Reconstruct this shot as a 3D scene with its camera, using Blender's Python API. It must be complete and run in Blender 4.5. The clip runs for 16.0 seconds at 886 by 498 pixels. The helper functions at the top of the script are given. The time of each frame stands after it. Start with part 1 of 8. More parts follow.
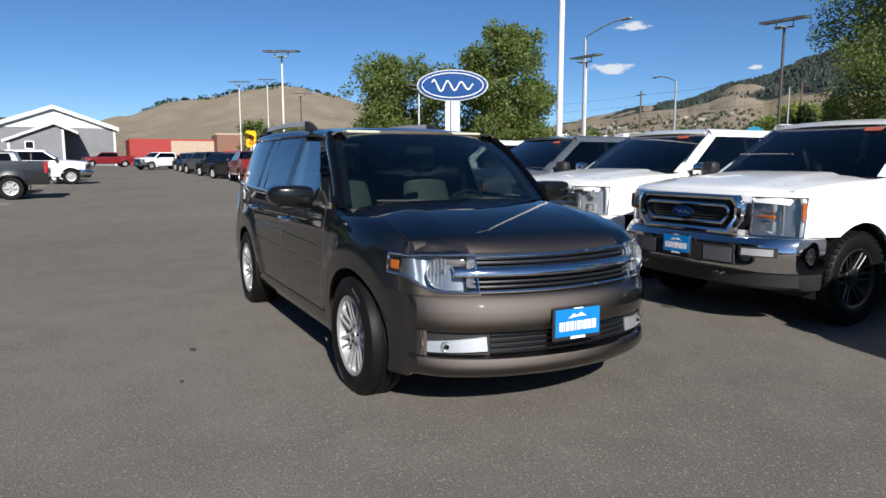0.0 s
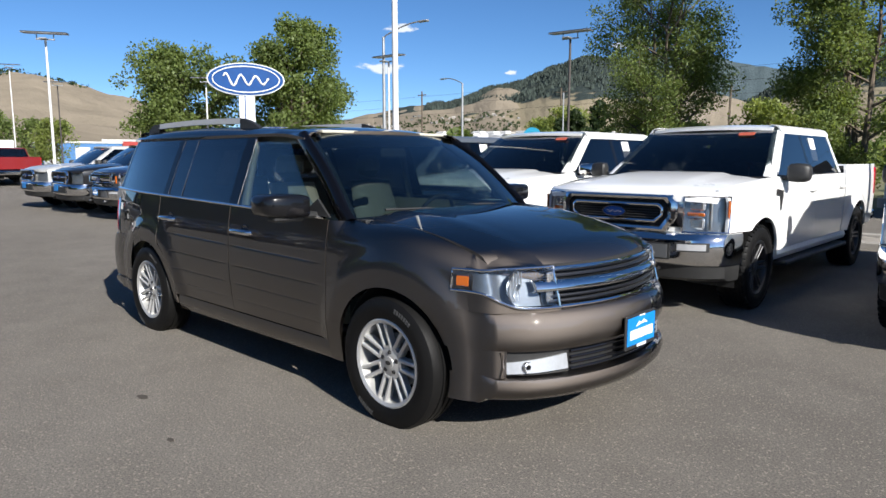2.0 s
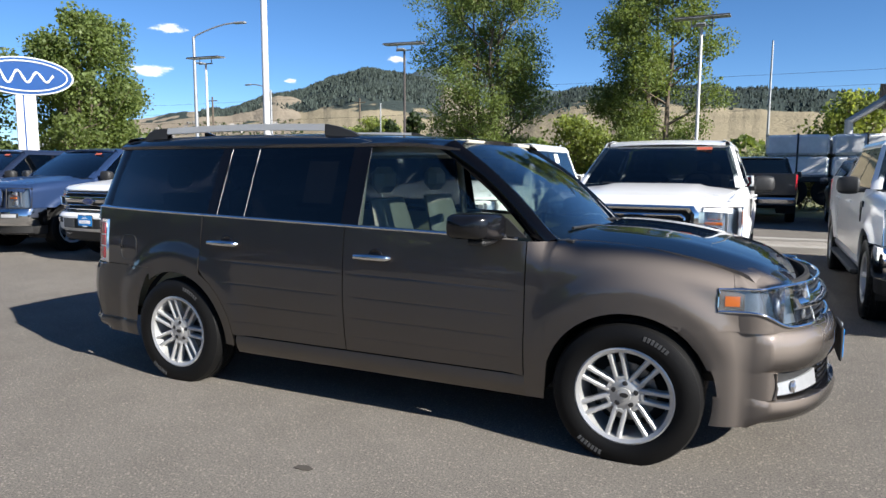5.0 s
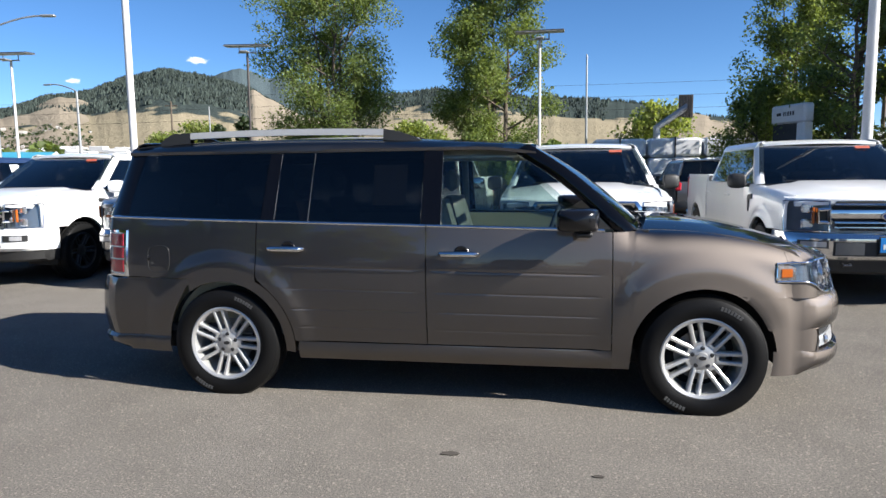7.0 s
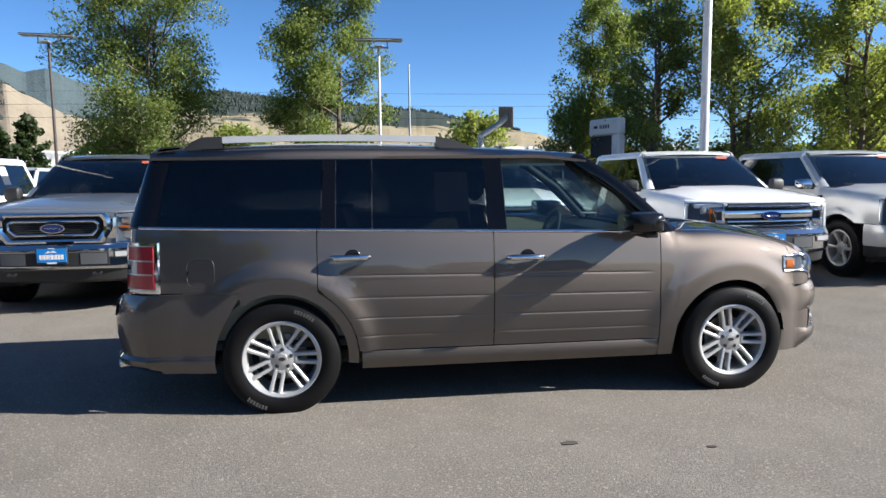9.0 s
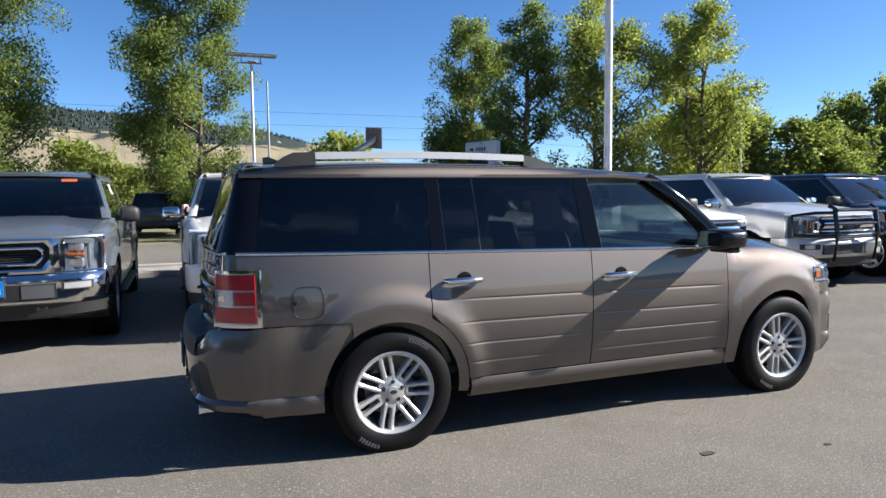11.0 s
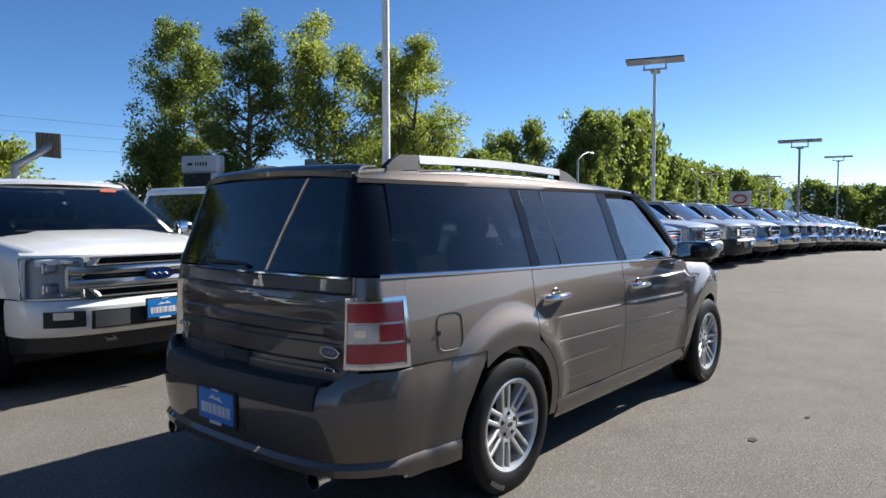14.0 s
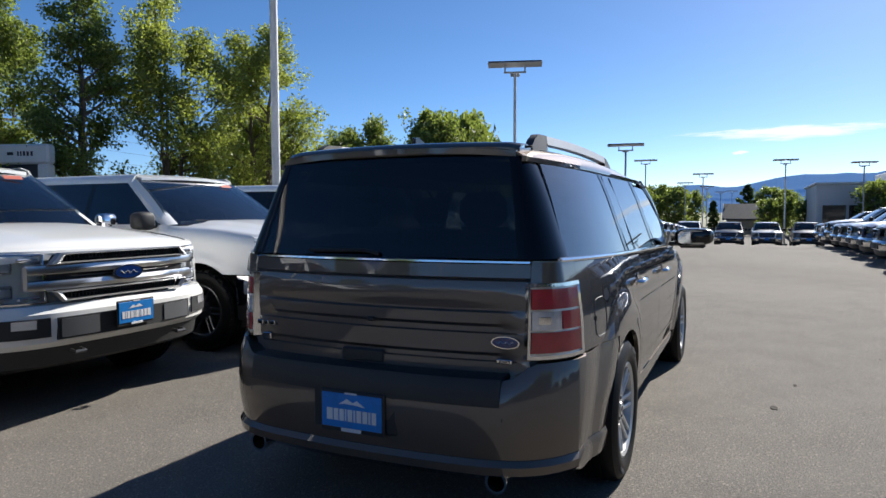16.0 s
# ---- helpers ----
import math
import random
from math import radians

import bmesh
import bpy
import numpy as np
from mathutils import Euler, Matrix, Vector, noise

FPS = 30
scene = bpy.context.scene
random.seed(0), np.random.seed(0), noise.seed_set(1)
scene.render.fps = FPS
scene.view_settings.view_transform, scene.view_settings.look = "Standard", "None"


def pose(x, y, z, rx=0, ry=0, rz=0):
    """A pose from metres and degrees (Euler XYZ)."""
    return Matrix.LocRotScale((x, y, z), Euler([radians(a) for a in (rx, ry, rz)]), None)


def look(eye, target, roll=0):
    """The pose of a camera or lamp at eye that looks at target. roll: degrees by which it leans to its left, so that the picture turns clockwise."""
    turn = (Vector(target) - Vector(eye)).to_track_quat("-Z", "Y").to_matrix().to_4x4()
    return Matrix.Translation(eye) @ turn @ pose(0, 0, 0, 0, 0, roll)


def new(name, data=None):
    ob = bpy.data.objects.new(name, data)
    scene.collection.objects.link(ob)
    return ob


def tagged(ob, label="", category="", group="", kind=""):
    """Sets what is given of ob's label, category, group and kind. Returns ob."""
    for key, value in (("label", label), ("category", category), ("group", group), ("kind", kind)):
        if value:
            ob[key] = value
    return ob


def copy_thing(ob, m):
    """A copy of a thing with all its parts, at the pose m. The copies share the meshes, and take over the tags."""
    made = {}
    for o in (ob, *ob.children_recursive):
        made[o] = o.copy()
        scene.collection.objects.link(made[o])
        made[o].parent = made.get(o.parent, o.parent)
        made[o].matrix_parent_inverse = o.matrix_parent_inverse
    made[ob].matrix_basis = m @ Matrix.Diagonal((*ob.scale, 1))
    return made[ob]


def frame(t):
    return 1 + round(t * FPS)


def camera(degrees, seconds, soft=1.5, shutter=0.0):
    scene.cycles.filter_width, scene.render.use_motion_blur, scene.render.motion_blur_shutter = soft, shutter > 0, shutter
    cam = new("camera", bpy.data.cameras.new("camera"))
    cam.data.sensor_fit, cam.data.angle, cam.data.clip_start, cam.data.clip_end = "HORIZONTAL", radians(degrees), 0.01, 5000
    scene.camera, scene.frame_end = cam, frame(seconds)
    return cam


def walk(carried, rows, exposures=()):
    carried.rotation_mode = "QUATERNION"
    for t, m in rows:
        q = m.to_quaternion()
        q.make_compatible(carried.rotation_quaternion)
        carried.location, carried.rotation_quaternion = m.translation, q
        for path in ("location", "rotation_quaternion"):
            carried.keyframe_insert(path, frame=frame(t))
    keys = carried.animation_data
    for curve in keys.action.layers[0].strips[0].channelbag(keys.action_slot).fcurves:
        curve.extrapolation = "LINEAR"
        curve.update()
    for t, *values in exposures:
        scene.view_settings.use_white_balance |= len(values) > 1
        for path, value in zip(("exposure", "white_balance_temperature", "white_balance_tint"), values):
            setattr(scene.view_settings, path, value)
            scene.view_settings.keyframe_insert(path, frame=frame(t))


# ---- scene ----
cam = camera(66.8, 16.0)
PATH = [
    (0, (5.298, -2.278, 1.4), (3.541, -1.36, 1.139), 0.0),
    (0.5, (5.067, -2.558, 1.409), (3.398, -1.488, 1.151), 0.1),
    (1, (4.763, -2.804, 1.418), (3.195, -1.59, 1.157), 0.0),
    (1.5, (4.453, -3.038, 1.417), (2.987, -1.702, 1.155), 0.0),
    (2, (4.144, -3.256, 1.44), (2.777, -1.822, 1.172), -0.0),
    (2.5, (3.795, -3.408, 1.457), (2.526, -1.887, 1.185), -0.0),
    (3, (3.427, -3.527, 1.459), (2.263, -1.923, 1.186), -0.1),
    (3.5, (3.076, -3.679, 1.464), (2.008, -2.009, 1.198), 0.1),
    (4, (2.714, -3.846, 1.47), (1.73, -2.125, 1.206), 0.1),
    (4.2, (2.586, -3.908, 1.457), (1.624, -2.173, 1.205), 0.2),
    (6.3, (1.185, -4.76, 1.46), (0.624, -2.855, 1.228), -0.4),
    (6.5, (1.044, -4.831, 1.439), (0.542, -2.908, 1.216), -0.5),
    (7, (0.66, -4.96, 1.447), (0.322, -3.002, 1.22), -0.7),
    (7.5, (0.247, -5.102, 1.442), (0.076, -3.121, 1.222), -0.6),
    (8, (-0.149, -5.149, 1.455), (-0.17, -3.162, 1.231), -0.7),
    (8.5, (-0.59, -5.14, 1.447), (-0.461, -3.156, 1.23), -0.7),
    (9, (-1.025, -5.117, 1.471), (-0.768, -3.145, 1.255), -0.6),
    (9.2, (-1.182, -5.091, 1.462), (-0.882, -3.125, 1.252), -0.6),
    (11.3, (-2.839, -4.432, 1.487), (-2.019, -2.614, 1.337), -0.4),
    (11.5, (-2.972, -4.332, 1.497), (-2.09, -2.544, 1.35), -0.2),
    (12, (-3.313, -4.102, 1.475), (-2.269, -2.4, 1.352), -0.2),
    (12.5, (-3.628, -3.818, 1.486), (-2.434, -2.218, 1.369), -0.2),
    (13, (-3.908, -3.552, 1.481), (-2.588, -2.052, 1.373), -0.1),
    (13.5, (-4.167, -3.23, 1.473), (-2.732, -1.841, 1.367), -0.1),
    (14, (-4.383, -2.87, 1.443), (-2.851, -1.588, 1.339), -0.1),
    (14.5, (-4.62, -2.553, 1.435), (-3.004, -1.379, 1.332), -0.2),
    (15, (-4.791, -2.205, 1.42), (-3.102, -1.139, 1.313), -0.2),
    (15.5, (-4.933, -1.849, 1.376), (-3.176, -0.9, 1.274), -0.1),
    (16, (-5.041, -1.519, 1.369), (-3.227, -0.681, 1.261), -0.2),
]
walk(cam, [(t, look(eye, target, roll)) for t, eye, target, roll in PATH], [(0, 0.54), (1.5, 0.78), (3.5, 1.06), (7, 1.29), (9, 1.38), (12.5, 1.31), (16, 0.93)])


# ---- light ----
SUN_AZ, SUN_EL = -14.0, 31.0
world = bpy.data.worlds.new("world")
scene.world = world
world.use_nodes = True
wt = world.node_tree
sky = wt.nodes.new("ShaderNodeTexSky")
sky.sky_type = "NISHITA"
sky.sun_disc = False
sky.sun_elevation = radians(SUN_EL)
sky.sun_rotation = radians(90 - SUN_AZ)
sky.altitude = 1800
sky.air_density = 0.75
sky.dust_density = 0.75
sky.ozone_density = 4.0
wt.nodes["Background"].inputs[1].default_value = 0.072
hue = wt.nodes.new("ShaderNodeHueSaturation")
hue.inputs["Saturation"].default_value = 1.14
wt.links.new(sky.outputs[0], hue.inputs["Color"])
wt.links.new(hue.outputs[0], wt.nodes["Background"].inputs[0])
sun = new("sun", bpy.data.lights.new("sun", "SUN"))
sun.data.energy = 5.0
sun.data.angle = radians(0.5)
sun.data.color = (1.0, 0.965, 0.91)
ca, sa = math.cos(radians(SUN_AZ)), math.sin(radians(SUN_AZ))
ce, se = math.cos(radians(SUN_EL)), math.sin(radians(SUN_EL))
sun.matrix_world = look((60 * ca * ce, 60 * sa * ce, 60 * se), (0, 0, 0))


# ---- materials ----
def nodes_of(name):
    m = bpy.data.materials.new(name)
    m.use_nodes = True
    nt = m.node_tree
    return m, nt, nt.nodes["Principled BSDF"]


def mat(name, col, rough=0.5, metal=0.0, col2=None, scale=3.0, fine=60.0, bump=0.0, coat=0.0, island=0.0, objrand=0.0, spec=0.5, mixpow=1.0):
    """A surface with two scales of variation between col and col2, and fine relief."""
    m, nt, b = nodes_of(name)
    n, l = nt.nodes, nt.links
    if col2 is None:
        col2 = tuple(c * 0.82 for c in col)
    tc = n.new("ShaderNodeTexCoord")
    n1 = n.new("ShaderNodeTexNoise")
    n1.inputs["Scale"].default_value = scale
    n1.inputs["Detail"].default_value = 5
    n2 = n.new("ShaderNodeTexNoise")
    n2.inputs["Scale"].default_value = fine
    n2.inputs["Detail"].default_value = 4
    l.new(tc.outputs["Object"], n1.inputs["Vector"])
    l.new(tc.outputs["Object"], n2.inputs["Vector"])
    add = n.new("ShaderNodeMath")
    add.operation = "MULTIPLY_ADD"
    l.new(n2.outputs["Fac"], add.inputs[0])
    add.inputs[1].default_value = 0.5
    l.new(n1.outputs["Fac"], add.inputs[2])
    ramp = n.new("ShaderNodeMapRange")
    ramp.inputs[1].default_value, ramp.inputs[2].default_value = 0.5, 1.0
    l.new(add.outputs[0], ramp.inputs[0])
    mix = n.new("ShaderNodeMix")
    mix.data_type = "RGBA"
    mix.inputs[6].default_value, mix.inputs[7].default_value = (*col, 1), (*col2, 1)
    l.new(ramp.outputs[0], mix.inputs[0])
    out = mix.outputs[2]
    if island or objrand:
        rnd = n.new("ShaderNodeNewGeometry" if island else "ShaderNodeObjectInfo")
        hsv = n.new("ShaderNodeHueSaturation")
        mr = n.new("ShaderNodeMapRange")
        a = island or objrand
        mr.inputs[3].default_value, mr.inputs[4].default_value = 1 - a, 1 + a
        l.new(rnd.outputs["Random Per Island" if island else "Random"], mr.inputs[0])
        l.new(mr.outputs[0], hsv.inputs["Value"])
        l.new(out, hsv.inputs["Color"])
        out = hsv.outputs[0]
    l.new(out, b.inputs["Base Color"])
    rr = n.new("ShaderNodeMapRange")
    rr.inputs[3].default_value, rr.inputs[4].default_value = max(0.02, rough - 0.06), min(1, rough + 0.06)
    l.new(n1.outputs["Fac"], rr.inputs[0])
    l.new(rr.outputs[0], b.inputs["Roughness"])
    b.inputs["Metallic"].default_value = metal
    b.inputs["Specular IOR Level"].default_value = spec
    if coat:
        b.inputs["Coat Weight"].default_value = coat
        b.inputs["Coat Roughness"].default_value = 0.03
    if bump:
        bp = n.new("ShaderNodeBump")
        bp.inputs["Strength"].default_value = bump
        bp.inputs["Distance"].default_value = 0.01
        l.new(n2.outputs["Fac"], bp.inputs["Height"])
        l.new(bp.outputs[0], b.inputs["Normal"])
    return m


def glass(name, tint, gloss=1.0):
    """A thin pane: tinted see-through, glossier at grazing angles."""
    m, nt, b = nodes_of(name)
    n, l = nt.nodes, nt.links
    n.remove(b)
    tr = n.new("ShaderNodeBsdfTransparent")
    tr.inputs[0].default_value = (*tint, 1)
    gl = n.new("ShaderNodeBsdfGlossy")
    gl.inputs["Roughness"].default_value = 0.015
    lw = n.new("ShaderNodeLayerWeight")
    lw.inputs[0].default_value = 0.5
    pw = n.new("ShaderNodeMath")
    pw.operation = "POWER"
    pw.inputs[1].default_value = 3.2
    l.new(lw.outputs["Facing"], pw.inputs[0])
    ma = n.new("ShaderNodeMath")
    ma.operation = "MULTIPLY_ADD"
    ma.inputs[1].default_value, ma.inputs[2].default_value = 0.9 * gloss, 0.045 * gloss
    l.new(pw.outputs[0], ma.inputs[0])
    mx = n.new("ShaderNodeMixShader")
    l.new(ma.outputs[0], mx.inputs[0])
    l.new(tr.outputs[0], mx.inputs[1])
    l.new(gl.outputs[0], mx.inputs[2])
    l.new(mx.outputs[0], n["Material Output"].inputs[0])
    return m


def lacquered_flake(name, col, col2, rough):
    """Metal-flake paint: a broad flake sheen under a clear, mirror-smooth lacquer."""
    m, nt, b = nodes_of(name)
    n, l = nt.nodes, nt.links
    n.remove(b)
    tc = n.new("ShaderNodeTexCoord")
    fine = n.new("ShaderNodeTexNoise")
    fine.inputs["Scale"].default_value, fine.inputs["Detail"].default_value = 420, 3
    broad = n.new("ShaderNodeTexNoise")
    broad.inputs["Scale"].default_value, broad.inputs["Detail"].default_value = 1.7, 4
    l.new(tc.outputs["Object"], fine.inputs["Vector"])
    l.new(tc.outputs["Object"], broad.inputs["Vector"])
    add = n.new("ShaderNodeMath")
    add.operation = "MULTIPLY_ADD"
    add.inputs[1].default_value = 0.6
    l.new(fine.outputs["Fac"], add.inputs[0])
    l.new(broad.outputs["Fac"], add.inputs[2])
    ramp = n.new("ShaderNodeMapRange")
    ramp.inputs[1].default_value, ramp.inputs[2].default_value = 0.5, 1.1
    l.new(add.outputs[0], ramp.inputs[0])
    mix = n.new("ShaderNodeMix")
    mix.data_type = "RGBA"
    mix.inputs[6].default_value, mix.inputs[7].default_value = (*col, 1), (*col2, 1)
    l.new(ramp.outputs[0], mix.inputs[0])
    flake = n.new("ShaderNodeBsdfGlossy")
    flake.distribution = "BECKMANN"
    flake.inputs["Roughness"].default_value = rough
    l.new(mix.outputs[2], flake.inputs["Color"])
    coat = n.new("ShaderNodeBsdfGlossy")
    coat.inputs["Roughness"].default_value = 0.025
    lw = n.new("ShaderNodeLayerWeight")
    lw.inputs[0].default_value = 0.5
    pw = n.new("ShaderNodeMath")
    pw.operation = "POWER"
    pw.inputs[1].default_value = 3.5
    l.new(lw.outputs["Facing"], pw.inputs[0])
    fres = n.new("ShaderNodeMath")
    fres.operation = "MULTIPLY_ADD"
    fres.inputs[1].default_value, fres.inputs[2].default_value = 0.92, 0.062
    l.new(pw.outputs[0], fres.inputs[0])
    mx = n.new("ShaderNodeMixShader")
    l.new(fres.outputs[0], mx.inputs[0])
    l.new(flake.outputs[0], mx.inputs[1])
    l.new(coat.outputs[0], mx.inputs[2])
    l.new(mx.outputs[0], n["Material Output"].inputs[0])
    return m


def asphalt_material():
    m, nt, b = nodes_of("asphalt")
    n, l = nt.nodes, nt.links
    tc = n.new("ShaderNodeTexCoord")

    def noise_node(s, d=4, r=0.5):
        k = n.new("ShaderNodeTexNoise")
        k.inputs["Scale"].default_value, k.inputs["Detail"].default_value, k.inputs["Roughness"].default_value = s, d, r
        l.new(tc.outputs["Object"], k.inputs["Vector"])
        return k.outputs["Fac"]

    big, mid, fine = noise_node(0.18), noise_node(2.2, 5), noise_node(95, 4, 0.8)
    vor = n.new("ShaderNodeTexVoronoi")
    vor.inputs["Scale"].default_value = 115
    l.new(tc.outputs["Object"], vor.inputs["Vector"])
    mix = n.new("ShaderNodeMix")
    mix.data_type = "RGBA"
    mix.inputs[6].default_value, mix.inputs[7].default_value = (0.115, 0.104, 0.09, 1), (0.175, 0.16, 0.14, 1)
    s = n.new("ShaderNodeMath")
    s.operation = "MULTIPLY_ADD"
    l.new(mid, s.inputs[0])
    s.inputs[1].default_value = 0.7
    l.new(big, s.inputs[2])
    r = n.new("ShaderNodeMapRange")
    r.inputs[1].default_value, r.inputs[2].default_value = 0.5, 1.2
    l.new(s.outputs[0], r.inputs[0])
    l.new(r.outputs[0], mix.inputs[0])
    grain = n.new("ShaderNodeMix")
    grain.data_type, grain.blend_type = "RGBA", "MULTIPLY"
    grain.inputs[0].default_value = 1.0
    gr = n.new("ShaderNodeMapRange")
    gr.inputs[1].default_value, gr.inputs[2].default_value, gr.inputs[3].default_value, gr.inputs[4].default_value = 0.3, 0.7, 0.38, 1.7
    l.new(fine, gr.inputs[0])
    l.new(mix.outputs[2], grain.inputs[6])
    l.new(gr.outputs[0], grain.inputs[7])
    stone = n.new("ShaderNodeMix")
    stone.data_type = "RGBA"
    sr = n.new("ShaderNodeMapRange")
    sr.inputs[1].default_value, sr.inputs[2].default_value = 0.92, 0.97
    sep = n.new("ShaderNodeSeparateColor")
    l.new(vor.outputs["Color"], sep.inputs[0])
    l.new(sep.outputs[0], sr.inputs[0])
    l.new(sr.outputs[0], stone.inputs[0])
    l.new(grain.outputs[2], stone.inputs[6])
    stone.inputs[7].default_value = (0.27, 0.24, 0.2, 1)
    l.new(stone.outputs[2], b.inputs["Base Color"])
    b.inputs["Roughness"].default_value = 0.95
    b.inputs["Specular IOR Level"].default_value = 0.12
    bp = n.new("ShaderNodeBump")
    bp.inputs["Strength"].default_value, bp.inputs["Distance"].default_value = 0.75, 0.008
    l.new(fine, bp.inputs["Height"])
    l.new(bp.outputs[0], b.inputs["Normal"])
    return m


def leaf_material(name, col, col2):
    m = mat(name, col, 0.48, col2=col2, scale=0.5, fine=3, island=0.35, spec=0.3)
    nt = m.node_tree
    n, l = nt.nodes, nt.links
    b = n["Principled BSDF"]
    t = n.new("ShaderNodeBsdfTranslucent")
    warm = n.new("ShaderNodeMix")
    warm.data_type, warm.blend_type = "RGBA", "MULTIPLY"
    warm.inputs[0].default_value = 1.0
    warm.inputs[7].default_value = (1.25, 1.2, 0.65, 1)
    l.new(b.inputs["Base Color"].links[0].from_socket, warm.inputs[6])
    l.new(warm.outputs[2], t.inputs[0])
    mx = n.new("ShaderNodeMixShader")
    mx.inputs[0].default_value = 0.57
    l.new(b.outputs[0], mx.inputs[1])
    l.new(t.outputs[0], mx.inputs[2])
    l.new(mx.outputs[0], n["Material Output"].inputs[0])
    return m


ASPHALT = asphalt_material()
OIL = mat("oil_stain", (0.075, 0.067, 0.058), 0.95, spec=0.1)
TAR = mat("crack_tar", (0.118, 0.107, 0.093), 0.95, spec=0.1)
GRAVEL = mat("gravel", (0.34, 0.31, 0.27), 0.9, col2=(0.2, 0.18, 0.15), scale=9, fine=45, bump=1.0)
CONCRETE = mat("concrete", (0.33, 0.31, 0.28), 0.85, scale=1.5, fine=60, bump=0.3)
DRYGRASS = mat("dry_grass", (0.2, 0.17, 0.085), 0.95, col2=(0.1, 0.12, 0.045), scale=0.05, fine=2.5)
LINE = mat("line_paint", (0.55, 0.53, 0.48), 0.7, col2=(0.3, 0.28, 0.25), scale=3, fine=30)
BRONZE = lacquered_flake("bronze_paint", (0.122, 0.104, 0.091), (0.109, 0.093, 0.081), 0.66)
PILLARBLACK = mat("black_pillar_film", (0.003, 0.003, 0.004), 0.04, spec=0.32)
FRAMESATIN = mat("brushed_frame", (0.36, 0.36, 0.36), 0.42, 1.0, fine=200)
DARKMIRROR = mat("mirror_glass", (0.42, 0.44, 0.46), 0.03, 1.0)
BLACKGLOSS = mat("gloss_black", (0.006, 0.006, 0.007), 0.22, coat=0.35, spec=0.3)
BLACKPLASTIC = mat("black_plastic", (0.018, 0.018, 0.018), 0.55, fine=400, bump=0.1)
BLACKINSIDE = mat("dark_underside", (0.012, 0.012, 0.012), 0.85)
CHROME = mat("chrome", (0.75, 0.75, 0.76), 0.07, 1.0)
RAILSILVER = mat("rail_silver", (0.5, 0.5, 0.49), 0.45, 0.35, fine=200)
SATIN = mat("satin_aluminium", (0.62, 0.62, 0.61), 0.3, 1.0, fine=200)
ALLOY = mat("alloy_wheel", (0.56, 0.555, 0.54), 0.36, 0.55, fine=120)
DARKALLOY = mat("dark_alloy", (0.1, 0.1, 0.105), 0.3, 0.9, fine=120)
RUBBER = mat("tyre_rubber", (0.005, 0.005, 0.0053), 0.5, fine=90, bump=0.08, col2=(0.008, 0.0078, 0.0075), spec=0.14)
SIDEWALL = mat("sidewall_print", (0.06, 0.06, 0.06), 0.7)
DISC = mat("brake_disc", (0.25, 0.24, 0.23), 0.4, 0.9)
GLASS_CLEAR = glass("clear_glass", (0.76, 0.83, 0.81), 1.15)
GLASS_WIND = glass("windscreen_glass", (0.56, 0.63, 0.63), 1.2)
GLASS_TINT = glass("tinted_glass", (0.27, 0.275, 0.28), 1.1)
GLASS_TRUCK = glass("truck_glass", (0.42, 0.45, 0.45), 1.1)
GLASS_CAB = glass("truck_side_glass", (0.13, 0.145, 0.145), 1.1)
PADGREY = mat("grey_bumper_pad", (0.075, 0.078, 0.082), 0.6, fine=300, bump=0.1)
TANLINING = mat("tan_door_lining", (0.4, 0.36, 0.24), 0.65, fine=150, bump=0.1)
LAMPDARK = mat("lamp_housing_grey", (0.2, 0.22, 0.245), 0.3, 0.65, scale=14)
LAMPGREY = mat("lamp_reflector", (0.68, 0.7, 0.72), 0.3, 0.7, scale=14, fine=90)
LAMPCHROME = mat("lamp_chrome", (0.72, 0.73, 0.75), 0.22, 0.85, scale=30, fine=80)
LENS = glass("lamp_lens", (0.96, 0.97, 0.98), 0.8)
REDLENS = mat("red_lens", (0.46, 0.022, 0.036), 0.22, coat=0.6, col2=(0.3, 0.012, 0.02), scale=14, fine=150)
CLEARLENS = mat("clear_lens", (0.6, 0.61, 0.63), 0.12, 0.45, coat=1.0, scale=20, fine=120)
AMBER = mat("amber_lens", (0.42, 0.1, 0.014), 0.2, coat=0.8)
BEIGE = mat("beige_leather", (0.2, 0.18, 0.145), 0.6, fine=150, bump=0.1)
HEADLINER = mat("headliner", (0.5, 0.47, 0.38), 0.9)
DARKTRIM = mat("dark_trim", (0.03, 0.03, 0.032), 0.7)
GREYSEAT = mat("grey_seat", (0.09, 0.09, 0.09), 0.85)
PAPER = mat("paper", (0.75, 0.74, 0.7), 0.8)
STICKER = mat("orange_sticker", (0.42, 0.09, 0.05), 0.6)
PLATEBLUE = mat("plate_blue", (0.004, 0.2, 0.58), 0.4, scale=20)
BADGEBLUE = mat("badge_blue", (0.004, 0.022, 0.11), 0.2, coat=0.8)
SIGNBLUE = mat("sign_blue", (0.004, 0.055, 0.21), 0.45, spec=0.2)
SIGNWHITE = mat("sign_white", (0.75, 0.75, 0.74), 0.45)
SIGNYELLOW = mat("sign_yellow", (0.8, 0.5, 0.01), 0.45)
SIGNRED = mat("sign_red", (0.55, 0.02, 0.02), 0.45)
SIGNTEAL = mat("sign_teal", (0.02, 0.28, 0.45), 0.45)
POLEWHITE = mat("white_pole_paint", (0.66, 0.65, 0.63), 0.5, scale=1.5, fine=40)
GALV = mat("galvanised_steel", (0.4, 0.41, 0.42), 0.5, 0.6, scale=3, fine=50)
DARKPOLE = mat("bronze_pole_paint", (0.06, 0.05, 0.045), 0.5)
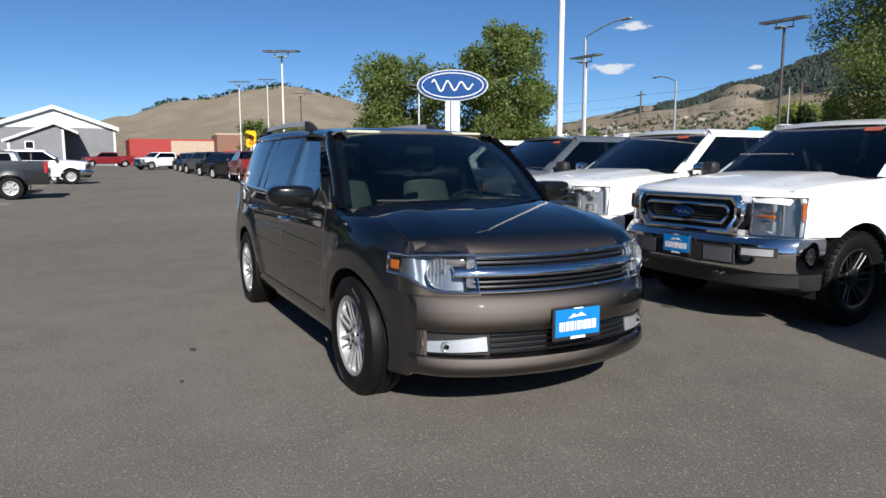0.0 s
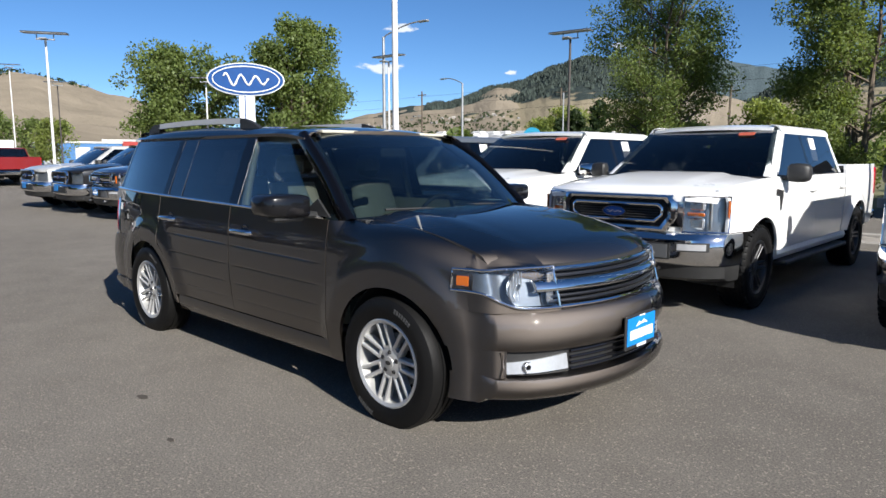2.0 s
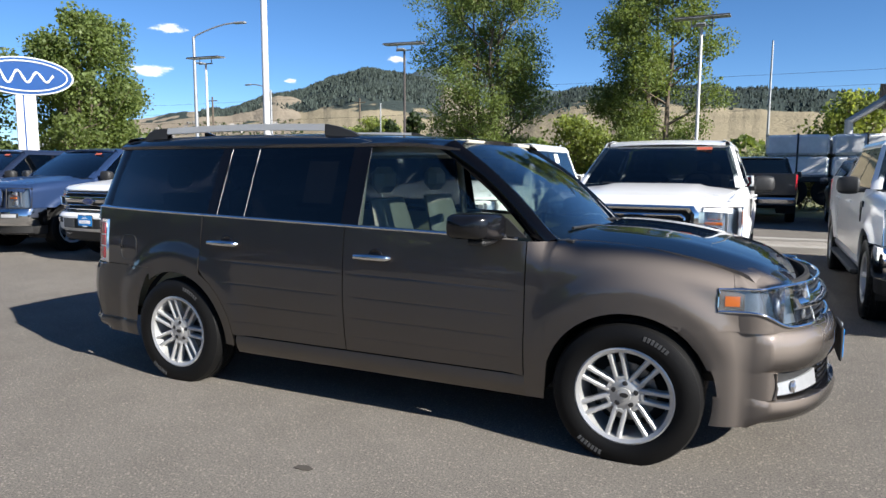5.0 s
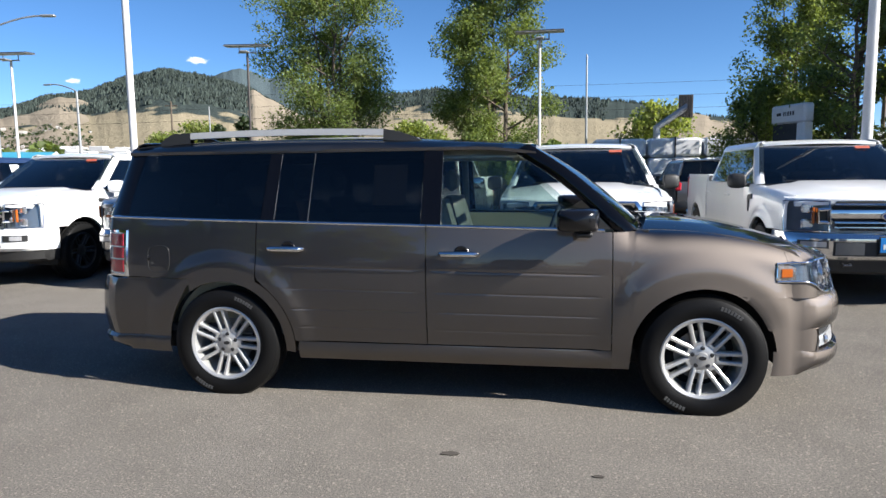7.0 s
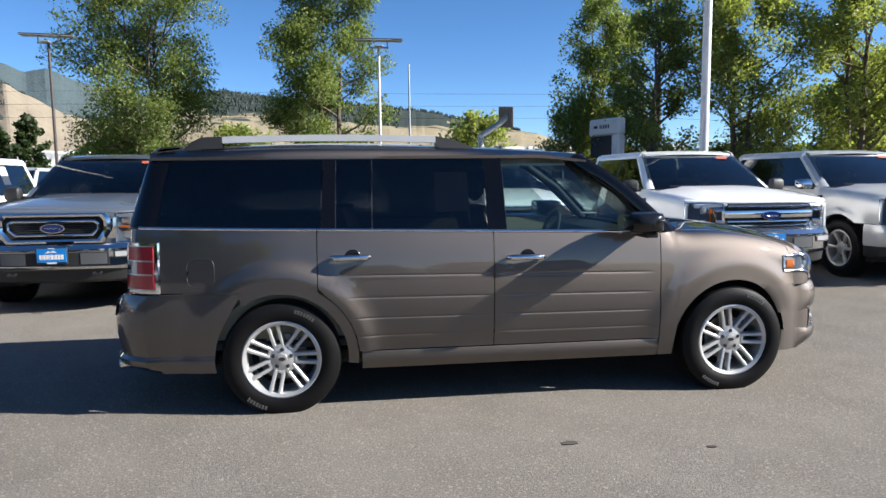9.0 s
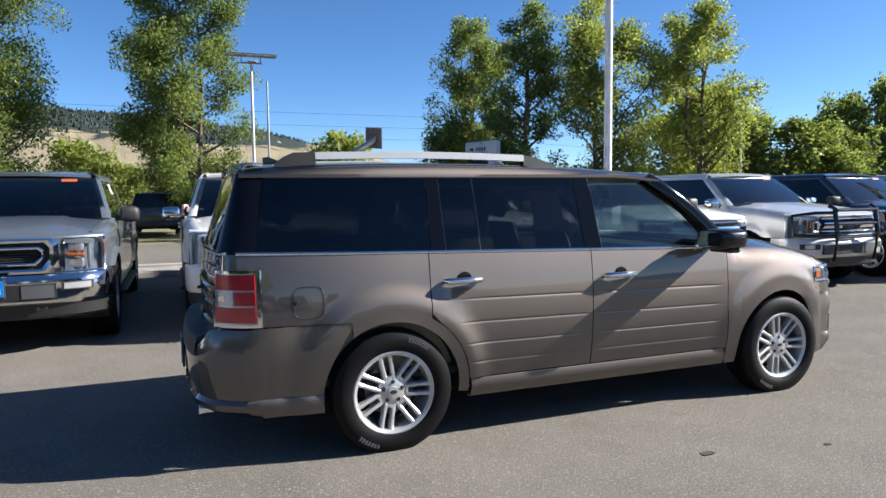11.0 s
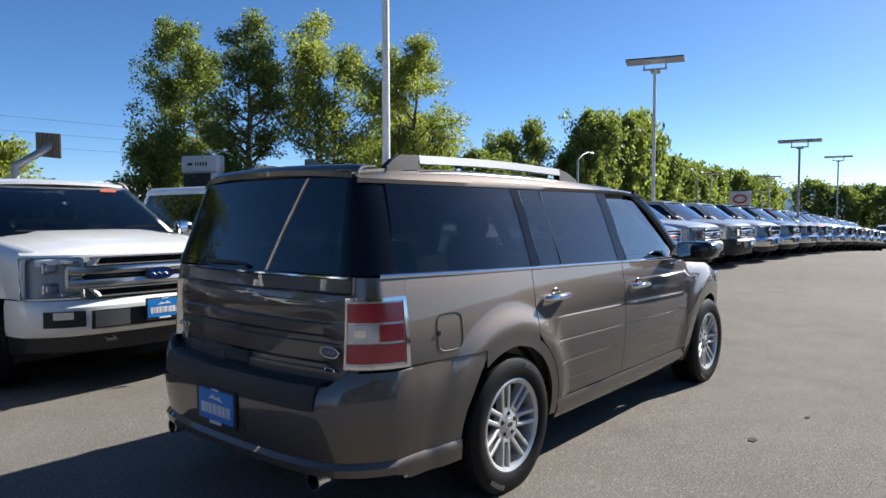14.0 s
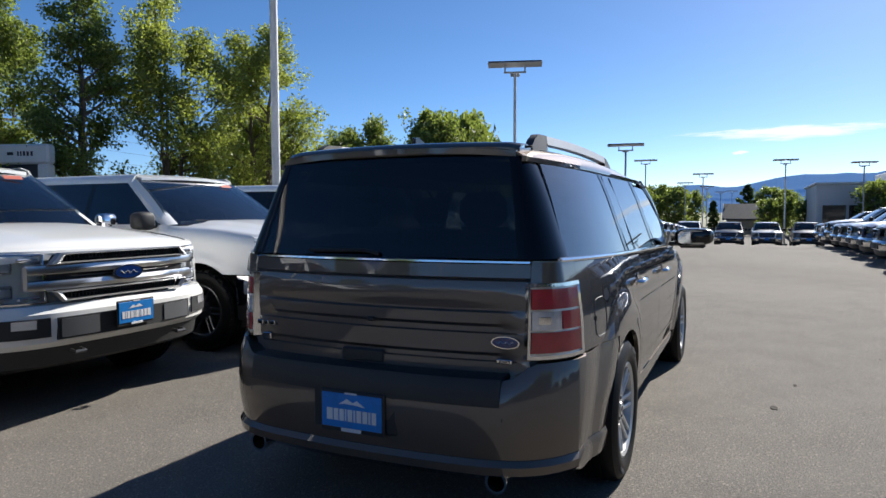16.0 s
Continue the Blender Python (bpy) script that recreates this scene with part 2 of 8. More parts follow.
BARK = mat("bark", (0.16, 0.125, 0.09), 0.95, col2=(0.07, 0.055, 0.042), scale=3, fine=25, bump=0.8)
LEAF_A = leaf_material("poplar_leaves", (0.2, 0.255, 0.085), (0.13, 0.175, 0.055))
LEAF_B = leaf_material("yellowing_leaves", (0.27, 0.31, 0.095), (0.18, 0.23, 0.065))
LEAF_C = leaf_material("silvery_leaves", (0.299, 0.322, 0.207), (0.207, 0.230, 0.138))
LEAF_D = leaf_material("conifer_needles", (0.06, 0.09, 0.035), (0.035, 0.06, 0.025))


# ---- geometry helpers ----
class Geo:
    """Collects vertices and faces for one mesh."""

    def __init__(self):
        self.v, self.f = [], []

    def grid(self, rows, closed=False):
        b, n = len(self.v), len(rows[0])
        for r in rows:
            self.v.extend(tuple(p) for p in r)
        for i in range(len(rows) - 1):
            for j in range(n if closed else n - 1):
                k = (j + 1) % n
                self.f.append((b + i * n + j, b + i * n + k, b + (i + 1) * n + k, b + (i + 1) * n + j))
        return self

    def sheet(self, rows, off):
        """A closed plate: the rows, the same rows moved by off, and the edges between."""
        n, m, b = len(rows[0]), len(rows), len(self.v)
        self.grid(rows)
        c = len(self.v)
        move = off if callable(off) else (lambda p: (p[0] + off[0], p[1] + off[1], p[2] + off[2]))
        for r in rows:
            self.v.extend(tuple(move(p)) for p in r)
        for i in range(m - 1):
            for j in range(n - 1):
                self.f.append((c + i * n + j, c + (i + 1) * n + j, c + (i + 1) * n + j + 1, c + i * n + j + 1))
        ring = [j for j in range(n)] + [i * n + n - 1 for i in range(1, m)] + [(m - 1) * n + j for j in range(n - 2, -1, -1)] + [i * n for i in range(m - 2, 0, -1)]
        for a, d in zip(ring, ring[1:] + ring[:1]):
            self.f.append((b + d, b + a, c + a, c + d))
        return self

    def box(self, cx, cy, cz, sx, sy, sz, bev=0.01, m=None):
        hx, hy, hz = sx / 2, sy / 2, sz / 2
        bev = min(bev, hx * 0.9, hy * 0.9, hz * 0.9)
        b, idx = len(self.v), {}
        for i in (-1, 1):
            for j in (-1, 1):
                for k in (-1, 1):
                    for a, d in enumerate(((0, bev, bev), (bev, 0, bev), (bev, bev, 0))):
                        p = Vector((i * (hx - d[0]), j * (hy - d[1]), k * (hz - d[2])))
                        if m is not None:
                            p = m @ p
                        idx[i, j, k, a] = len(self.v)
                        self.v.append((cx + p[0], cy + p[1], cz + p[2]))
        for s in (-1, 1):
            q = [(-1, -1), (1, -1), (1, 1), (-1, 1)]
            q = q if s > 0 else q[::-1]
            self.f.append(tuple(idx[s, u, w, 0] for u, w in q))
            self.f.append(tuple(idx[w, s, u, 1] for u, w in q))
            self.f.append(tuple(idx[u, w, s, 2] for u, w in q))
        for i in (-1, 1):
            for j in (-1, 1):
                self.f.append((idx[i, j, -1, 0], idx[i, j, 1, 0], idx[i, j, 1, 1], idx[i, j, -1, 1])[:: i * j])
                self.f.append((idx[-1, i, j, 1], idx[1, i, j, 1], idx[1, i, j, 2], idx[-1, i, j, 2])[:: i * j])
                self.f.append((idx[j, -1, i, 2], idx[j, 1, i, 2], idx[j, 1, i, 0], idx[j, -1, i, 0])[:: i * j])
                for k in (-1, 1):
                    self.f.append((idx[i, j, k, 0], idx[i, j, k, 1], idx[i, j, k, 2])[:: i * j * k])
        return self

    def tube(self, path, rad, n=8, flat=1.0):
        """A tube along a path; rad is a number or one for each point."""
        rows = []
        for i, p in enumerate(path):
            p = Vector(p)
            d = (Vector(path[min(i + 1, len(path) - 1)]) - Vector(path[max(i - 1, 0)])).normalized()
            u = d.cross(Vector((0, 0, 1)))
            u = u.normalized() if u.length > 1e-3 else Vector((1, 0, 0))
            w = u.cross(d)
            r = rad[i] if isinstance(rad, (list, tuple)) else rad
            rows.append([p + u * (r * math.cos(2 * math.pi * k / n)) + w * (r * flat * math.sin(2 * math.pi * k / n)) for k in range(n)])
        b = len(self.v)
        self.grid(rows, True)
        self.f.append(tuple(range(b, b + n)))
        e = len(self.v)
        self.f.append(tuple(range(e - 1, e - n - 1, -1)))
        return self

    def lathe(self, centre, axis, prof, n=32):
        """Turns (radius, along) pairs round the axis 'x', 'y' or 'z'."""
        rows = []
        for r, a in prof:
            row = []
            for k in range(n):
                c, s = r * math.cos(2 * math.pi * k / n), r * math.sin(2 * math.pi * k / n)
                p = {"x": (a, c, s), "y": (s, a, c), "z": (c, s, a)}[axis]
                row.append((centre[0] + p[0], centre[1] + p[1], centre[2] + p[2]))
            rows.append(row)
        return self.grid(rows, True)

    def prism(self, poly, origin, u, w, depth):
        """A flat shape (pairs along u and w from origin) with a thickness vector."""
        o, u, w, d = Vector(origin), Vector(u), Vector(w), Vector(depth)
        b, n = len(self.v), len(poly)
        self.v += [tuple(o + u * x + w * y) for x, y in poly] + [tuple(o + u * x + w * y + d) for x, y in poly]
        self.f.append(tuple(range(b, b + n)))
        self.f.append(tuple(range(b + 2 * n - 1, b + n - 1, -1)))
        for i in range(n):
            j = (i + 1) % n
            self.f.append((b + i, b + n + i, b + n + j, b + j))
        return self

    def ring(self, outer, inner, origin, u, w, depth, lip=0.0):
        """A flat frame between two outlines of the same count, with a thickness vector; lip raises its middle line."""
        o, u, w, d = Vector(origin), Vector(u), Vector(w), Vector(depth)
        rows = []
        for k in (0, 0.5, 1):
            rows.append([o + u * (a[0] + (b[0] - a[0]) * k) + w * (a[1] + (b[1] - a[1]) * k) + d * (1 + (lip if k == 0.5 else 0)) for a, b in zip(outer, inner)])
        back = [[p - d * 1.0 for p in r] for r in (rows[0], rows[2])]
        self.grid([back[0], rows[0], rows[1], rows[2], back[1]], True)
        return self

    def mesh(self, name, m, sharp=38):
        me = bpy.data.meshes.new(name)
        me.from_pydata(self.v, [], self.f)
        me.materials.append(m)
        if sharp:
            me.shade_smooth()
            me.set_sharp_from_angle(angle=radians(sharp))
        me.update()
        return me


def part(name, geo, m, parent=None, label="", sharp=38):
    ob = new(name, geo.mesh(name, m, sharp))
    if parent is not None:
        ob.parent = parent
    if label:
        tagged(ob, label)
    return ob


def thing(name, label, category, group="", kind="", m=None):
    ob = new(name)
    ob.empty_display_size = 0.2
    if m is not None:
        ob.matrix_basis = m
    return tagged(ob, label, category, group, kind)


def ell(a, b, n=28, p=2.0):
    out = []
    for k in range(n):
        t = 2 * math.pi * k / n
        c, s = math.cos(t), math.sin(t)
        out.append((a * math.copysign(abs(c) ** (2 / p), c), b * math.copysign(abs(s) ** (2 / p), s)))
    return out


def lin(a, b, n):
    return [a + (b - a) * i / (n - 1) for i in range(n)]


def smooth01(t):
    t = max(0.0, min(1.0, t))
    return t * t * (3 - 2 * t)


# ---- ground ----
def ground_z(x):
    """The lot is level round the wagon, falls gently ahead of it and rises a little behind."""
    if x > 12:
        return -0.00085 * (min(x, 60) - 12) ** 2
    return 0.009 * min(70, -20 - x) if x < -20 else 0.0


XS = [-4500, -900, -150] + lin(-85, -20, 14) + [0, 12] + lin(15, 60, 16) + [95, 140, 900, 4500]
part("ground", Geo().grid([[(x, y, ground_z(x) - 0.05) for x in XS] for y in lin(-4500, 4500, 11)]), DRYGRASS)
tagged(bpy.data.objects["ground"], "dry grass and earth reaching to the hills", "ground", kind="structure")
LX = [x for x in XS if -151 < x < 141]
lot = Geo().sheet([[(x, y, ground_z(x)) for x in LX] for y in lin(-70, 9.0, 5)], (0, 0, -0.028))
tagged(part("pavement", lot, ASPHALT), "worn grey-brown asphalt of a car lot", "pavement", kind="structure")
back = Geo().sheet([[(x, y, ground_z(x)) for x in LX] for y in lin(10.6, 19.0, 3)], (0, 0, -0.028))
tagged(part("road", back, ASPHALT), "grey asphalt drive behind the parked trucks", "road", kind="structure")
strip = Geo()
rng = random.Random(4)
strip.sheet([[(x, y, ground_z(x) + 0.05 + 0.03 * rng.random()) for x in lin(-85, 95, 500)] for y in (9.15, 9.4, 9.7, 10.0, 10.2, 10.45)], (0, 0, -0.1))
tagged(part("gravel_strip", strip, GRAVEL), "pale crushed gravel strip between two kerbs", "gravel", kind="stuff")
for yk in (9.07, 10.52):
    kb = Geo()
    kb.sheet([[(x, yk + d, ground_z(x) + h) for x in lin(-85, 95, 91)] for d, h in ((-0.07, 0.0), (-0.065, 0.1), (-0.045, 0.12), (0.045, 0.12), (0.065, 0.1), (0.07, 0.0))], (0, 0, -0.02))
    tagged(part("kerb", kb, CONCRETE), "low grey concrete kerb edging the gravel", "kerb", kind="structure")
rng = random.Random(7)
for x, y, r in ((0.115, -1.675, 0.036), (0.857, -1.838, 0.02), (2.2, -2.6, 0.015), (-1.5, -3.2, 0.012), (1.9, -3.0, 0.012)):
    g = Geo().prism([(r * (0.7 + 0.5 * rng.random()) * math.cos(a) * 1.5, r * (0.7 + 0.5 * rng.random()) * math.sin(a) * 0.8) for a in lin(0, 2 * math.pi, 15)[:-1]], (x, y, 0.001), (1, 0, 0), (0, 1, 0), (0, 0, 0.004))
    tagged(part("oil_stain", g, OIL), "small dark oil stain on the asphalt", "stain", "stains on the asphalt")
for x0, y0, dx, dy, n in ((-8, -2.2, -0.6, 0.1, 12), (6.5, -0.5, 0.5, 0.12, 10)):
    x, y, top, bot = x0, y0, [], []
    for k in range(n):
        w = 0.0006 + 0.0014 * rng.random()
        top.append((x, y + w, 0.0035))
        bot.append((x + w, y - w, 0.0035))
        x, y = x + dx * (0.6 + 0.8 * rng.random()), y + dy * (0.6 + 0.8 * rng.random()) + 0.04 * (rng.random() - 0.5)
    tagged(part("pavement_crack", Geo().sheet([top, bot], (0, 0, -0.003)), TAR), "thin jagged crack filled with dirt in the asphalt", "crack", "cracks in the asphalt")
for x in (-20.4, -23.2, -26.0, -28.8):
    tagged(part("parking_line", Geo().box(x, -7.4, ground_z(x) + 0.012, 0.1, 5.6, 0.01, 0.002), LINE), "worn white painted parking bay line", "line", "parking lines")


# ---- wheels, shared by all vehicles ----
def wheel(parent, x, y, z, rad, width, side, rim_r, spokes, rim_mat, detail=1, paired=True):
    """One wheel at a hub; side is -1 for the right-hand side of the vehicle."""
    o = side
    hub = new("wheel")
    hub.parent = parent
    hub.location = (x, y, z)
    n = 48 if detail else 28
    w = width / 2
    ty = Geo().lathe((0, 0, 0), "y", [(rim_r - 0.01, -o * w * 0.8), (rim_r + 0.02, -o * w), (rad - 0.05, -o * w * 1.02), (rad - 0.012, -o * w * 0.86), (rad, -o * w * 0.55), (rad, -o * w * 0.42), (rad - 0.008, -o * w * 0.4), (rad - 0.008, -o * w * 0.3), (rad, -o * w * 0.28), (rad, -o * w * 0.06), (rad - 0.008, -o * w * 0.04), (rad - 0.008, o * w * 0.04), (rad, o * w * 0.06), (rad, o * w * 0.28), (rad - 0.008, o * w * 0.3), (rad - 0.008, o * w * 0.4), (rad, o * w * 0.42), (rad, o * w * 0.6),
                                      (rad - 0.012, o * w * 0.86), (rad - 0.045, o * w * 1.02), (rim_r + 0.05, o * w * 1.04), (rim_r + 0.02, o * w * 1.0), (rim_r - 0.012, o * w * 0.82)], n)
    for k in range(0 if detail else 40):
        for e in (-1, 1):
            turn = Matrix.Rotation(-2 * math.pi * (k + 0.25 * e) / 40, 3, "Y")
            c = turn @ Vector((rad - 0.013, e * w * 0.85, 0))
            ty.box(c[0], c[1], c[2], 0.02, w * 0.26, rad * 0.1, 0.004, turn @ Matrix.Rotation(e * 0.5, 3, "Z"))
    part("tyre", ty, RUBBER, hub)
    yo = o * w
    rim = Geo().lathe((0, 0, 0), "y", [(rim_r - 0.035, -yo * 0.7), (rim_r - 0.03, yo * 0.55), (rim_r - 0.022, yo * 0.86), (rim_r - 0.004, yo * 0.94), (rim_r + 0.006, yo * 0.9), (rim_r + 0.004, yo * 0.8)], n)
    part("rim", rim, rim_mat, hub)
    sp = Geo()
    offs = (-0.026, 0.026) if paired else (0.0,)
    for k in range(spokes):
        a = 2 * math.pi * k / spokes
        ca_, sa_ = math.cos(a), math.sin(a)
        for c in offs:
            rows = []
            for r, hw, d in ((0.05, 0.012, 0.62), (0.09, 0.0125, 0.67), (rim_r * 0.66, 0.0105 if paired else 0.02, 0.77), (rim_r - 0.015, 0.0135 if paired else 0.028, 0.85)):
                cc = c * (0.85 + 0.3 * r / rim_r)
                row = []
                for q, e in ((-hw * 1.15, -0.04), (-hw, -0.005), (-hw * 0.45, 0.001), (hw * 0.45, 0.001), (hw, -0.005), (hw * 1.15, -0.04)):
                    row.append((r * ca_ - (q + cc) * sa_, o * (w * d + e), r * sa_ + (q + cc) * ca_))
                rows.append(row)
            sp.grid(rows)
        if paired:
            rows = []
            for t in lin(-1, 1, 5):
                r = 0.098 - 0.012 * (1 - t * t)
                rows.append([((r + q) * ca_ - t * 0.026 * sa_, o * (w * 0.675 + e), (r + q) * sa_ + t * 0.026 * ca_) for q, e in ((-0.014, -0.02), (-0.008, 0), (0.006, 0), (0.012, -0.025))])
            sp.grid(rows)
    part("spokes", sp, rim_mat, hub)
    cap = Geo().lathe((0, 0, 0), "y", [(0.088, yo * 0.35), (0.086, yo * 0.6), (0.078, yo * 0.645), (0.034, yo * 0.68), (0.032, yo * 0.73), (0.0, yo * 0.75)], 24)
    part("centre_cap", cap, rim_mat, hub)
    if detail:
        bar = Geo().box(0, 0, 0, 0.014, 0.0022, 0.024, 0.0008).mesh("sidewall_bar", SIDEWALL)
        for a0 in (0.9, 4.0):
            for k in range(7):
                a = a0 + 0.062 * k
                ob = new("sidewall_bar", bar)
                ob.parent = hub
                r_ = (rim_r + rad) / 2 + 0.012
                ob.matrix_basis = Matrix.Translation((r_ * math.cos(a), o * w * 1.035, r_ * math.sin(a))) @ Matrix.Rotation(math.pi / 2 - a, 4, "Y")
        for k in range(5):
            a = 2 * math.pi * k / 5 + 0.3
            nut = Geo().lathe((0.056 * math.cos(a), 0, 0.056 * math.sin(a)), "y", [(0.015, yo * 0.6), (0.014, yo * 0.665), (0.009, yo * 0.67), (0.009, yo * 0.72), (0.0, yo * 0.73)], 10)
            part("wheel_nut", nut, DARKALLOY, hub)
        part("cap_badge", Geo().prism(ell(0.022, 0.012, 16), (0, yo * 0.755, 0), (1, 0, 0), (0, 0, 1), (0, o * 0.002, 0)), DARKALLOY, hub)
    part("brake_disc", Geo().lathe((0, 0, 0), "y", [(0.0, yo * 0.1), (0.15, yo * 0.1), (0.15, yo * 0.0)], 24), DISC, hub)
    part("wheel_barrel", Geo().lathe((0, 0, 0), "y", [(rim_r - 0.03, -yo * 0.6), (0.0, -yo * 0.5)], 20), BLACKINSIDE, hub)
    return hub


def dealer_plate(parent, x, y, z, face, w=0.305, h=0.155, tilt=0.0):
    """A blue dealer plate in a dark holder; face is +1 towards the front of the vehicle."""
    pl = new("dealer_plate")
    pl.parent = parent
    pl.location = (x, y, z)
    pl.rotation_euler = (0, tilt, 0)
    tagged(pl, "blue dealer plate with white lettering bars in a black holder")
    part("plate_holder", Geo().box(0, 0, 0, 0.014, w + 0.016, h + 0.03, 0.005), BLACKPLASTIC, pl)
    part("plate_face", Geo().box(face * 0.009, 0, 0.004, 0.006, w - 0.006, h - 0.006, 0.002), PLATEBLUE, pl)
    ws = (0.022, 0.010, 0.024, 0.024, 0.010, 0.024, 0.008, 0.022, 0.024, 0.03)
    yy = -w * 0.41
    for b in ws:
        part("lettering_bar", Geo().box(face * 0.013, (yy + b / 2), -0.014, 0.003, b, 0.052, 0.001), SIGNWHITE, pl)
        yy += b + 0.0055
    part("lettering_bar", Geo().box(face * 0.013, 0.0, -0.078, 0.003, 0.1, 0.016, 0.001), SIGNWHITE, pl)
    part("lettering_bar", Geo().box(face * 0.013, 0.0, 0.081, 0.003, 0.06, 0.008, 0.001), SIGNWHITE, pl)
    hillm = Geo().prism([(-0.07, 0), (-0.03, 0.026), (-0.01, 0.014), (0.02, 0.03), (0.06, 0.004), (0.03, 0.008), (-0.02, 0.006)], (face * 0.0125, 0, 0.028), (0, 1, 0), (0, 0, 1), (face * 0.002, 0, 0))
    part("mountain_mark", hillm, SIGNWHITE, pl)


def oval_badge(parent, x, y, z, a, b, face, ax="x", lean=0.0):
    """A blue oval badge with a bright rim and a plain white stroke."""
    bd = new("badge")
    bd.parent = parent
    bd.location = (x, y, z)
    bd.rotation_euler = (0, lean, 0)
    d = (face * 0.012, 0, 0)
    part("badge_rim", Geo().prism(ell(a, b, 32), (0, 0, 0), (0, 1, 0), (0, 0, 1), d), CHROME, bd)
    part("badge_field", Geo().prism(ell(a * 0.9, b * 0.84, 32), (face * 0.011, 0, 0), (0, 1, 0), (0, 0, 1), (face * 0.003, 0, 0)), BADGEBLUE, bd)
    st = Geo().tube([(face * 0.014, -a * 0.62 + a * 1.24 * i / 14, b * 0.22 * math.sin(i * 1.35)) for i in range(15)], b * 0.075, 6)
    part("badge_stroke", st, CHROME, bd)


# ---- the bronze wagon ----
HZ = 0.342
HX = 1.5


def belt(x):
    return 1.165 - 0.024 * (x + 2.3)


def roof_edge(x):
    return 1.662 - (0.045 * ((x + 1.2) / 1.5) ** 2 if x > -1.2 else 0.02 * ((x + 1.2) / 1.0) ** 2)


def plan_w(x):
    if x > 1.2:
        return 0.93 - 0.11 * ((x - 1.2) / 0.83) ** 2
    if x < -1.4:
        return 0.93 - 0.06 * ((-1.4 - x) / 0.82) ** 2
    return 0.93


def hood_c(x):
    return 1.135 - 0.14 * (max(0, x - 1.2) / 0.9) ** 2.2 - 0.55 * max(0, x - 2.1) ** 1.5


def hood_e(x):
    return hood_c(x) - 0.045


RIBS = ((0.855, 0.003), (0.715, 0.0026), (0.585, 0.0022), (0.468, 0.002))


def body_w(x, z, ribbed=False):
    w = plan_w(x) - 0.05 * ((z - 0.74) / 0.45) ** 2
    for hx in (HX, -HX):
        d = math.hypot(x - hx, z - HZ)
        if 0.38 < d < 0.64 and z < 0.97:
            w += 0.026 * smooth01((0.64 - d) / 0.13) - 0.006 * smooth01((0.6 - d) / 0.17)
    if x > 0.95:
        top = hood_e(x) if x > 1.1 else belt(x)
        k = (z - (top - 0.14)) / 0.14
        if k > 0:
            amt = 0.17 * smooth01((x - 0.95) / 0.3)
            w -= amt * (1 - math.sqrt(max(0.0, 1 - min(1, k) ** 2)))
    if ribbed:
        for r, deep in RIBS:
            rz = 0.372 + (belt(x) - 0.376) * (r - 0.372) / 0.755
            if abs(z - rz) < 0.0075:
                w -= deep * (1 - abs(z - rz) / 0.0075)
    return w


def green_w(x, z):
    """Half width of the window band."""
    p = plan_w(x) if x < 0.6 else 0.93 - 0.05 * (x - 0.6)
    return p - 0.045 - (z - 1.13) * 0.36 - 0.12 * max(0, z - 1.45) ** 1.2


def arch(x, hx, r=0.415):
    d = r * r - (x - hx) ** 2
    return HZ + math.sqrt(d) if d > 0 else 0.0


def side_rows(s, xl, xr, zb, zt, us, vs, wf):
    """Rows of points on one flank between two seams xl(z), xr(z) and two edges zb(x), zt(x)."""
    rows = []
    for v in vs:
        row = []
        for u in us:
            z = 0.7
            for _ in range(4):
                x = xl(z) + (xr(z) - xl(z)) * u
                z = zb(x) + (zt(x) - zb(x)) * v
            row.append((x, s * wf(x, z), z))
        rows.append(row)
    return rows


def inward(s, th):
    return lambda p: (p[0], p[1] - s * th, p[2])


def px(y):
    return 2.46 - 0.36 * y * y - 0.6 * abs(y) ** 8


def rx(y):
    return -2.605 + 0.1 * y * y + 0.6 * abs(y) ** 8


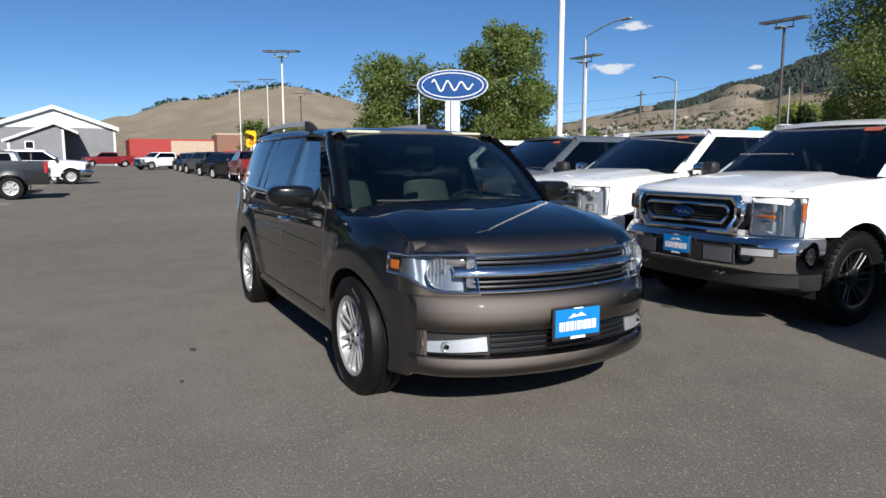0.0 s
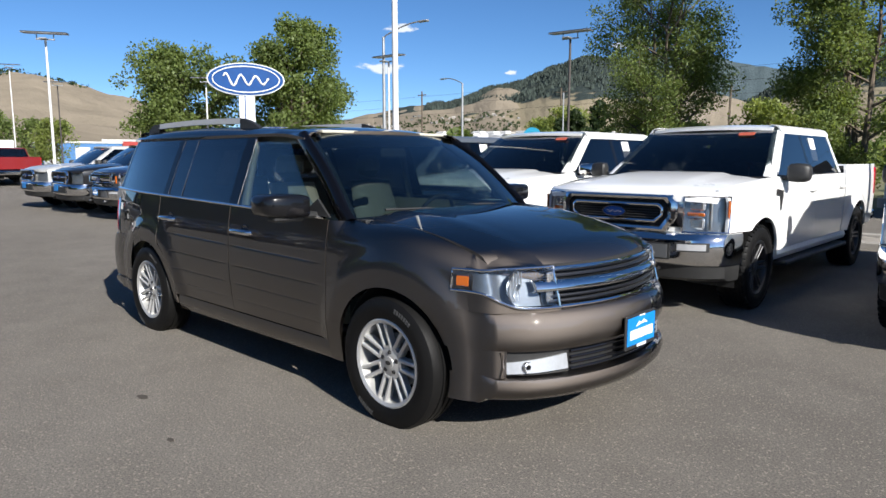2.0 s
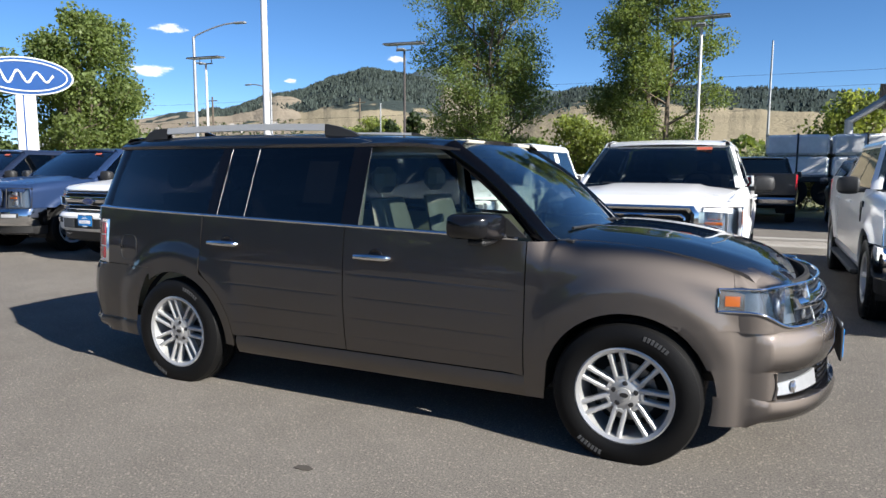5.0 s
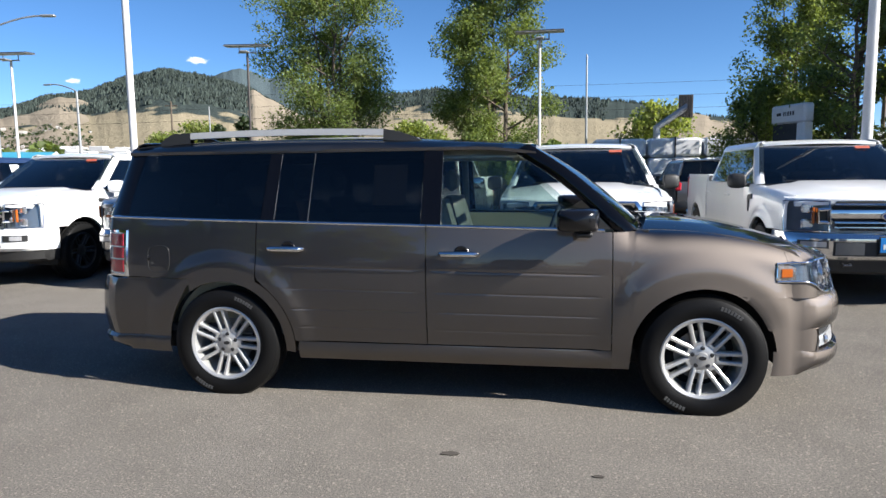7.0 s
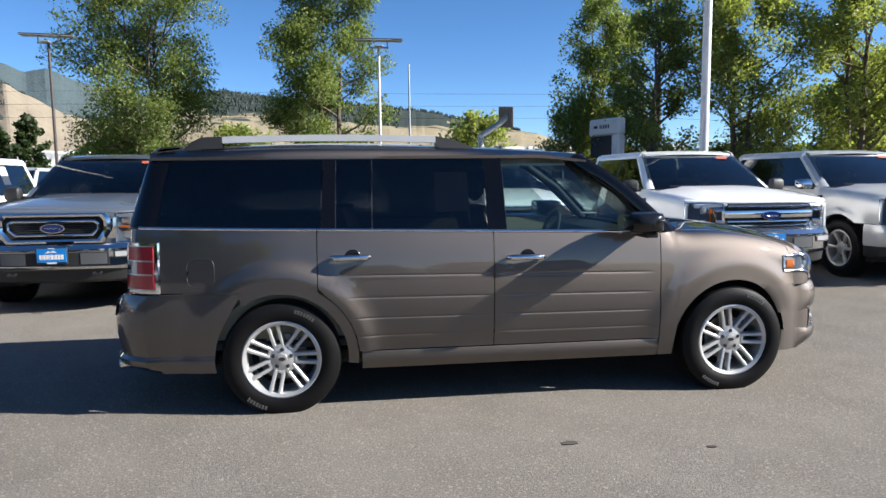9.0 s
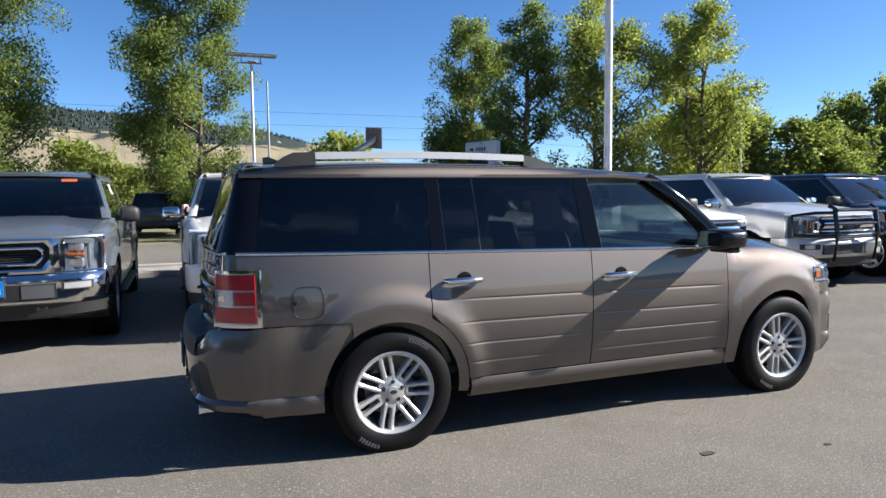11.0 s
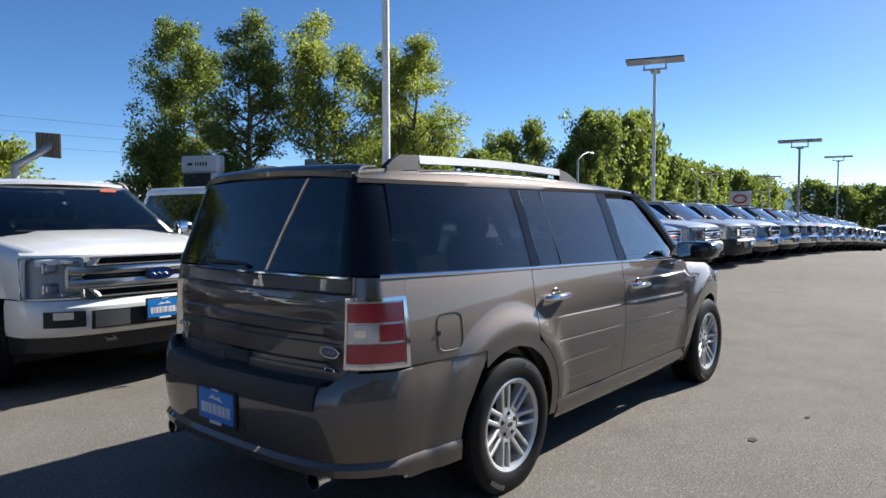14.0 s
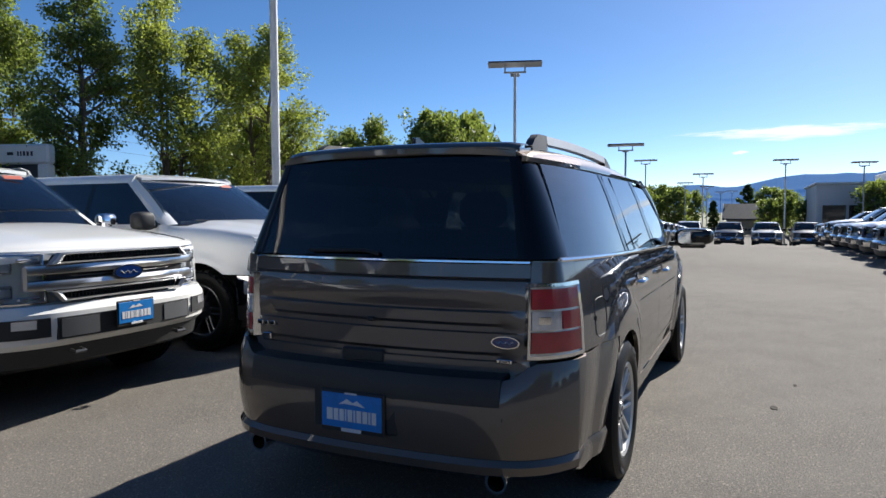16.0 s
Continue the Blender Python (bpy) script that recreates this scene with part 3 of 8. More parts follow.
def build_wagon():
    car = thing("station_wagon", "bronze-brown boxy station wagon with black pillars and silver roof rails", "car")
    P = lambda *a, **k: part(*a, parent=car, **k)
    vs = lin(0, 1, 15)
    zs_door = sorted(set([round(v, 4) for v in lin(0, 1, 12)] + [round((r + d - 0.372) / 0.755, 4) for r, _ in RIBS for d in (-0.014, -0.007, -0.003, 0.0, 0.003, 0.007, 0.014)]))
    for s in (-1, 1):
        inn = inward(s, 0.022)
        # fender: wing over the front wheel
        us = lin(0, 1, 52)
        fz = lambda x: max(0.255, arch(x, HX)) if x < HX + 0.235 else 0.70
        ft = lambda x: (belt(x) + (hood_e(x) - belt(x)) * smooth01((x - 0.98) / 0.2)) - 0.004
        P("front_wing", Geo().sheet(side_rows(s, lambda z: 0.981, lambda z: 2.02, fz, ft, us, vs, body_w), inn), BRONZE)
        # doors
        wr = lambda x, z: body_w(x, z, True)
        seam = lambda z: max(-1.262, -HX + math.sqrt(max(0, 0.485 ** 2 - (z - HZ) ** 2)))
        zb, zt = (lambda x: 0.372), (lambda x: belt(x) - 0.004)
        fd = P("front_door", Geo().sheet(side_rows(s, lambda z: -0.144, lambda z: 0.975, zb, zt, [0, 0.004, 0.04, 0.08] + lin(0.12, 0.9, 14) + [0.94, 0.97, 0.996, 1], zs_door, lambda x, z: body_w(x, z, -0.08 < x < 0.89)), inn), BRONZE)
        rd = P("rear_door", Geo().sheet(side_rows(s, seam, lambda z: -0.150, zb, zt, [0, 0.004, 0.04, 0.08] + lin(0.12, 0.9, 14) + [0.94, 0.97, 0.996, 1], zs_door, lambda x, z: body_w(x, z, -1.02 < x < -0.21)), inn), BRONZE)
        # quarter panel
        qx = lambda z: -2.215
        qz = lambda x: max(0.30, arch(x, -HX)) if x > -HX - 0.235 else 0.772
        uq = sorted(lin(0, 1, 46) + [(2.215 - HX - 0.235 + d) / 0.947 for d in (-0.004, 0.001)])
        low = side_rows(s, qx, lambda z: -1.268, qz, lambda x: 0.8, uq, lin(0, 1, 9), body_w)
        high = side_rows(s, qx, lambda z: -1.268, lambda x: 0.8, lambda x: belt(x) - 0.004, uq, lin(0, 1, 15)[1:], body_w)
        P("quarter_panel", Geo().sheet(low + high, inn), BRONZE)
        strip_ = [[(-HX + r * math.cos(a), s * body_w(-HX + r * math.cos(a), HZ + r * math.sin(a)), HZ + r * math.sin(a)) for a in lin(radians(61), radians(-6), 16)] for r in (0.415, 0.43, 0.455, 0.479)]
        P("arch_edge", Geo().sheet(strip_, inn), BRONZE)
        # sill
        rows = [[(x, s * w, z) for x in lin(-1.0, 0.985, 24)] for w, z in ((0.84, 0.24), (0.878, 0.25), (0.896, 0.28), (0.908, 0.322), (0.9, 0.366))]
        P("sill", Geo().sheet(rows, inward(s, 0.03)), BRONZE)
        # wheel housings
        for hx in (HX, -HX):
            rows = [[(hx + 0.428 * math.cos(a), s * y, HZ + 0.428 * math.sin(a)) for a in lin(-0.12, math.pi + 0.12, 24)] for y in (0.85, 0.55)]
            P("wheel_housing", Geo().sheet(rows, (0, 0, 0.01)), BLACKINSIDE)
        # bright belt moulding
        for a, b in ((-2.34, -1.265), (-1.26, -0.15), (-0.145, 0.93)):
            P("belt_moulding", Geo().tube([(x, s * (body_w(x, belt(x)) - 0.006), belt(x) + 0.006) for x in lin(a, b, 12)], 0.011, 8), CHROME)
        # windows
        def pane(name, x0b, x1b, x0t, x1t, m, up=1.583, d=0.0):
            rows = []
            for v in lin(0, 1, 8):
                row = []
                for u in lin(0, 1, 10):
                    x0, x1 = x0b + (x0t - x0b) * v, x1b + (x1t - x1b) * v
                    x = x0 + (x1 - x0) * u
                    z0 = belt(x) + 0.012
                    top = up - 0.035 * max(0, (x - 0.1) / 0.4) ** 2 if up else 0
                    z = z0 + (top - z0) * v
                    row.append((x, s * (green_w(x, z) - d), z))
                rows.append(row)
            return P(name, Geo().sheet(rows, inward(s, 0.006)), m)
        pane("quarter_window", -2.245, -1.245, -2.16, -1.222, GLASS_TINT)
        pane("rear_vent_window", -1.15, -0.925, -1.14, -0.915, GLASS_TINT)
        pane("rear_door_window", -0.918, -0.185, -0.908, -0.185, GLASS_TINT)
        pane("front_door_window", -0.055, 0.86, -0.06, 0.37, GLASS_CLEAR, 1.55)
        pane("pillar", -1.242, -1.153, -1.219, -1.143, PILLARBLACK, d=-0.003)
        pane("pillar", -0.182, -0.058, -0.182, -0.063, PILLARBLACK, d=-0.003)
        # rear corner pillar wraps to the tailgate
        rows = []
        for v in lin(0, 1, 8):
            row = []
            for u in lin(0, 1, 8):
                a = u * math.pi / 2
                z = 1.178 + (1.61 - 1.178) * v
                vg = (z - 1.178) / 0.447
                lean = 0.13 * vg
                xa, ya = -2.238 + 0.085 * v, green_w(-2.238, z) + 0.002
                xb, yb = -2.4365 + lean, 0.672 - 0.085 * vg
                row.append((xa + (xb - xa) * math.sin(a), s * (yb + (ya - yb) * math.cos(a)), z))
            rows.append(row)
        P("pillar", Geo().sheet(rows, inward(s, 0.02)), PILLARBLACK)
        # bright strips beside the rear door glass
        for x0, xt in ((-1.15, -1.14), (-0.921, -0.911), (-0.057, -0.062)):
            P("window_trim", Geo().tube([(x0, s * (green_w(x0, belt(x0) + 0.012) + 0.004), belt(x0) + 0.014), (xt, s * (green_w(xt, 1.575) + 0.004), 1.575)], 0.0022, 6), DARKALLOY)
        # front pillar
        rows = []
        for v in lin(0, 1, 12):
            x = 1.10 - 0.64 * v
            z = 1.08 + 0.52 * v + 0.04 * math.sin(v * math.pi)
            y = green_w(min(x, 0.95), max(1.13, z)) + 0.008 - 0.03 * (1 - v) ** 2
            w1 = 0.055
            rows.append([(x - w1 * 1.3, s * (y - 0.006), z - 0.035), (x - w1 * 0.8, s * (y + 0.004), z - 0.012), (x - 0.005, s * (y - 0.002), z + 0.010), (x + 0.016, s * (y - 0.018), z + 0.016), (x + 0.022, s * (y - 0.036), z + 0.008), (x - 0.01, s * (y - 0.05), z - 0.03), (x - w1, s * (y - 0.04), z - 0.05)])
        P("front_pillar", Geo().grid(rows, True), PILLARBLACK)
        tri_ = [(0.70, 1.105), (0.97, 1.098), (0.86, 1.2)]
        P("sail_panel", Geo().prism(tri_, (0, s * 0.872, 0), (1, 0, 0), (0, 0, 1), (0, s * 0.016, 0)), BLACKPLASTIC)
        # cant rail above the windows
        rows = []
        for x in lin(-2.3, 0.52, 31):
            ze = roof_edge(x)
            zt_ = 1.586 - 0.035 * max(0, (x - 0.1) / 0.4) ** 2
            g = green_w(x, zt_)
            rows.append([(x, s * (g + 0.004), zt_), (x, s * (g + 0.006), zt_ + 0.02), (x, s * (g - 0.012), ze - 0.025), (x, s * (g - 0.05), ze), (x, s * (g - 0.12), ze + 0.014)])
        P("cant_rail", Geo().sheet(rows, inward(s, 0.02)), BRONZE)
        # roof rail
        path = [(-2.06, 1.672), (-2.0, 1.72), (-1.86, 1.745), (-1.2, 1.755), (-0.5, 1.735), (-0.36, 1.71), (-0.2, 1.66)]
        rr = lambda i0, i1: [(x, s * 0.585, z) for x, z in path[i0:i1]]
        rail = new("roof_rail")
        rail.parent = car
        def bar(pts, h, m, nm):
            rows = []
            for x, y, z in pts:
                rows.append([(x, y + s * 0.024, z - h), (x, y + s * 0.018, z), (x, y - s * 0.018, z), (x, y - s * 0.024, z - h)])
            part(nm, Geo().grid(rows, True), m, rail)
        bar([(x, s * 0.585, 1.737 + 0.012 * math.sin((x + 1.86) / 1.36 * math.pi)) for x in lin(-1.86, -0.48, 14)], 0.042, RAILSILVER, "rail_bar")
        bar([(-2.09, s * 0.585, 1.672), (-2.05, s * 0.585, 1.705), (-1.99, s * 0.585, 1.733), (-1.858, s * 0.585, 1.738)], 0.075, BLACKPLASTIC, "rail_foot")
        bar([(-0.482, s * 0.585, 1.737), (-0.38, s * 0.585, 1.718), (-0.28, s * 0.585, 1.685), (-0.22, s * 0.585, 1.655)], 0.07, BLACKPLASTIC, "rail_foot")
        # handles
        for hx_, dr, z0 in ((0.06, fd, 0.948), (-1.06, rd, 0.972)):
            yy = body_w(hx_, z0)
            h = new("handle")
            h.parent = dr
            part("handle_recess", Geo().lathe((hx_ + 0.015, s * (yy - 0.004), z0 - 0.002), "y", [(0.052, s * 0.002), (0.048, s * 0.006), (0.0, s * 0.0055)], 20), BLACKGLOSS, dr)
            g = Geo().tube([(hx_ - 0.115, s * (yy + 0.012), z0), (hx_ - 0.1, s * (yy + 0.035), z0 + 0.001), (hx_, s * (yy + 0.043), z0 + 0.003), (hx_ + 0.1, s * (yy + 0.035), z0 + 0.001), (hx_ + 0.115, s * (yy + 0.012), z0)], [0.016, 0.02, 0.02, 0.02, 0.016], 10, 0.95)
            part("grip", g, CHROME, h)
        # mirror
        mir = new("door_mirror")
        mir.parent = car
        rows = []
        for v, k in ((0, 0.0), (0.02, 0.6), (0.08, 0.86), (0.2, 0.97), (0.5, 1.0), (0.8, 0.94), (0.92, 0.8), (0.985, 0.5), (1.0, 0.0)):
            yy = 0.935 + 0.3 * v
            hh, dd = (0.072 - 0.006 * v) * k + 0.001, 0.118 * k + 0.001
            rows.append([(0.785 - 0.03 * v + dd * math.copysign(abs(math.cos(b)) ** 0.45, math.cos(b)), s * yy, 1.16 + 0.012 * v + hh * math.copysign(abs(math.sin(b)) ** 0.38, math.sin(b))) for b in lin(0, 2 * math.pi, 25)[:-1]])
        part("mirror_shell", Geo().grid(rows, True), BLACKGLOSS, mir)
        part("mirror_skirt", Geo().box(0.8, s * 1.07, 1.092, 0.1, 0.2, 0.035, 0.014), BLACKPLASTIC, mir)
        part("mirror_glass", Geo().prism(ell(0.105, 0.056, 24, 4), (0.658, s * 1.075, 1.165), (0, 1, 0), (0, 0, 1), (-0.004, 0, 0)), DARKMIRROR, mir)
        part("mirror_arm", Geo().box(0.81, s * 0.925, 1.108, 0.1, 0.13, 0.035, 0.012), BLACKPLASTIC, mir)
        # head lamp: one lens from the grille round the corner and back along the wing
        hl = new("head_lamp")
        hl.parent = car
        tagged(hl, "clear head lamp with amber marker and chrome surround")
        plan = [(px(y) - 0.032, y) for y in lin(0.515, 0.735, 9)]
        xe, ye = plan[-1]
        ya = body_w(2.0, 0.85) + 0.007
        plan += [((1 - q) ** 2 * xe + 2 * q * (1 - q) * 2.14 + q * q * 2.0, (1 - q) ** 2 * ye + 2 * q * (1 - q) * (ya - 0.002) + q * q * ya) for q in lin(0.2, 1, 6)]
        plan += [(x, body_w(x, 0.85) + 0.007) for x in (1.975, 1.945, 1.908)]
        np_ = len(plan) - 1
        side_of = lambda i: smooth01((i / np_ - 0.4) / 0.45)
        top = lambda i: 0.912 - 0.014 * i / np_
        bot = lambda i: 0.716 + 0.078 * smooth01((i / np_ - 0.35) / 0.4)
        def face(o, pts=None, za=0.0, zb=1.0, rows=6):
            """The lamp's outer skin, moved out by o, between two shares of its height."""
            out = []
            for v in lin(za, zb, rows):
                row = []
                for i, (x, y) in enumerate(plan):
                    if pts is None or i in pts:
                        w = side_of(i)
                        row.append((x + o * (1 - w) - 0.052 * v * (1 - w), s * (y + o * (0.15 + 0.85 * w) - 0.012 * v * w), bot(i) + (top(i) - bot(i)) * v))
                out.append(row)
            return out
        inset_o = lambda i: -0.06 + 0.054 * side_of(i)
        back = [[(p[0] + inset_o(i) * (1 - side_of(i)), p[1] + s * inset_o(i) * (0.15 + 0.85 * side_of(i)), p[2]) for i, p in enumerate(r)] for r in face(0.0)]
        part("lamp_housing", Geo().sheet(back, (-0.01, -s * 0.006, 0)), LAMPDARK, hl)
        fr = face(0.001)
        part("lens", Geo().sheet(fr, (-0.003, -s * 0.002, 0)), LENS, hl)
        part("lamp_surround", Geo().tube(fr[0] + [r[-1] for r in fr[1:-1]] + fr[-1][::-1] + [r[0] for r in fr[-2::-1]], 0.0065, 6), CHROME, hl)
        P("lamp_sill", Geo().sheet([[(x - 0.004, s * (y - 0.003), 0.694 + (bot(i) - 0.004 - 0.694) * v) for i, (x, y) in enumerate(plan[:-3])] for v in (0, 0.5, 1)], inward(s, 0.015)), BRONZE)
        # body skin between lamp and hood
        def hz(x, y):
            """Height of the hood, running over into the rounded top of the wing."""
            h = hood_c(x + 0.03 * (y / 0.755) ** 2) - 0.045 * min(1.0, abs(y) / 0.755) ** 4
            r = max(0.0, min(1.0, (plan_w(x) - 0.009 - abs(y)) / 0.17))
            wz = hood_e(x) - 0.14 + 0.14 * math.sqrt(1 - (1 - r) ** 2)
            return h + (min(h, wz) - h) * smooth01((abs(y) - 0.66) / 0.08)
        rows = []
        for f in (0.0, 0.1, 0.22, 0.4, 0.6, 0.8, 1.0):
            row = []
            for i, p in enumerate(fr[-1][:-2]):
                w = side_of(i)
                d = 0.15
                tx, ty_ = p[0] - d * (1 - 0.35 * w), p[1] - s * d * (0.1 + 0.5 * w)
                x, y = p[0] + (tx - p[0]) * f, p[1] + (ty_ - p[1]) * f
                g_ = smooth01(f / 0.35)
                za = p[2] + 0.005
                front = (x, y, za + (hz(x, y) + 0.0025 - za) * g_)
                zs_ = min(za + 0.075 * f, hood_e(min(p[0], 2.0)) - 0.012)
                flank = (p[0], s * (body_w(min(p[0], 2.0), zs_) + 0.0025), zs_)
                e = smooth01((i / np_ - 0.68) / 0.26)
                row.append(tuple(front[k] + (flank[k] - front[k]) * e for k in range(3)))
            rows.append(row)
        P("wing_top", Geo().sheet(rows, (-0.004, 0, -0.008)), BRONZE)
        bowl = Geo().lathe((px(0.655) - 0.115, s * 0.655, 0.814), "x", [(0.092, 0.018), (0.088, 0.0), (0.068, -0.02), (0.036, -0.03), (0.0, -0.032)], 20)
        part("reflector", bowl, LAMPCHROME, hl)
        for k in range(-3, 4):
            part("reflector_rib", Geo().box(px(0.655) - 0.113, s * (0.655 + 0.022 * k), 0.814, 0.012, 0.004, 0.15 - 0.012 * abs(k), 0.001), LAMPGREY, hl)
        part("bulb_cap", Geo().lathe((px(0.655) - 0.13, s * 0.655, 0.814), "x", [(0.022, -0.01), (0.022, 0.012), (0.014, 0.022), (0.0, 0.024)], 16), SATIN, hl)
        part("inner_reflector", Geo().box(px(0.54) - 0.075, s * 0.535, 0.81, 0.02, 0.05, 0.15, 0.008), LAMPCHROME, hl)
        part("amber_marker", Geo().sheet([[(x, s * (body_w(x, z) + 0.0035), z) for x in lin(1.936, 2.0, 5)] for z in (0.818, 0.84, 0.866)], (0, -s * 0.003, 0)), AMBER, hl)
        # fog lamp
        fg = new("fog_lamp")
        fg.parent = car
        part("fog_panel", Geo().sheet([[(px(y) - 0.02 - 0.012 * v, s * y, 0.392 + 0.01 * (y - 0.745) / -0.27 + (0.055 + 0.02 * (y - 0.745) / -0.27) * v) for y in lin(0.475, 0.745, 10)] for v in (0, 0.5, 1)], (-0.01, 0, 0)), LAMPGREY, fg)
        part("fog_bezel", Geo().tube([(px(0.775) + 0.002, s * 0.775, 0.378), (px(0.768) + 0.002, s * 0.768, 0.43), (px(0.775) + 0.002, s * 0.775, 0.506)], 0.008, 6), BRONZE, fg)
        part("fog_lens", Geo().lathe((px(0.665) - 0.03, s * 0.665, 0.424), "x", [(0.03, -0.01), (0.03, 0.006), (0.026, 0.01), (0.022, 0.0), (0.0, -0.004)], 20), LAMPCHROME, fg)
        part("fog_bulb", Geo().lathe((px(0.665) - 0.03, s * 0.665, 0.424), "x", [(0.014, -0.004), (0.012, 0.012), (0.0, 0.015)], 14), BLACKGLOSS, fg)
        # tail lamp
        tl = new("tail_lamp")
        tl.parent = car
        tagged(tl, "red and clear tail lamp in a bright silver frame")
        corner = [(-2.445, 0.70), (-2.425, 0.745), (-2.385, 0.795), (-2.32, 0.84), (-2.225, 0.873)]
        def tail(nm, z0, z1, u0, u1, m, o):
            rows = []
            for z in (z0, (z0 + z1) / 2, z1):
                row = []
                for u in lin(u0, u1, 9):
                    k = min(3.999, u * 4)
                    i = int(k)
                    f_ = k - i
                    a, b = corner[i], corner[i + 1]
                    zz = (z - 0.92) * 0.05 * (1 - u)
                    row.append((a[0] + (b[0] - a[0]) * f_ - o * (1 - u) + zz, s * (a[1] + (b[1] - a[1]) * f_ + o * (0.3 + 0.7 * u) - abs(zz) * 0.3 + (body_w(-2.225, z) - 0.871) * u), z))
                rows.append(row)
            part(nm, Geo().sheet(rows, (0.03, -s * 0.03, 0)), m, tl)
        tail("lamp_frame", 0.772, 1.082, 0.0, 1.0, SATIN, 0.002)
        tail("frame_edge", 1.066, 1.082, 0.0, 1.0, CHROME, 0.009)
        tail("frame_edge", 0.772, 0.788, 0.0, 1.0, CHROME, 0.009)
        tail("frame_edge", 0.788, 1.066, 0.955, 1.0, CHROME, 0.009)
        tail("frame_edge", 0.788, 1.066, 0.0, 0.05, CHROME, 0.009)
        tail("red_lens", 0.976, 1.058, 0.075, 0.93, REDLENS, 0.012)
        tail("clear_lens", 0.892, 0.966, 0.075, 0.6, CLEARLENS, 0.012)
        tail("reverse_bulb", 0.915, 0.945, 0.22, 0.42, CHROME, 0.015)
        tail("red_lens", 0.892, 0.966, 0.625, 0.93, REDLENS, 0.012)
        tail("red_lens", 0.798, 0.882, 0.075, 0.93, REDLENS, 0.012)
        rows = [[(a + 0.014, s * (b - 0.012), z) for a, b in corner] for z in (0.69, 0.9)]
        P("corner_panel", Geo().sheet(rows, (0.02, -s * 0.02, 0)), BRONZE)
        rows = []
        for z in (1.082, 1.11, 1.14, 1.168):
            xa, ya = -2.333, body_w(-2.335, z)
            xb, yb = -2.43 + 0.02 * (z - 1.0) / 0.17, 0.702
            rows.append([(-2.213, s * body_w(-2.215, z), z), (-2.27, s * body_w(-2.27, z), z)] + [(xa + (xb - xa) * math.sin(a), s * (yb + (ya - yb) * math.cos(a)), z) for a in lin(0, math.pi / 2, 8)])
        P("upper_corner", Geo().sheet(rows, (0.02, -s * 0.02, 0)), BRONZE)
        # exhaust
        ex = Geo().lathe((-2.525, s * 0.60, 0.285), "x", [(0.036, 0.2), (0.042, 0.0), (0.046, -0.02), (0.046, -0.03), (0.036, -0.03), (0.034, 0.1), (0.0, 0.1)], 24)
        P("exhaust_tip", ex, CHROME)
        for hx in (HX, -HX):
            wheel(car, hx, s * 0.825, HZ, 0.368, 0.235, s, 0.242, 7, ALLOY, 1, True)
    # fuel door on the right flank
    fcap = Geo()
    pts = [(x, -body_w(-1.97 + x, 0.895 + z) - 0.0025, 0.895 + z) for x, z in ell(0.083, 0.087, 28, 4)]
    fcap.tube([(-1.97 + p[0], p[1] + 0.0018, p[2]) for p in pts] + [(-1.97 + pts[0][0], pts[0][1] + 0.0018, pts[0][2])], 0.0024, 5)
    P("fuel_door_gap", fcap, BLACKPLASTIC)
    P("fuel_door_pin", Geo().lathe((-2.045, -body_w(-2.045, 0.895), 0.895), "y", [(0.012, 0.003), (0.011, -0.006), (0.0, -0.007)], 12), BLACKGLOSS)
    # hood
    rows = []
    for v in lin(0, 1, 26):
        row = []
        for y in lin(-0.755, 0.755, 27):
            xf = px(y) - 0.125
            x0 = 1.16 + 0.09 * (1 - (y / 0.75) ** 2)
            x = x0 + (xf - x0) * v
            k = y / 0.755
            z = hood_c(x + 0.03 * k * k) - 0.045 * k ** 4 + 0.008 * (1 - smooth01(abs(abs(k) - 0.72) / 0.1)) * (1 - v * 0.6)
            if v > 0.93:
                z -= 0.035 * ((v - 0.93) / 0.07) ** 2
            row.append((x, y, z))
        rows.append(row)
    P("hood", Geo().sheet(rows, (0, 0, -0.03)), BRONZE)
    # raised letters on the hood's edge
    for i, y in enumerate((-0.34, -0.115, 0.115, 0.34)):
        P("hood_letter", Geo().box(px(y) - 0.135, y, hood_c(px(y) - 0.13) - 0.022, 0.02, 0.045, 0.012, 0.004, Matrix.Rotation(0.6, 3, "Y")), BLACKGLOSS)
    # cowl and wipers
    P("cowl", Geo().sheet([[(1.13 + 0.1 * (1 - (y / 0.78) ** 2) + d, y, z) for y in lin(-0.80, 0.80, 17)] for d, z in ((-0.06, 1.085), (0.02, 1.088), (0.07, 1.09))], (0, 0, -0.02)), BLACKPLASTIC)
    for y0, y1 in ((-0.6, 0.02), (0.02, 0.62)):
        P("wiper", Geo().tube([(1.22, y1, 1.10), (1.185, (y0 + y1) / 2, 1.13), (1.14, y0, 1.135)], 0.008, 6), BLACKPLASTIC)
    # windscreen
    rows = []
    for v in lin(0, 1, 10):
        row = []
        for y in lin(-1, 1, 15):
            hw = green_w(min(1.10 - 0.64 * v, 0.95), max(1.13, 1.085 + 0.52 * v)) - 0.018 - 0.03 * (1 - v) ** 2
            x = 1.225 - 0.70 * v - (0.06 * y * y + 0.055 * y ** 4) * (1 - 0.5 * v)
            z = 1.085 + 0.52 * v + 0.045 * math.sin(v * math.pi) - 0.008 * y * y - 0.012 * y ** 4
            row.append((x, y * hw, z))
        rows.append(row)
    P("windscreen", Geo().sheet(rows, (-0.006, 0, -0.002)), GLASS_WIND)
    # roof
    rows = []
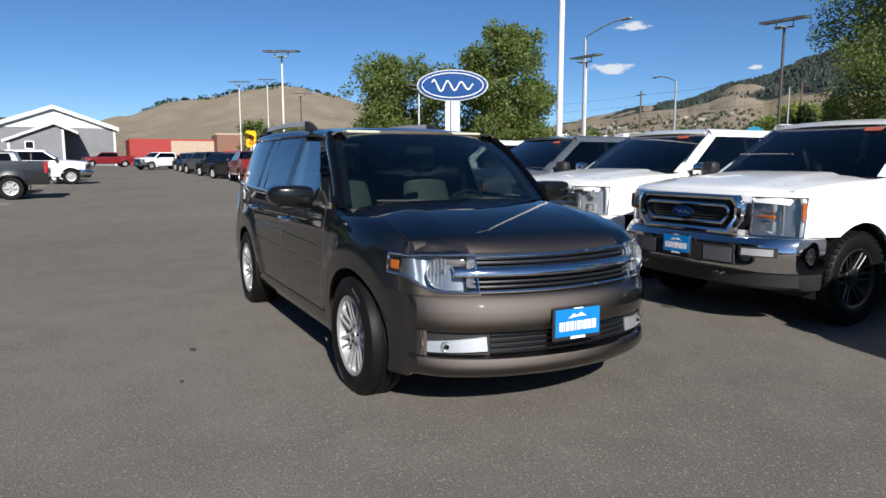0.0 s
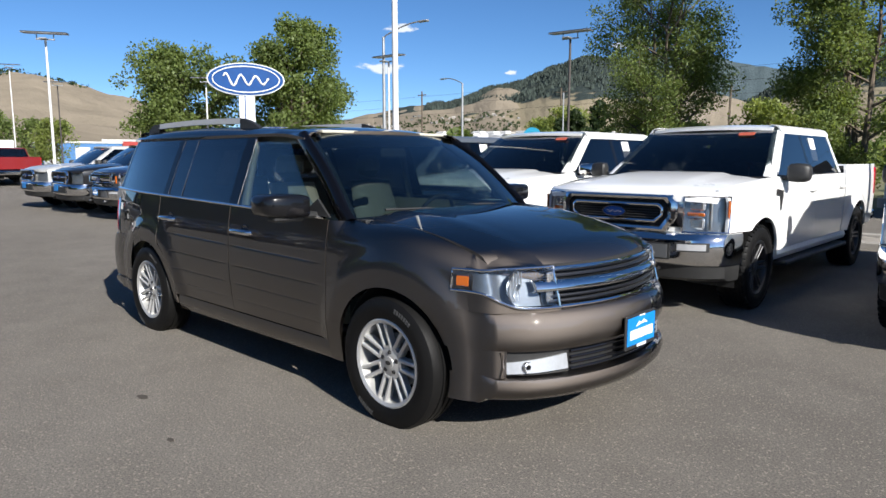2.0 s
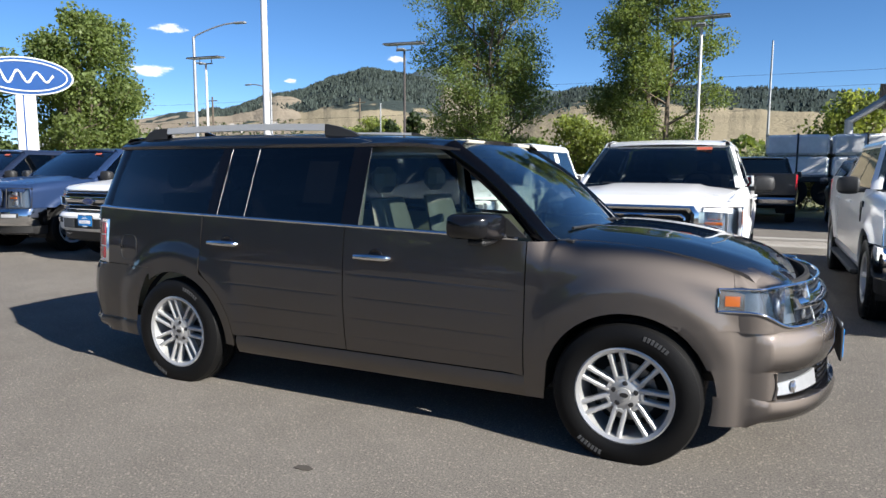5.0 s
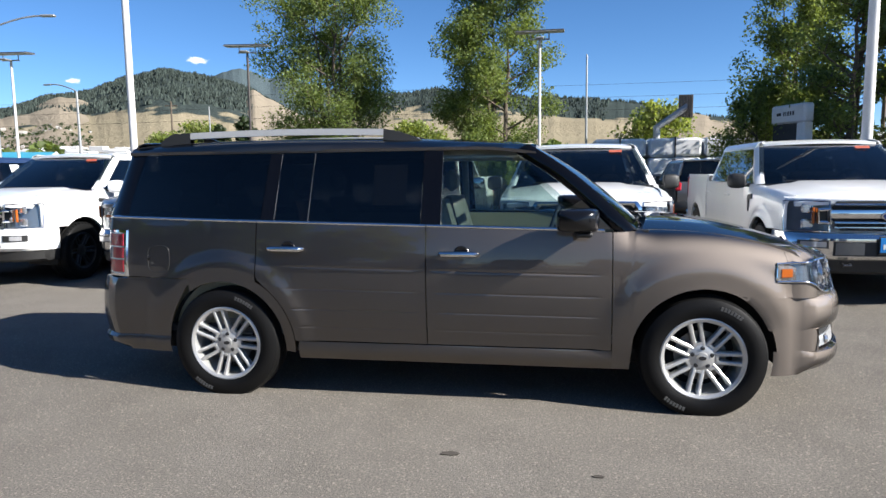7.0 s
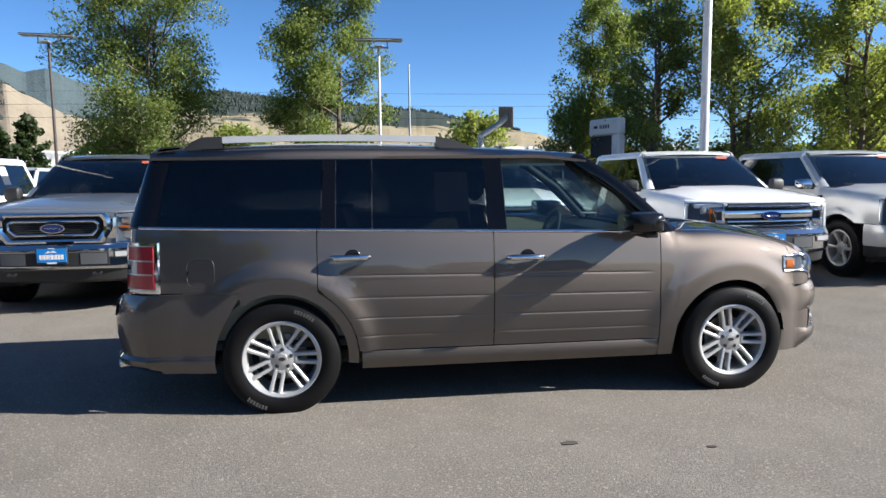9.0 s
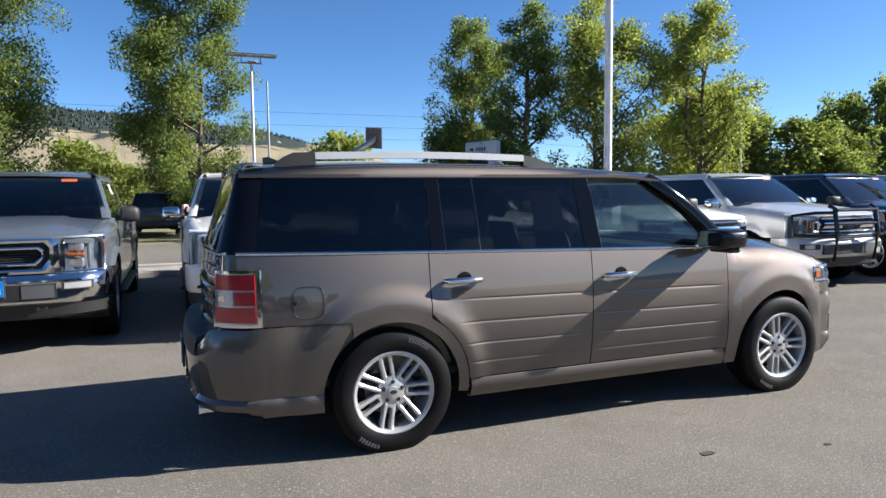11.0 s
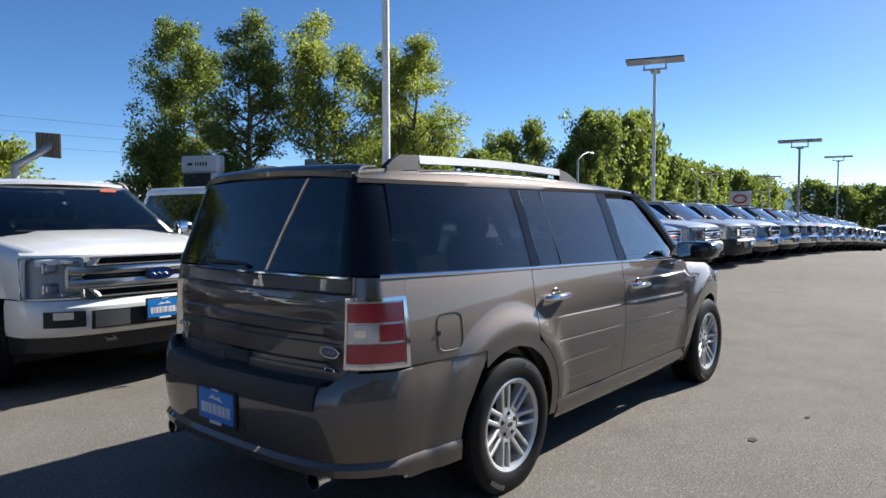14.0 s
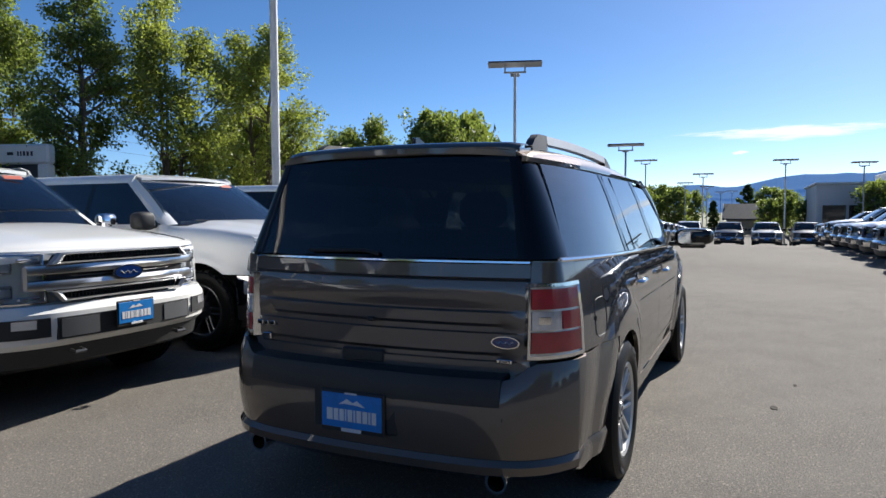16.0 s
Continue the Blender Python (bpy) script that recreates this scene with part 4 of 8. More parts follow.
    for x in lin(-2.31, 0.465, 32):
        g = 0.60
        row = []
        for y in lin(-g, g, 17):
            k = abs(y / g)
            fr = smooth01((x - 0.25) / 0.3)
            row.append((x + 0.06 * fr * (1 - k * k) - 0.03 * (1 - k * k) * smooth01((-2.0 - x) / 0.3), y, roof_edge(x) + 0.014 + 0.028 * (1 - k * k) - 0.03 * fr * fr - 0.02 * smooth01((-2.15 - x) / 0.16)))
        rows.append(row)
    P("roof", Geo().sheet(rows, (0, 0, -0.025)), BRONZE)
    P("roof_aerial", Geo().prism([(-0.09, 0), (0.07, 0), (0.0, 0.035), (-0.06, 0.055), (-0.09, 0.05)], (-2.0, -0.012, 1.685), (1, 0, 0), (0, 0, 1), (0, 0.024, 0)), BLACKGLOSS)
    # spoiler lip and tailgate
    rows = [[(-2.29 + dx + 0.03 * (y / 0.6) ** 2 + 3.0 * max(0.0, abs(y) - 0.54) ** 2, y, z - 0.012 * (y / 0.6) ** 2 - 1.2 * max(0.0, abs(y) - 0.54) ** 2) for y in lin(-0.605, 0.605, 25)] for dx, z in ((0.08, 1.688), (0.02, 1.686), (-0.012, 1.677), (-0.028, 1.66), (-0.028, 1.638), (-0.012, 1.615), (0.03, 1.606))]
    P("spoiler", Geo().sheet(rows, (0.01, 0, -0.006)), BRONZE)
    gate = new("tailgate")
    gate.parent = car
    grx = lambda y, z: -2.5 + 0.07 * (y / 0.7) ** 2 + 0.02 * max(0, (z - 1.0) / 0.17)
    rows = []
    zs = [0.64, 0.70, 0.752, 0.756, 0.775, 0.79, 0.85, 0.868, 0.873, 0.895, 0.91, 0.955, 0.963, 0.975, 1.0, 1.06, 1.085, 1.09, 1.10, 1.155]
    dep = {0.752: 0, 0.756: 0.012, 0.775: 0.012, 0.873: 0.014, 0.895: 0.014, 0.963: 0.012, 0.975: 0.012, 1.085: 0.003, 1.09: 0.01}
    for z in zs:
        row = []
        for y in lin(-0.70, 0.70, 29):
            inside = smooth01((0.66 - abs(y)) / 0.03) if z < 1.08 else 1
            row.append((grx(y, z) + dep.get(z, 0) * inside, y, z))
        rows.append(row)
    part("gate_panel", Geo().sheet(rows, (0.03, 0, 0)), BRONZE, gate)
    part("gate_recess", Geo().box(-2.497, 0.05, 0.74, 0.02, 0.22, 0.06, 0.012), BLACKPLASTIC, gate)
    part("gate_moulding", Geo().sheet([[(-2.482 + 0.06 * (y / 0.7) ** 2 + d, y, z) for y in lin(-0.70, 0.70, 17)] for d, z in ((0.006, 1.158), (-0.005, 1.161), (-0.004, 1.169), (0.014, 1.178))], (0.03, 0, -0.004)), CHROME, gate)
    rows = []
    for v in lin(0, 1, 8):
        hw = 0.685 + (0.6 - 0.685) * v
        rows.append([(-2.432 + 0.13 * v - 0.035 * (1 - (y * y)) * (1 - v * 0.5), y * hw, 1.178 + (1.625 - 1.178) * v) for y in lin(-1, 1, 15)])
    part("gate_window", Geo().sheet(rows, (0.006, 0, 0)), GLASS_TINT, gate)
    part("rear_wiper", Geo().tube([(-2.475, -0.02, 1.19), (-2.48, 0.05, 1.205), (-2.47, 0.35, 1.2)], 0.009, 6), BLACKPLASTIC, gate)
    part("camera_pod", Geo().box(-2.51, 0.0, 0.905, 0.03, 0.03, 0.02, 0.006), BLACKPLASTIC, gate)
    oval_badge(gate, -2.447, -0.605, 0.835, 0.062, 0.026, -1)
    em = Geo().box(-2.452, -0.60, 0.755, 0.008, 0.07, 0.018, 0.003)
    part("emblem_bar", em, CHROME, gate)
    for k, w_ in enumerate((0.03, 0.022, 0.028, 0.03)):
        part("model_mark", Geo().box(-2.452, 0.66 - 0.036 * k, 0.84, 0.008, w_, 0.02, 0.003), CHROME, gate)
    part("model_mark", Geo().box(-2.455, 0.62, 0.775, 0.008, 0.05, 0.035, 0.004), CHROME, gate)
    tx = bpy.data.curves.new("emblem_text", "FONT")
    tx.body, tx.size, tx.extrude, tx.align_x = "AWD", 0.02, 0.0015, "CENTER"
    tx.materials.append(BLACKPLASTIC)
    to = new("emblem_text", tx)
    to.parent = gate
    to.matrix_basis = Matrix.Translation((-2.4575, -0.60, 0.748)) @ Euler((radians(90), 0, radians(-90))).to_matrix().to_4x4()
    # rear bumper
    def rear_rows(zs, os, y1=0.925, n=41):
        rows = []
        for z, o in zip(zs, os):
            xa = -HX - math.sqrt(max(0.0, 0.425 ** 2 - (z - HZ) ** 2))
            zq = max(0.5, z + 0.068 * max(0.0, z - 0.56) / 0.14)
            side = [(x, 0.001 + 0.019 * smooth01((-1.98 - x) / 0.24)) for x in lin(xa, -2.22, 12)]
            row = [(x, -body_w(x, zq) - b - max(o, -0.012) * 0.5, z) for x, b in side]
            for k in lin(-1, 1, n):
                y = 0.88 * math.sin(k * math.pi / 2)
                row.append((rx(y) - o, y * (1 + o * 0.5), z))
            row += [(x, body_w(x, zq) + b + max(o, -0.012) * 0.5, z) for x, b in side[::-1]]
            if z > 0.56:
                row = [(x, y, z + 0.068 * (z - 0.56) / 0.14 * smooth01((abs(y) - 0.64) / 0.1)) for x, y, z in row]
            rows.append(row)
        return rows
    P("rear_bumper", Geo().sheet(rear_rows([0.70, 0.695, 0.66, 0.58, 0.50, 0.43, 0.375], [-0.10, -0.02, 0.0, 0.012, 0.01, 0.0, -0.01]), (0.02, 0, 0)), BRONZE)
    P("bumper_step", Geo().sheet([[(rx(y) + d, y, z) for y in lin(-0.62, 0.62, 17)] for d, z in ((0.12, 0.708), (0.03, 0.709), (0.004, 0.703), (-0.008, 0.675), (-0.016, 0.615))], (0, 0, -0.02)), BLACKPLASTIC)
    P("bumper_lip", Geo().sheet(rear_rows([0.373, 0.35, 0.315, 0.27], [-0.01, 0.008, 0.002, -0.07]), (0.02, 0, 0)), BRONZE)
    P("plate_recess", Geo().box(-2.603, 0.03, 0.53, 0.02, 0.42, 0.2, 0.02), BLACKPLASTIC)
    dealer_plate(car, -2.622, 0.03, 0.515, -1)
    for y in (-0.62, -0.25, 0.25, 0.62):
        P("parking_sensor", Geo().lathe((rx(y) - 0.006, y, 0.545), "x", [(0.012, 0.01), (0.012, -0.004), (0.0, -0.005)], 12), BLACKPLASTIC)
    # front fascia
    def fas(zs, os, n=45):
        rows = []
        for z, o in zip(zs, os):
            xa = HX + math.sqrt(max(0.0, 0.425 ** 2 - (z - HZ) ** 2))
            side = [(x, body_w(x, max(z, 0.55)) - 0.012 * smooth01((x - 1.9) / 0.2)) for x in lin(xa, 2.03, 6)]
            w1 = side[-1][1]
            for q in (0.3, 0.6, 0.85):
                xe, ye, xc, yc = px(0.79) + o, 0.79 * (1 + o * 0.2), 2.1, w1 - 0.004
                side.append((2.03 * (1 - q) ** 2 + 2 * xc * q * (1 - q) + xe * q * q, w1 * (1 - q) ** 2 + 2 * yc * q * (1 - q) + ye * q * q))
            row = [(x, -w, z) for x, w in side]
            for k in lin(-1, 1, n):
                y = 0.79 * math.sin(k * math.pi / 2)
                row.append((px(y) + o, y * (1 + o * 0.2), z))
            row += [(x, w, z) for x, w in side[::-1]]
            rows.append(row)
        return rows
    P("front_bumper", Geo().sheet(fas([0.505, 0.53, 0.58, 0.64, 0.68, 0.70, 0.712], [-0.012, 0.006, 0.014, 0.008, -0.012, -0.04, -0.09]), (-0.02, 0, 0)), BRONZE)
    P("front_lip", Geo().sheet(fas([0.235, 0.262, 0.297, 0.337, 0.366, 0.38], [-0.12, -0.02, 0.012, 0.018, 0.008, -0.03]), (-0.02, 0, 0)), BRONZE)
    for s in (-1, 1):
        rows = [[(x, s * (body_w(x, max(z, 0.55)) - 0.012 * smooth01((x - 1.9) / 0.2)), z) for x in lin(HX + math.sqrt(0.425 ** 2 - (z - HZ) ** 2), 2.03, 6)] + [(2.03 * (1 - q) ** 2 + 4.2 * q * (1 - q) + px(0.79) * q * q, s * ((body_w(2.03, max(z, 0.55)) - 0.012) * (1 - q * q) + 0.79 * q * q - 0.008 * q * (1 - q)), z) for q in (0.3, 0.6, 0.85, 1.0)] + [(px(y), s * y, z) for y in (0.785, 0.775, 0.765)] for z in (0.374, 0.42, 0.47, 0.51)]
        P("bumper_cheek", Geo().sheet(rows, inward(s, 0.02)), BRONZE)
    P("lower_grille", Geo().sheet([[(px(y) - 0.045, y, z) for y in lin(-0.785, 0.785, 31)] for z in (0.36, 0.42, 0.515)], (-0.02, 0, 0)), BLACKPLASTIC)
    for z in (0.395, 0.425, 0.455, 0.485):
        P("grille_slat", Geo().tube([(px(y) - 0.03, y, z) for y in lin(-0.455, 0.455, 13)], 0.008, 6), BLACKGLOSS)
    # upper grille
    P("grille_backing", Geo().sheet([[(px(y) - 0.09 - 0.05 * k, y, 0.715 + 0.195 * k) for y in lin(-0.56, 0.56, 17)] for k in (0, 0.5, 1)], (-0.02, 0, 0)), BLACKINSIDE)
    for i in range(7):
        z = 0.738 + 0.025 * i
        if abs(z - 0.822) > 0.03:
            P("grille_slat", Geo().tube([(px(y) - 0.062 - 0.25 * (z - 0.715), y, z) for y in lin(-0.545, 0.545, 17)], 0.0085, 6), DARKALLOY)
    P("grille_bar", Geo().sheet([[(px(y) - 0.03 + o, y, z) for y in lin(-0.62, 0.62, 25)] for z, o in ((0.788, -0.035), (0.795, -0.016), (0.808, -0.014), (0.838, -0.03), (0.848, -0.05))], (-0.02, 0, 0)), CHROME)
    for z, d in ((0.716, -0.045), (0.9, -0.096)):
        P("grille_moulding", Geo().tube([(px(y) + d, y, z) for y in lin(-0.55, 0.55, 17)], 0.0085, 6), CHROME)
    dealer_plate(car, px(0) + 0.028, 0.005, 0.535, 1)
    # inner structure and cabin
    P("underbody", Geo().box(-0.15, 0, 0.30, 4.0, 1.4, 0.12, 0.03), BLACKINSIDE)
    P("engine_bay", Geo().box(1.72, 0, 0.62, 0.95, 1.25, 0.5, 0.05), BLACKINSIDE)
    P("cabin_floor", Geo().box(-0.65, 0, 0.42, 3.3, 1.7, 0.05, 0.01), DARKTRIM)
    for s in (-1, 1):
        P("door_lining", Geo().sheet([[(x, s * 0.80, z) for x in lin(-2.1, 1.0, 6)] for z in (0.45, 0.8, 1.1)], (0, -s * 0.03, 0)), TANLINING)
        P("inner_pillar", Geo().tube([(1.02, s * 0.76, 1.09), (0.75, s * 0.70, 1.36), (0.45, s * 0.63, 1.56)], 0.03, 8), DARKTRIM)
        P("inner_pillar", Geo().tube([(-0.12, s * 0.80, 1.1), (-0.12, s * 0.69, 1.56)], 0.028, 8), BEIGE)
    P("headliner", Geo().box(-0.85, 0, 1.615, 2.7, 1.15, 0.02, 0.005), HEADLINER)
    for s in (-1, 1):
        P("roof_lining_edge", Geo().sheet([[(x, s * w_, z) for x in lin(-2.1, 0.4, 7)] for w_, z in ((0.57, 1.605), (0.6, 1.58), (0.625, 1.545), (0.65, 1.535))], (0, 0, 0.012)), HEADLINER)
    P("dashboard", Geo().sheet([[(x, y, z) for y in lin(-0.78, 0.78, 9)] for x, z in ((1.12, 1.06), (0.95, 1.075), (0.78, 1.06), (0.72, 1.0), (0.74, 0.85), (0.8, 0.6))], (0.05, 0, -0.03)), DARKTRIM)
    P("steering_wheel", Geo().tube([(0.60 + 0.06 * math.sin(a), 0.38 + 0.18 * math.cos(a), 1.0 + 0.165 * math.sin(a)) for a in lin(0, 2 * math.pi, 28)], 0.016, 8), DARKTRIM)
    P("steering_hub", Geo().box(0.64, 0.38, 0.99, 0.05, 0.16, 0.09, 0.03), DARKTRIM)
    P("cabin_mirror", Geo().box(0.55, 0.0, 1.475, 0.03, 0.24, 0.07, 0.02), DARKTRIM)

    def seat(x, y, w, m, head=True):
        st = new("seat")
        st.parent = car
        part("cushion", Geo().box(x + 0.05, y, 0.66, 0.5, w, 0.16, 0.05), m, st)
        rows = []
        for v in lin(0, 1, 7):
            hw = w / 2 * (1 - 0.22 * v ** 2)
            xx = x - 0.2 - 0.16 * v
            rows.append([(xx + 0.07 * math.cos(a) - 0.0, y + hw * math.sin(a), 0.7 + 0.56 * v) for a in lin(0, 2 * math.pi, 17)[:-1]])
        g = Geo().grid(rows, True)
        g.f.append(tuple(range(len(g.v) - 16, len(g.v))))
        part("backrest", g, m, st)
        if head:
            part("headrest", Geo().box(x - 0.38, y, 1.38, 0.1, 0.24, 0.17, 0.045), m, st)
    for y in (-0.38, 0.38):
        seat(0.2, y, 0.5, BEIGE)
        seat(-0.75, y, 0.56, BEIGE)
        seat(-1.65, y * 0.9, 0.5, BEIGE)
    P("window_notice", Geo().box(-0.40, -0.772, 1.37, 0.22, 0.003, 0.27, 0.001, Matrix.Rotation(-0.345, 3, "X")), PAPER)
    P("windscreen_sticker", Geo().box(1.0, 0.55, 1.14, 0.12, 0.1, 0.004, 0.001), PAPER)
    return car


build_wagon()


# ---- other vehicles ----


def mirror_shape(x, y0, y1, z, dx, dz):
    """A rounded mirror shell between y0 and y1."""
    rows = []
    for v, k in ((0, 0.05), (0.03, 0.7), (0.12, 0.92), (0.4, 1.0), (0.75, 0.96), (0.92, 0.8), (0.985, 0.5), (1.0, 0.05)):
        rows.append([(x - 0.03 * v + dx * k * math.copysign(abs(math.cos(b)) ** 0.6, math.cos(b)), y0 + (y1 - y0) * v, z + dz * k * math.copysign(abs(math.sin(b)) ** 0.6, math.sin(b))) for b in lin(0, 2 * math.pi, 17)[:-1]])
    return Geo().grid(rows, True)


def build_vehicle(name, label, cat, paint, suv=False, grille="bars", bumper=None, rim=None, chrome_mirror=False, bullbar=False, plate=True, lite=False, group="parked vehicles", rack=False, sticker=True, mirror=None):
    """A pickup truck or an SUV, facing +x, standing on z = 0."""
    car = thing(name, label, cat, group)
    P = lambda *a, **k: part(*a, parent=car, **k)
    bumper = bumper or CHROME
    rim = rim or ALLOY
    hf, hr, tz = (1.5, -1.45, 0.36) if suv else (1.84, -1.84, 0.405)
    dxf = hf - 1.84
    sill, bz, rz = (0.40, 1.12, 1.72) if suv else (0.52, 1.26, 1.82)
    nose = 2.80 + dxf
    cowl = 1.28 + dxf * 0.75 if suv else 1.43
    tail = -2.4 if suv else -3.0
    wmax = 0.95 if suv else 1.0
    hd = (1.06 if suv else 1.245)

    def hood_z(x, k=0.0):
        t = (x - cowl) / (nose - cowl)
        return hd + 0.05 - (0.075 if suv else 0.13) * max(0, t) ** 2 - 0.05 * k ** 4

    def w_of(x, z):
        w = wmax - 0.035 * ((z - 0.95) / 0.5) ** 2
        if x > hf:
            w -= 0.10 * ((x - hf) / (nose - hf)) ** 2
        if x < hr:
            w -= 0.05 * ((x - hr) / (tail - hr)) ** 2
        for hx in (hf, hr):
            d = math.hypot(x - hx, z - tz)
            if 0.42 < d < 0.62:
                w += 0.03 * smooth01((0.6 - d) / 0.1)
        if x > cowl - 0.25:
            top = hood_z(x, 1.0)
            k = (z - (top - 0.12)) / 0.12
            if k > 0:
                w -= 0.13 * smooth01((x - cowl + 0.25) / 0.3) * (1 - math.sqrt(max(0.0, 1 - min(1, k) ** 2)))
        return w

    def gw(z):
        return wmax - 0.075 - (z - bz) * 0.36

    def fx(y):
        return nose - 0.10 * y * y - 0.32 * abs(y) ** 6

    ar = tz + 0.075
    def arch_z(x, hx):
        d = ar * ar - (x - hx) ** 2
        return tz + math.sqrt(d) if d > 0 else 0.0
    nu, nv = (22, 7) if lite else (40, 12)
    door_f, door_m = cowl - 0.17, (cowl - 0.17 + (-1.05 if suv else -1.13)) / 2 + 0.02
    door_r = -1.0 if suv else -1.13
    front_low = 0.62 if suv else 0.78
    for s in (-1, 1):
        inn = inward(s, 0.025)
        P("front_wing", Geo().sheet(side_rows(s, lambda z: door_f + 0.005, lambda z: nose - 0.27, lambda x: max(sill - 0.06, arch_z(x, hf)) if x < hf + ar * 0.62 else front_low, lambda x: (bz + (hood_z(x, 1.0) - bz) * smooth01((x - door_f) / 0.2)) - 0.004, lin(0, 1, nu), lin(0, 1, nv), w_of), inn), paint)
        for nm, a, b in (("front_door", door_m + 0.004, door_f), ("rear_door", door_r + 0.004, door_m)):
            dlow = lambda z: max(a, hr + math.sqrt(max(0, (ar + 0.07) ** 2 - (z - tz) ** 2))) if nm == "rear_door" else a
            d = P(nm, Geo().sheet(side_rows(s, dlow, lambda z: b, lambda x: sill, lambda x: bz - 0.003, lin(0, 1, 10), lin(0, 1, 8), lambda x, z: w_of(x, z) - 0.012 * math.exp(-((z - sill - 0.3) / 0.05) ** 2)), inn), paint)
            hx_ = a + 0.16
            if lite:
                continue
            part("door_handle", Geo().tube([(hx_ - 0.1, s * (w_of(hx_, 1.0) + 0.005), bz - 0.17), (hx_, s * (w_of(hx_, 1.0) + 0.035), bz - 0.165), (hx_ + 0.1, s * (w_of(hx_, 1.0) + 0.005), bz - 0.17)], 0.015, 6), paint if not chrome_mirror else CHROME, d)
        if suv:
            P("quarter_panel", Geo().sheet(side_rows(s, lambda z: tail + 0.08, lambda z: max(door_r, hr + math.sqrt(max(0, (ar + 0.07) ** 2 - (z - tz) ** 2))) - 0.004 if z < tz + 0.5 else door_r - 0.002, lambda x: max(sill - 0.03, arch_z(x, hr)), lambda x: bz - 0.003, lin(0, 1, nu), lin(0, 1, nv), w_of), inn), paint)
        else:
            P("bed_side", Geo().sheet(side_rows(s, lambda z: tail, lambda z: -1.17, lambda x: max(sill, arch_z(x, hr)), lambda x: 1.36, lin(0, 1, nu), lin(0, 1, nv), w_of), inn), paint)
            if not lite:
                P("bed_wall", Geo().sheet([[(x, s * 0.8, z) for x in (-2.9, -1.25)] for z in (0.8, 1.34)], (0, s * 0.05, 0)), BLACKPLASTIC)
        P("sill", Geo().sheet([[(x, s * w, z) for x in lin(hr + ar, hf - ar, 6)] for w, z in ((wmax - 0.14, sill - 0.13), (wmax - 0.03, sill - 0.1), (wmax - 0.012, sill - 0.05), (wmax - 0.03, sill - 0.005))], inward(s, 0.03)), paint)
        if not suv and not lite:
            P("running_board", Geo().box((hf + hr) / 2, s * (wmax - 0.02), 0.37, hf - hr - 1.3, 0.14, 0.05, 0.015), BLACKPLASTIC)
        for hx in (hf, hr):
            P("wheel_housing", Geo().sheet([[(hx + (ar + 0.01) * math.cos(a), s * y, tz + (ar + 0.01) * math.sin(a)) for a in lin(-0.3, math.pi + 0.3, 14)] for y in (wmax - 0.05, 0.5)], (0, 0, 0.01)), BLACKINSIDE)
            if lite:
                hub = new("wheel")
                hub.parent = car
                hub.location = (hx, s * (wmax - 0.14), tz)
                r = tz
                part("tyre", Geo().lathe((0, 0, 0), "y", [(0.2, -0.11), (r - 0.03, -0.12), (r, -0.09), (r, 0.09), (r - 0.03, 0.12), (0.25, s * 0.12), (0.24, s * 0.09)] if s > 0 else [(0.2, 0.11), (r - 0.03, 0.12), (r, 0.09), (r, -0.09), (r - 0.03, -0.12), (0.25, -0.12), (0.24, -0.09)], 22), RUBBER, hub)
                g = Geo().lathe((0, 0, 0), "y", [(0.245, s * 0.05), (0.25, s * 0.115), (0.225, s * 0.11), (0.215, s * 0.03), (0.0, s * 0.02)], 22)
                for k in range(6):
                    a = k * math.pi / 3
                    g.grid([[(q * math.cos(a) - e * math.sin(a), s * (0.1 + d), q * math.sin(a) + e * math.cos(a)) for e, d in ((-0.035, -0.02), (-0.025, 0), (0.025, 0), (0.035, -0.02))] for q in (0.03, 0.23)])
                part("rim", g, rim, hub)
            else:
                wheel(car, hx, s * (wmax - 0.13), tz, tz, 0.27, s, 0.255, 6, rim, 0, rim is DARKALLOY)
        # glass house
        def quad(nm, xb0, xb1, xt0, xt1, m, z0=bz + 0.005, z1=rz - 0.11, o=0.0):
            rows = []
            for v in lin(0, 1, 5):
                z = z0 + (z1 - z0) * v
                rows.append([(xb0 + (xt0 - xb0) * v + (xb1 - xb0 + (xt1 - xt0 - xb1 + xb0) * v) * u, s * (gw(z) + o), z) for u in lin(0, 1, 6)])
            P(nm, Geo().sheet(rows, inward(s, 0.008 if m in (GLASS_CAB, GLASS_TINT) else 0.03)), m)
        wx = cowl - 0.73
        quad("front_door_window", door_m + 0.03, cowl - 0.16, door_m + 0.03, wx - 0.1, GLASS_CAB)
        quad("pillar", door_m - 0.04, door_m + 0.03, door_m - 0.04, door_m + 0.03, BLACKGLOSS, o=0.002)
        quad("rear_door_window", door_r + 0.06, door_m - 0.04, door_r + 0.12, door_m - 0.04, GLASS_TINT)
        if suv:
            quad("pillar", door_r - 0.02, door_r + 0.06, door_r + 0.04, door_r + 0.12, BLACKGLOSS, o=0.002)
            quad("quarter_window", tail + 0.3, door_r - 0.02, tail + 0.45, door_r + 0.04, GLASS_TINT)
            quad("rear_pillar", tail + 0.06, tail + 0.3, tail + 0.28, tail + 0.45, paint)
        else:
            quad("rear_pillar", -1.17, door_r + 0.06, -1.08, door_r + 0.12, paint, o=0.003)
        # windscreen pillar
        rows = []
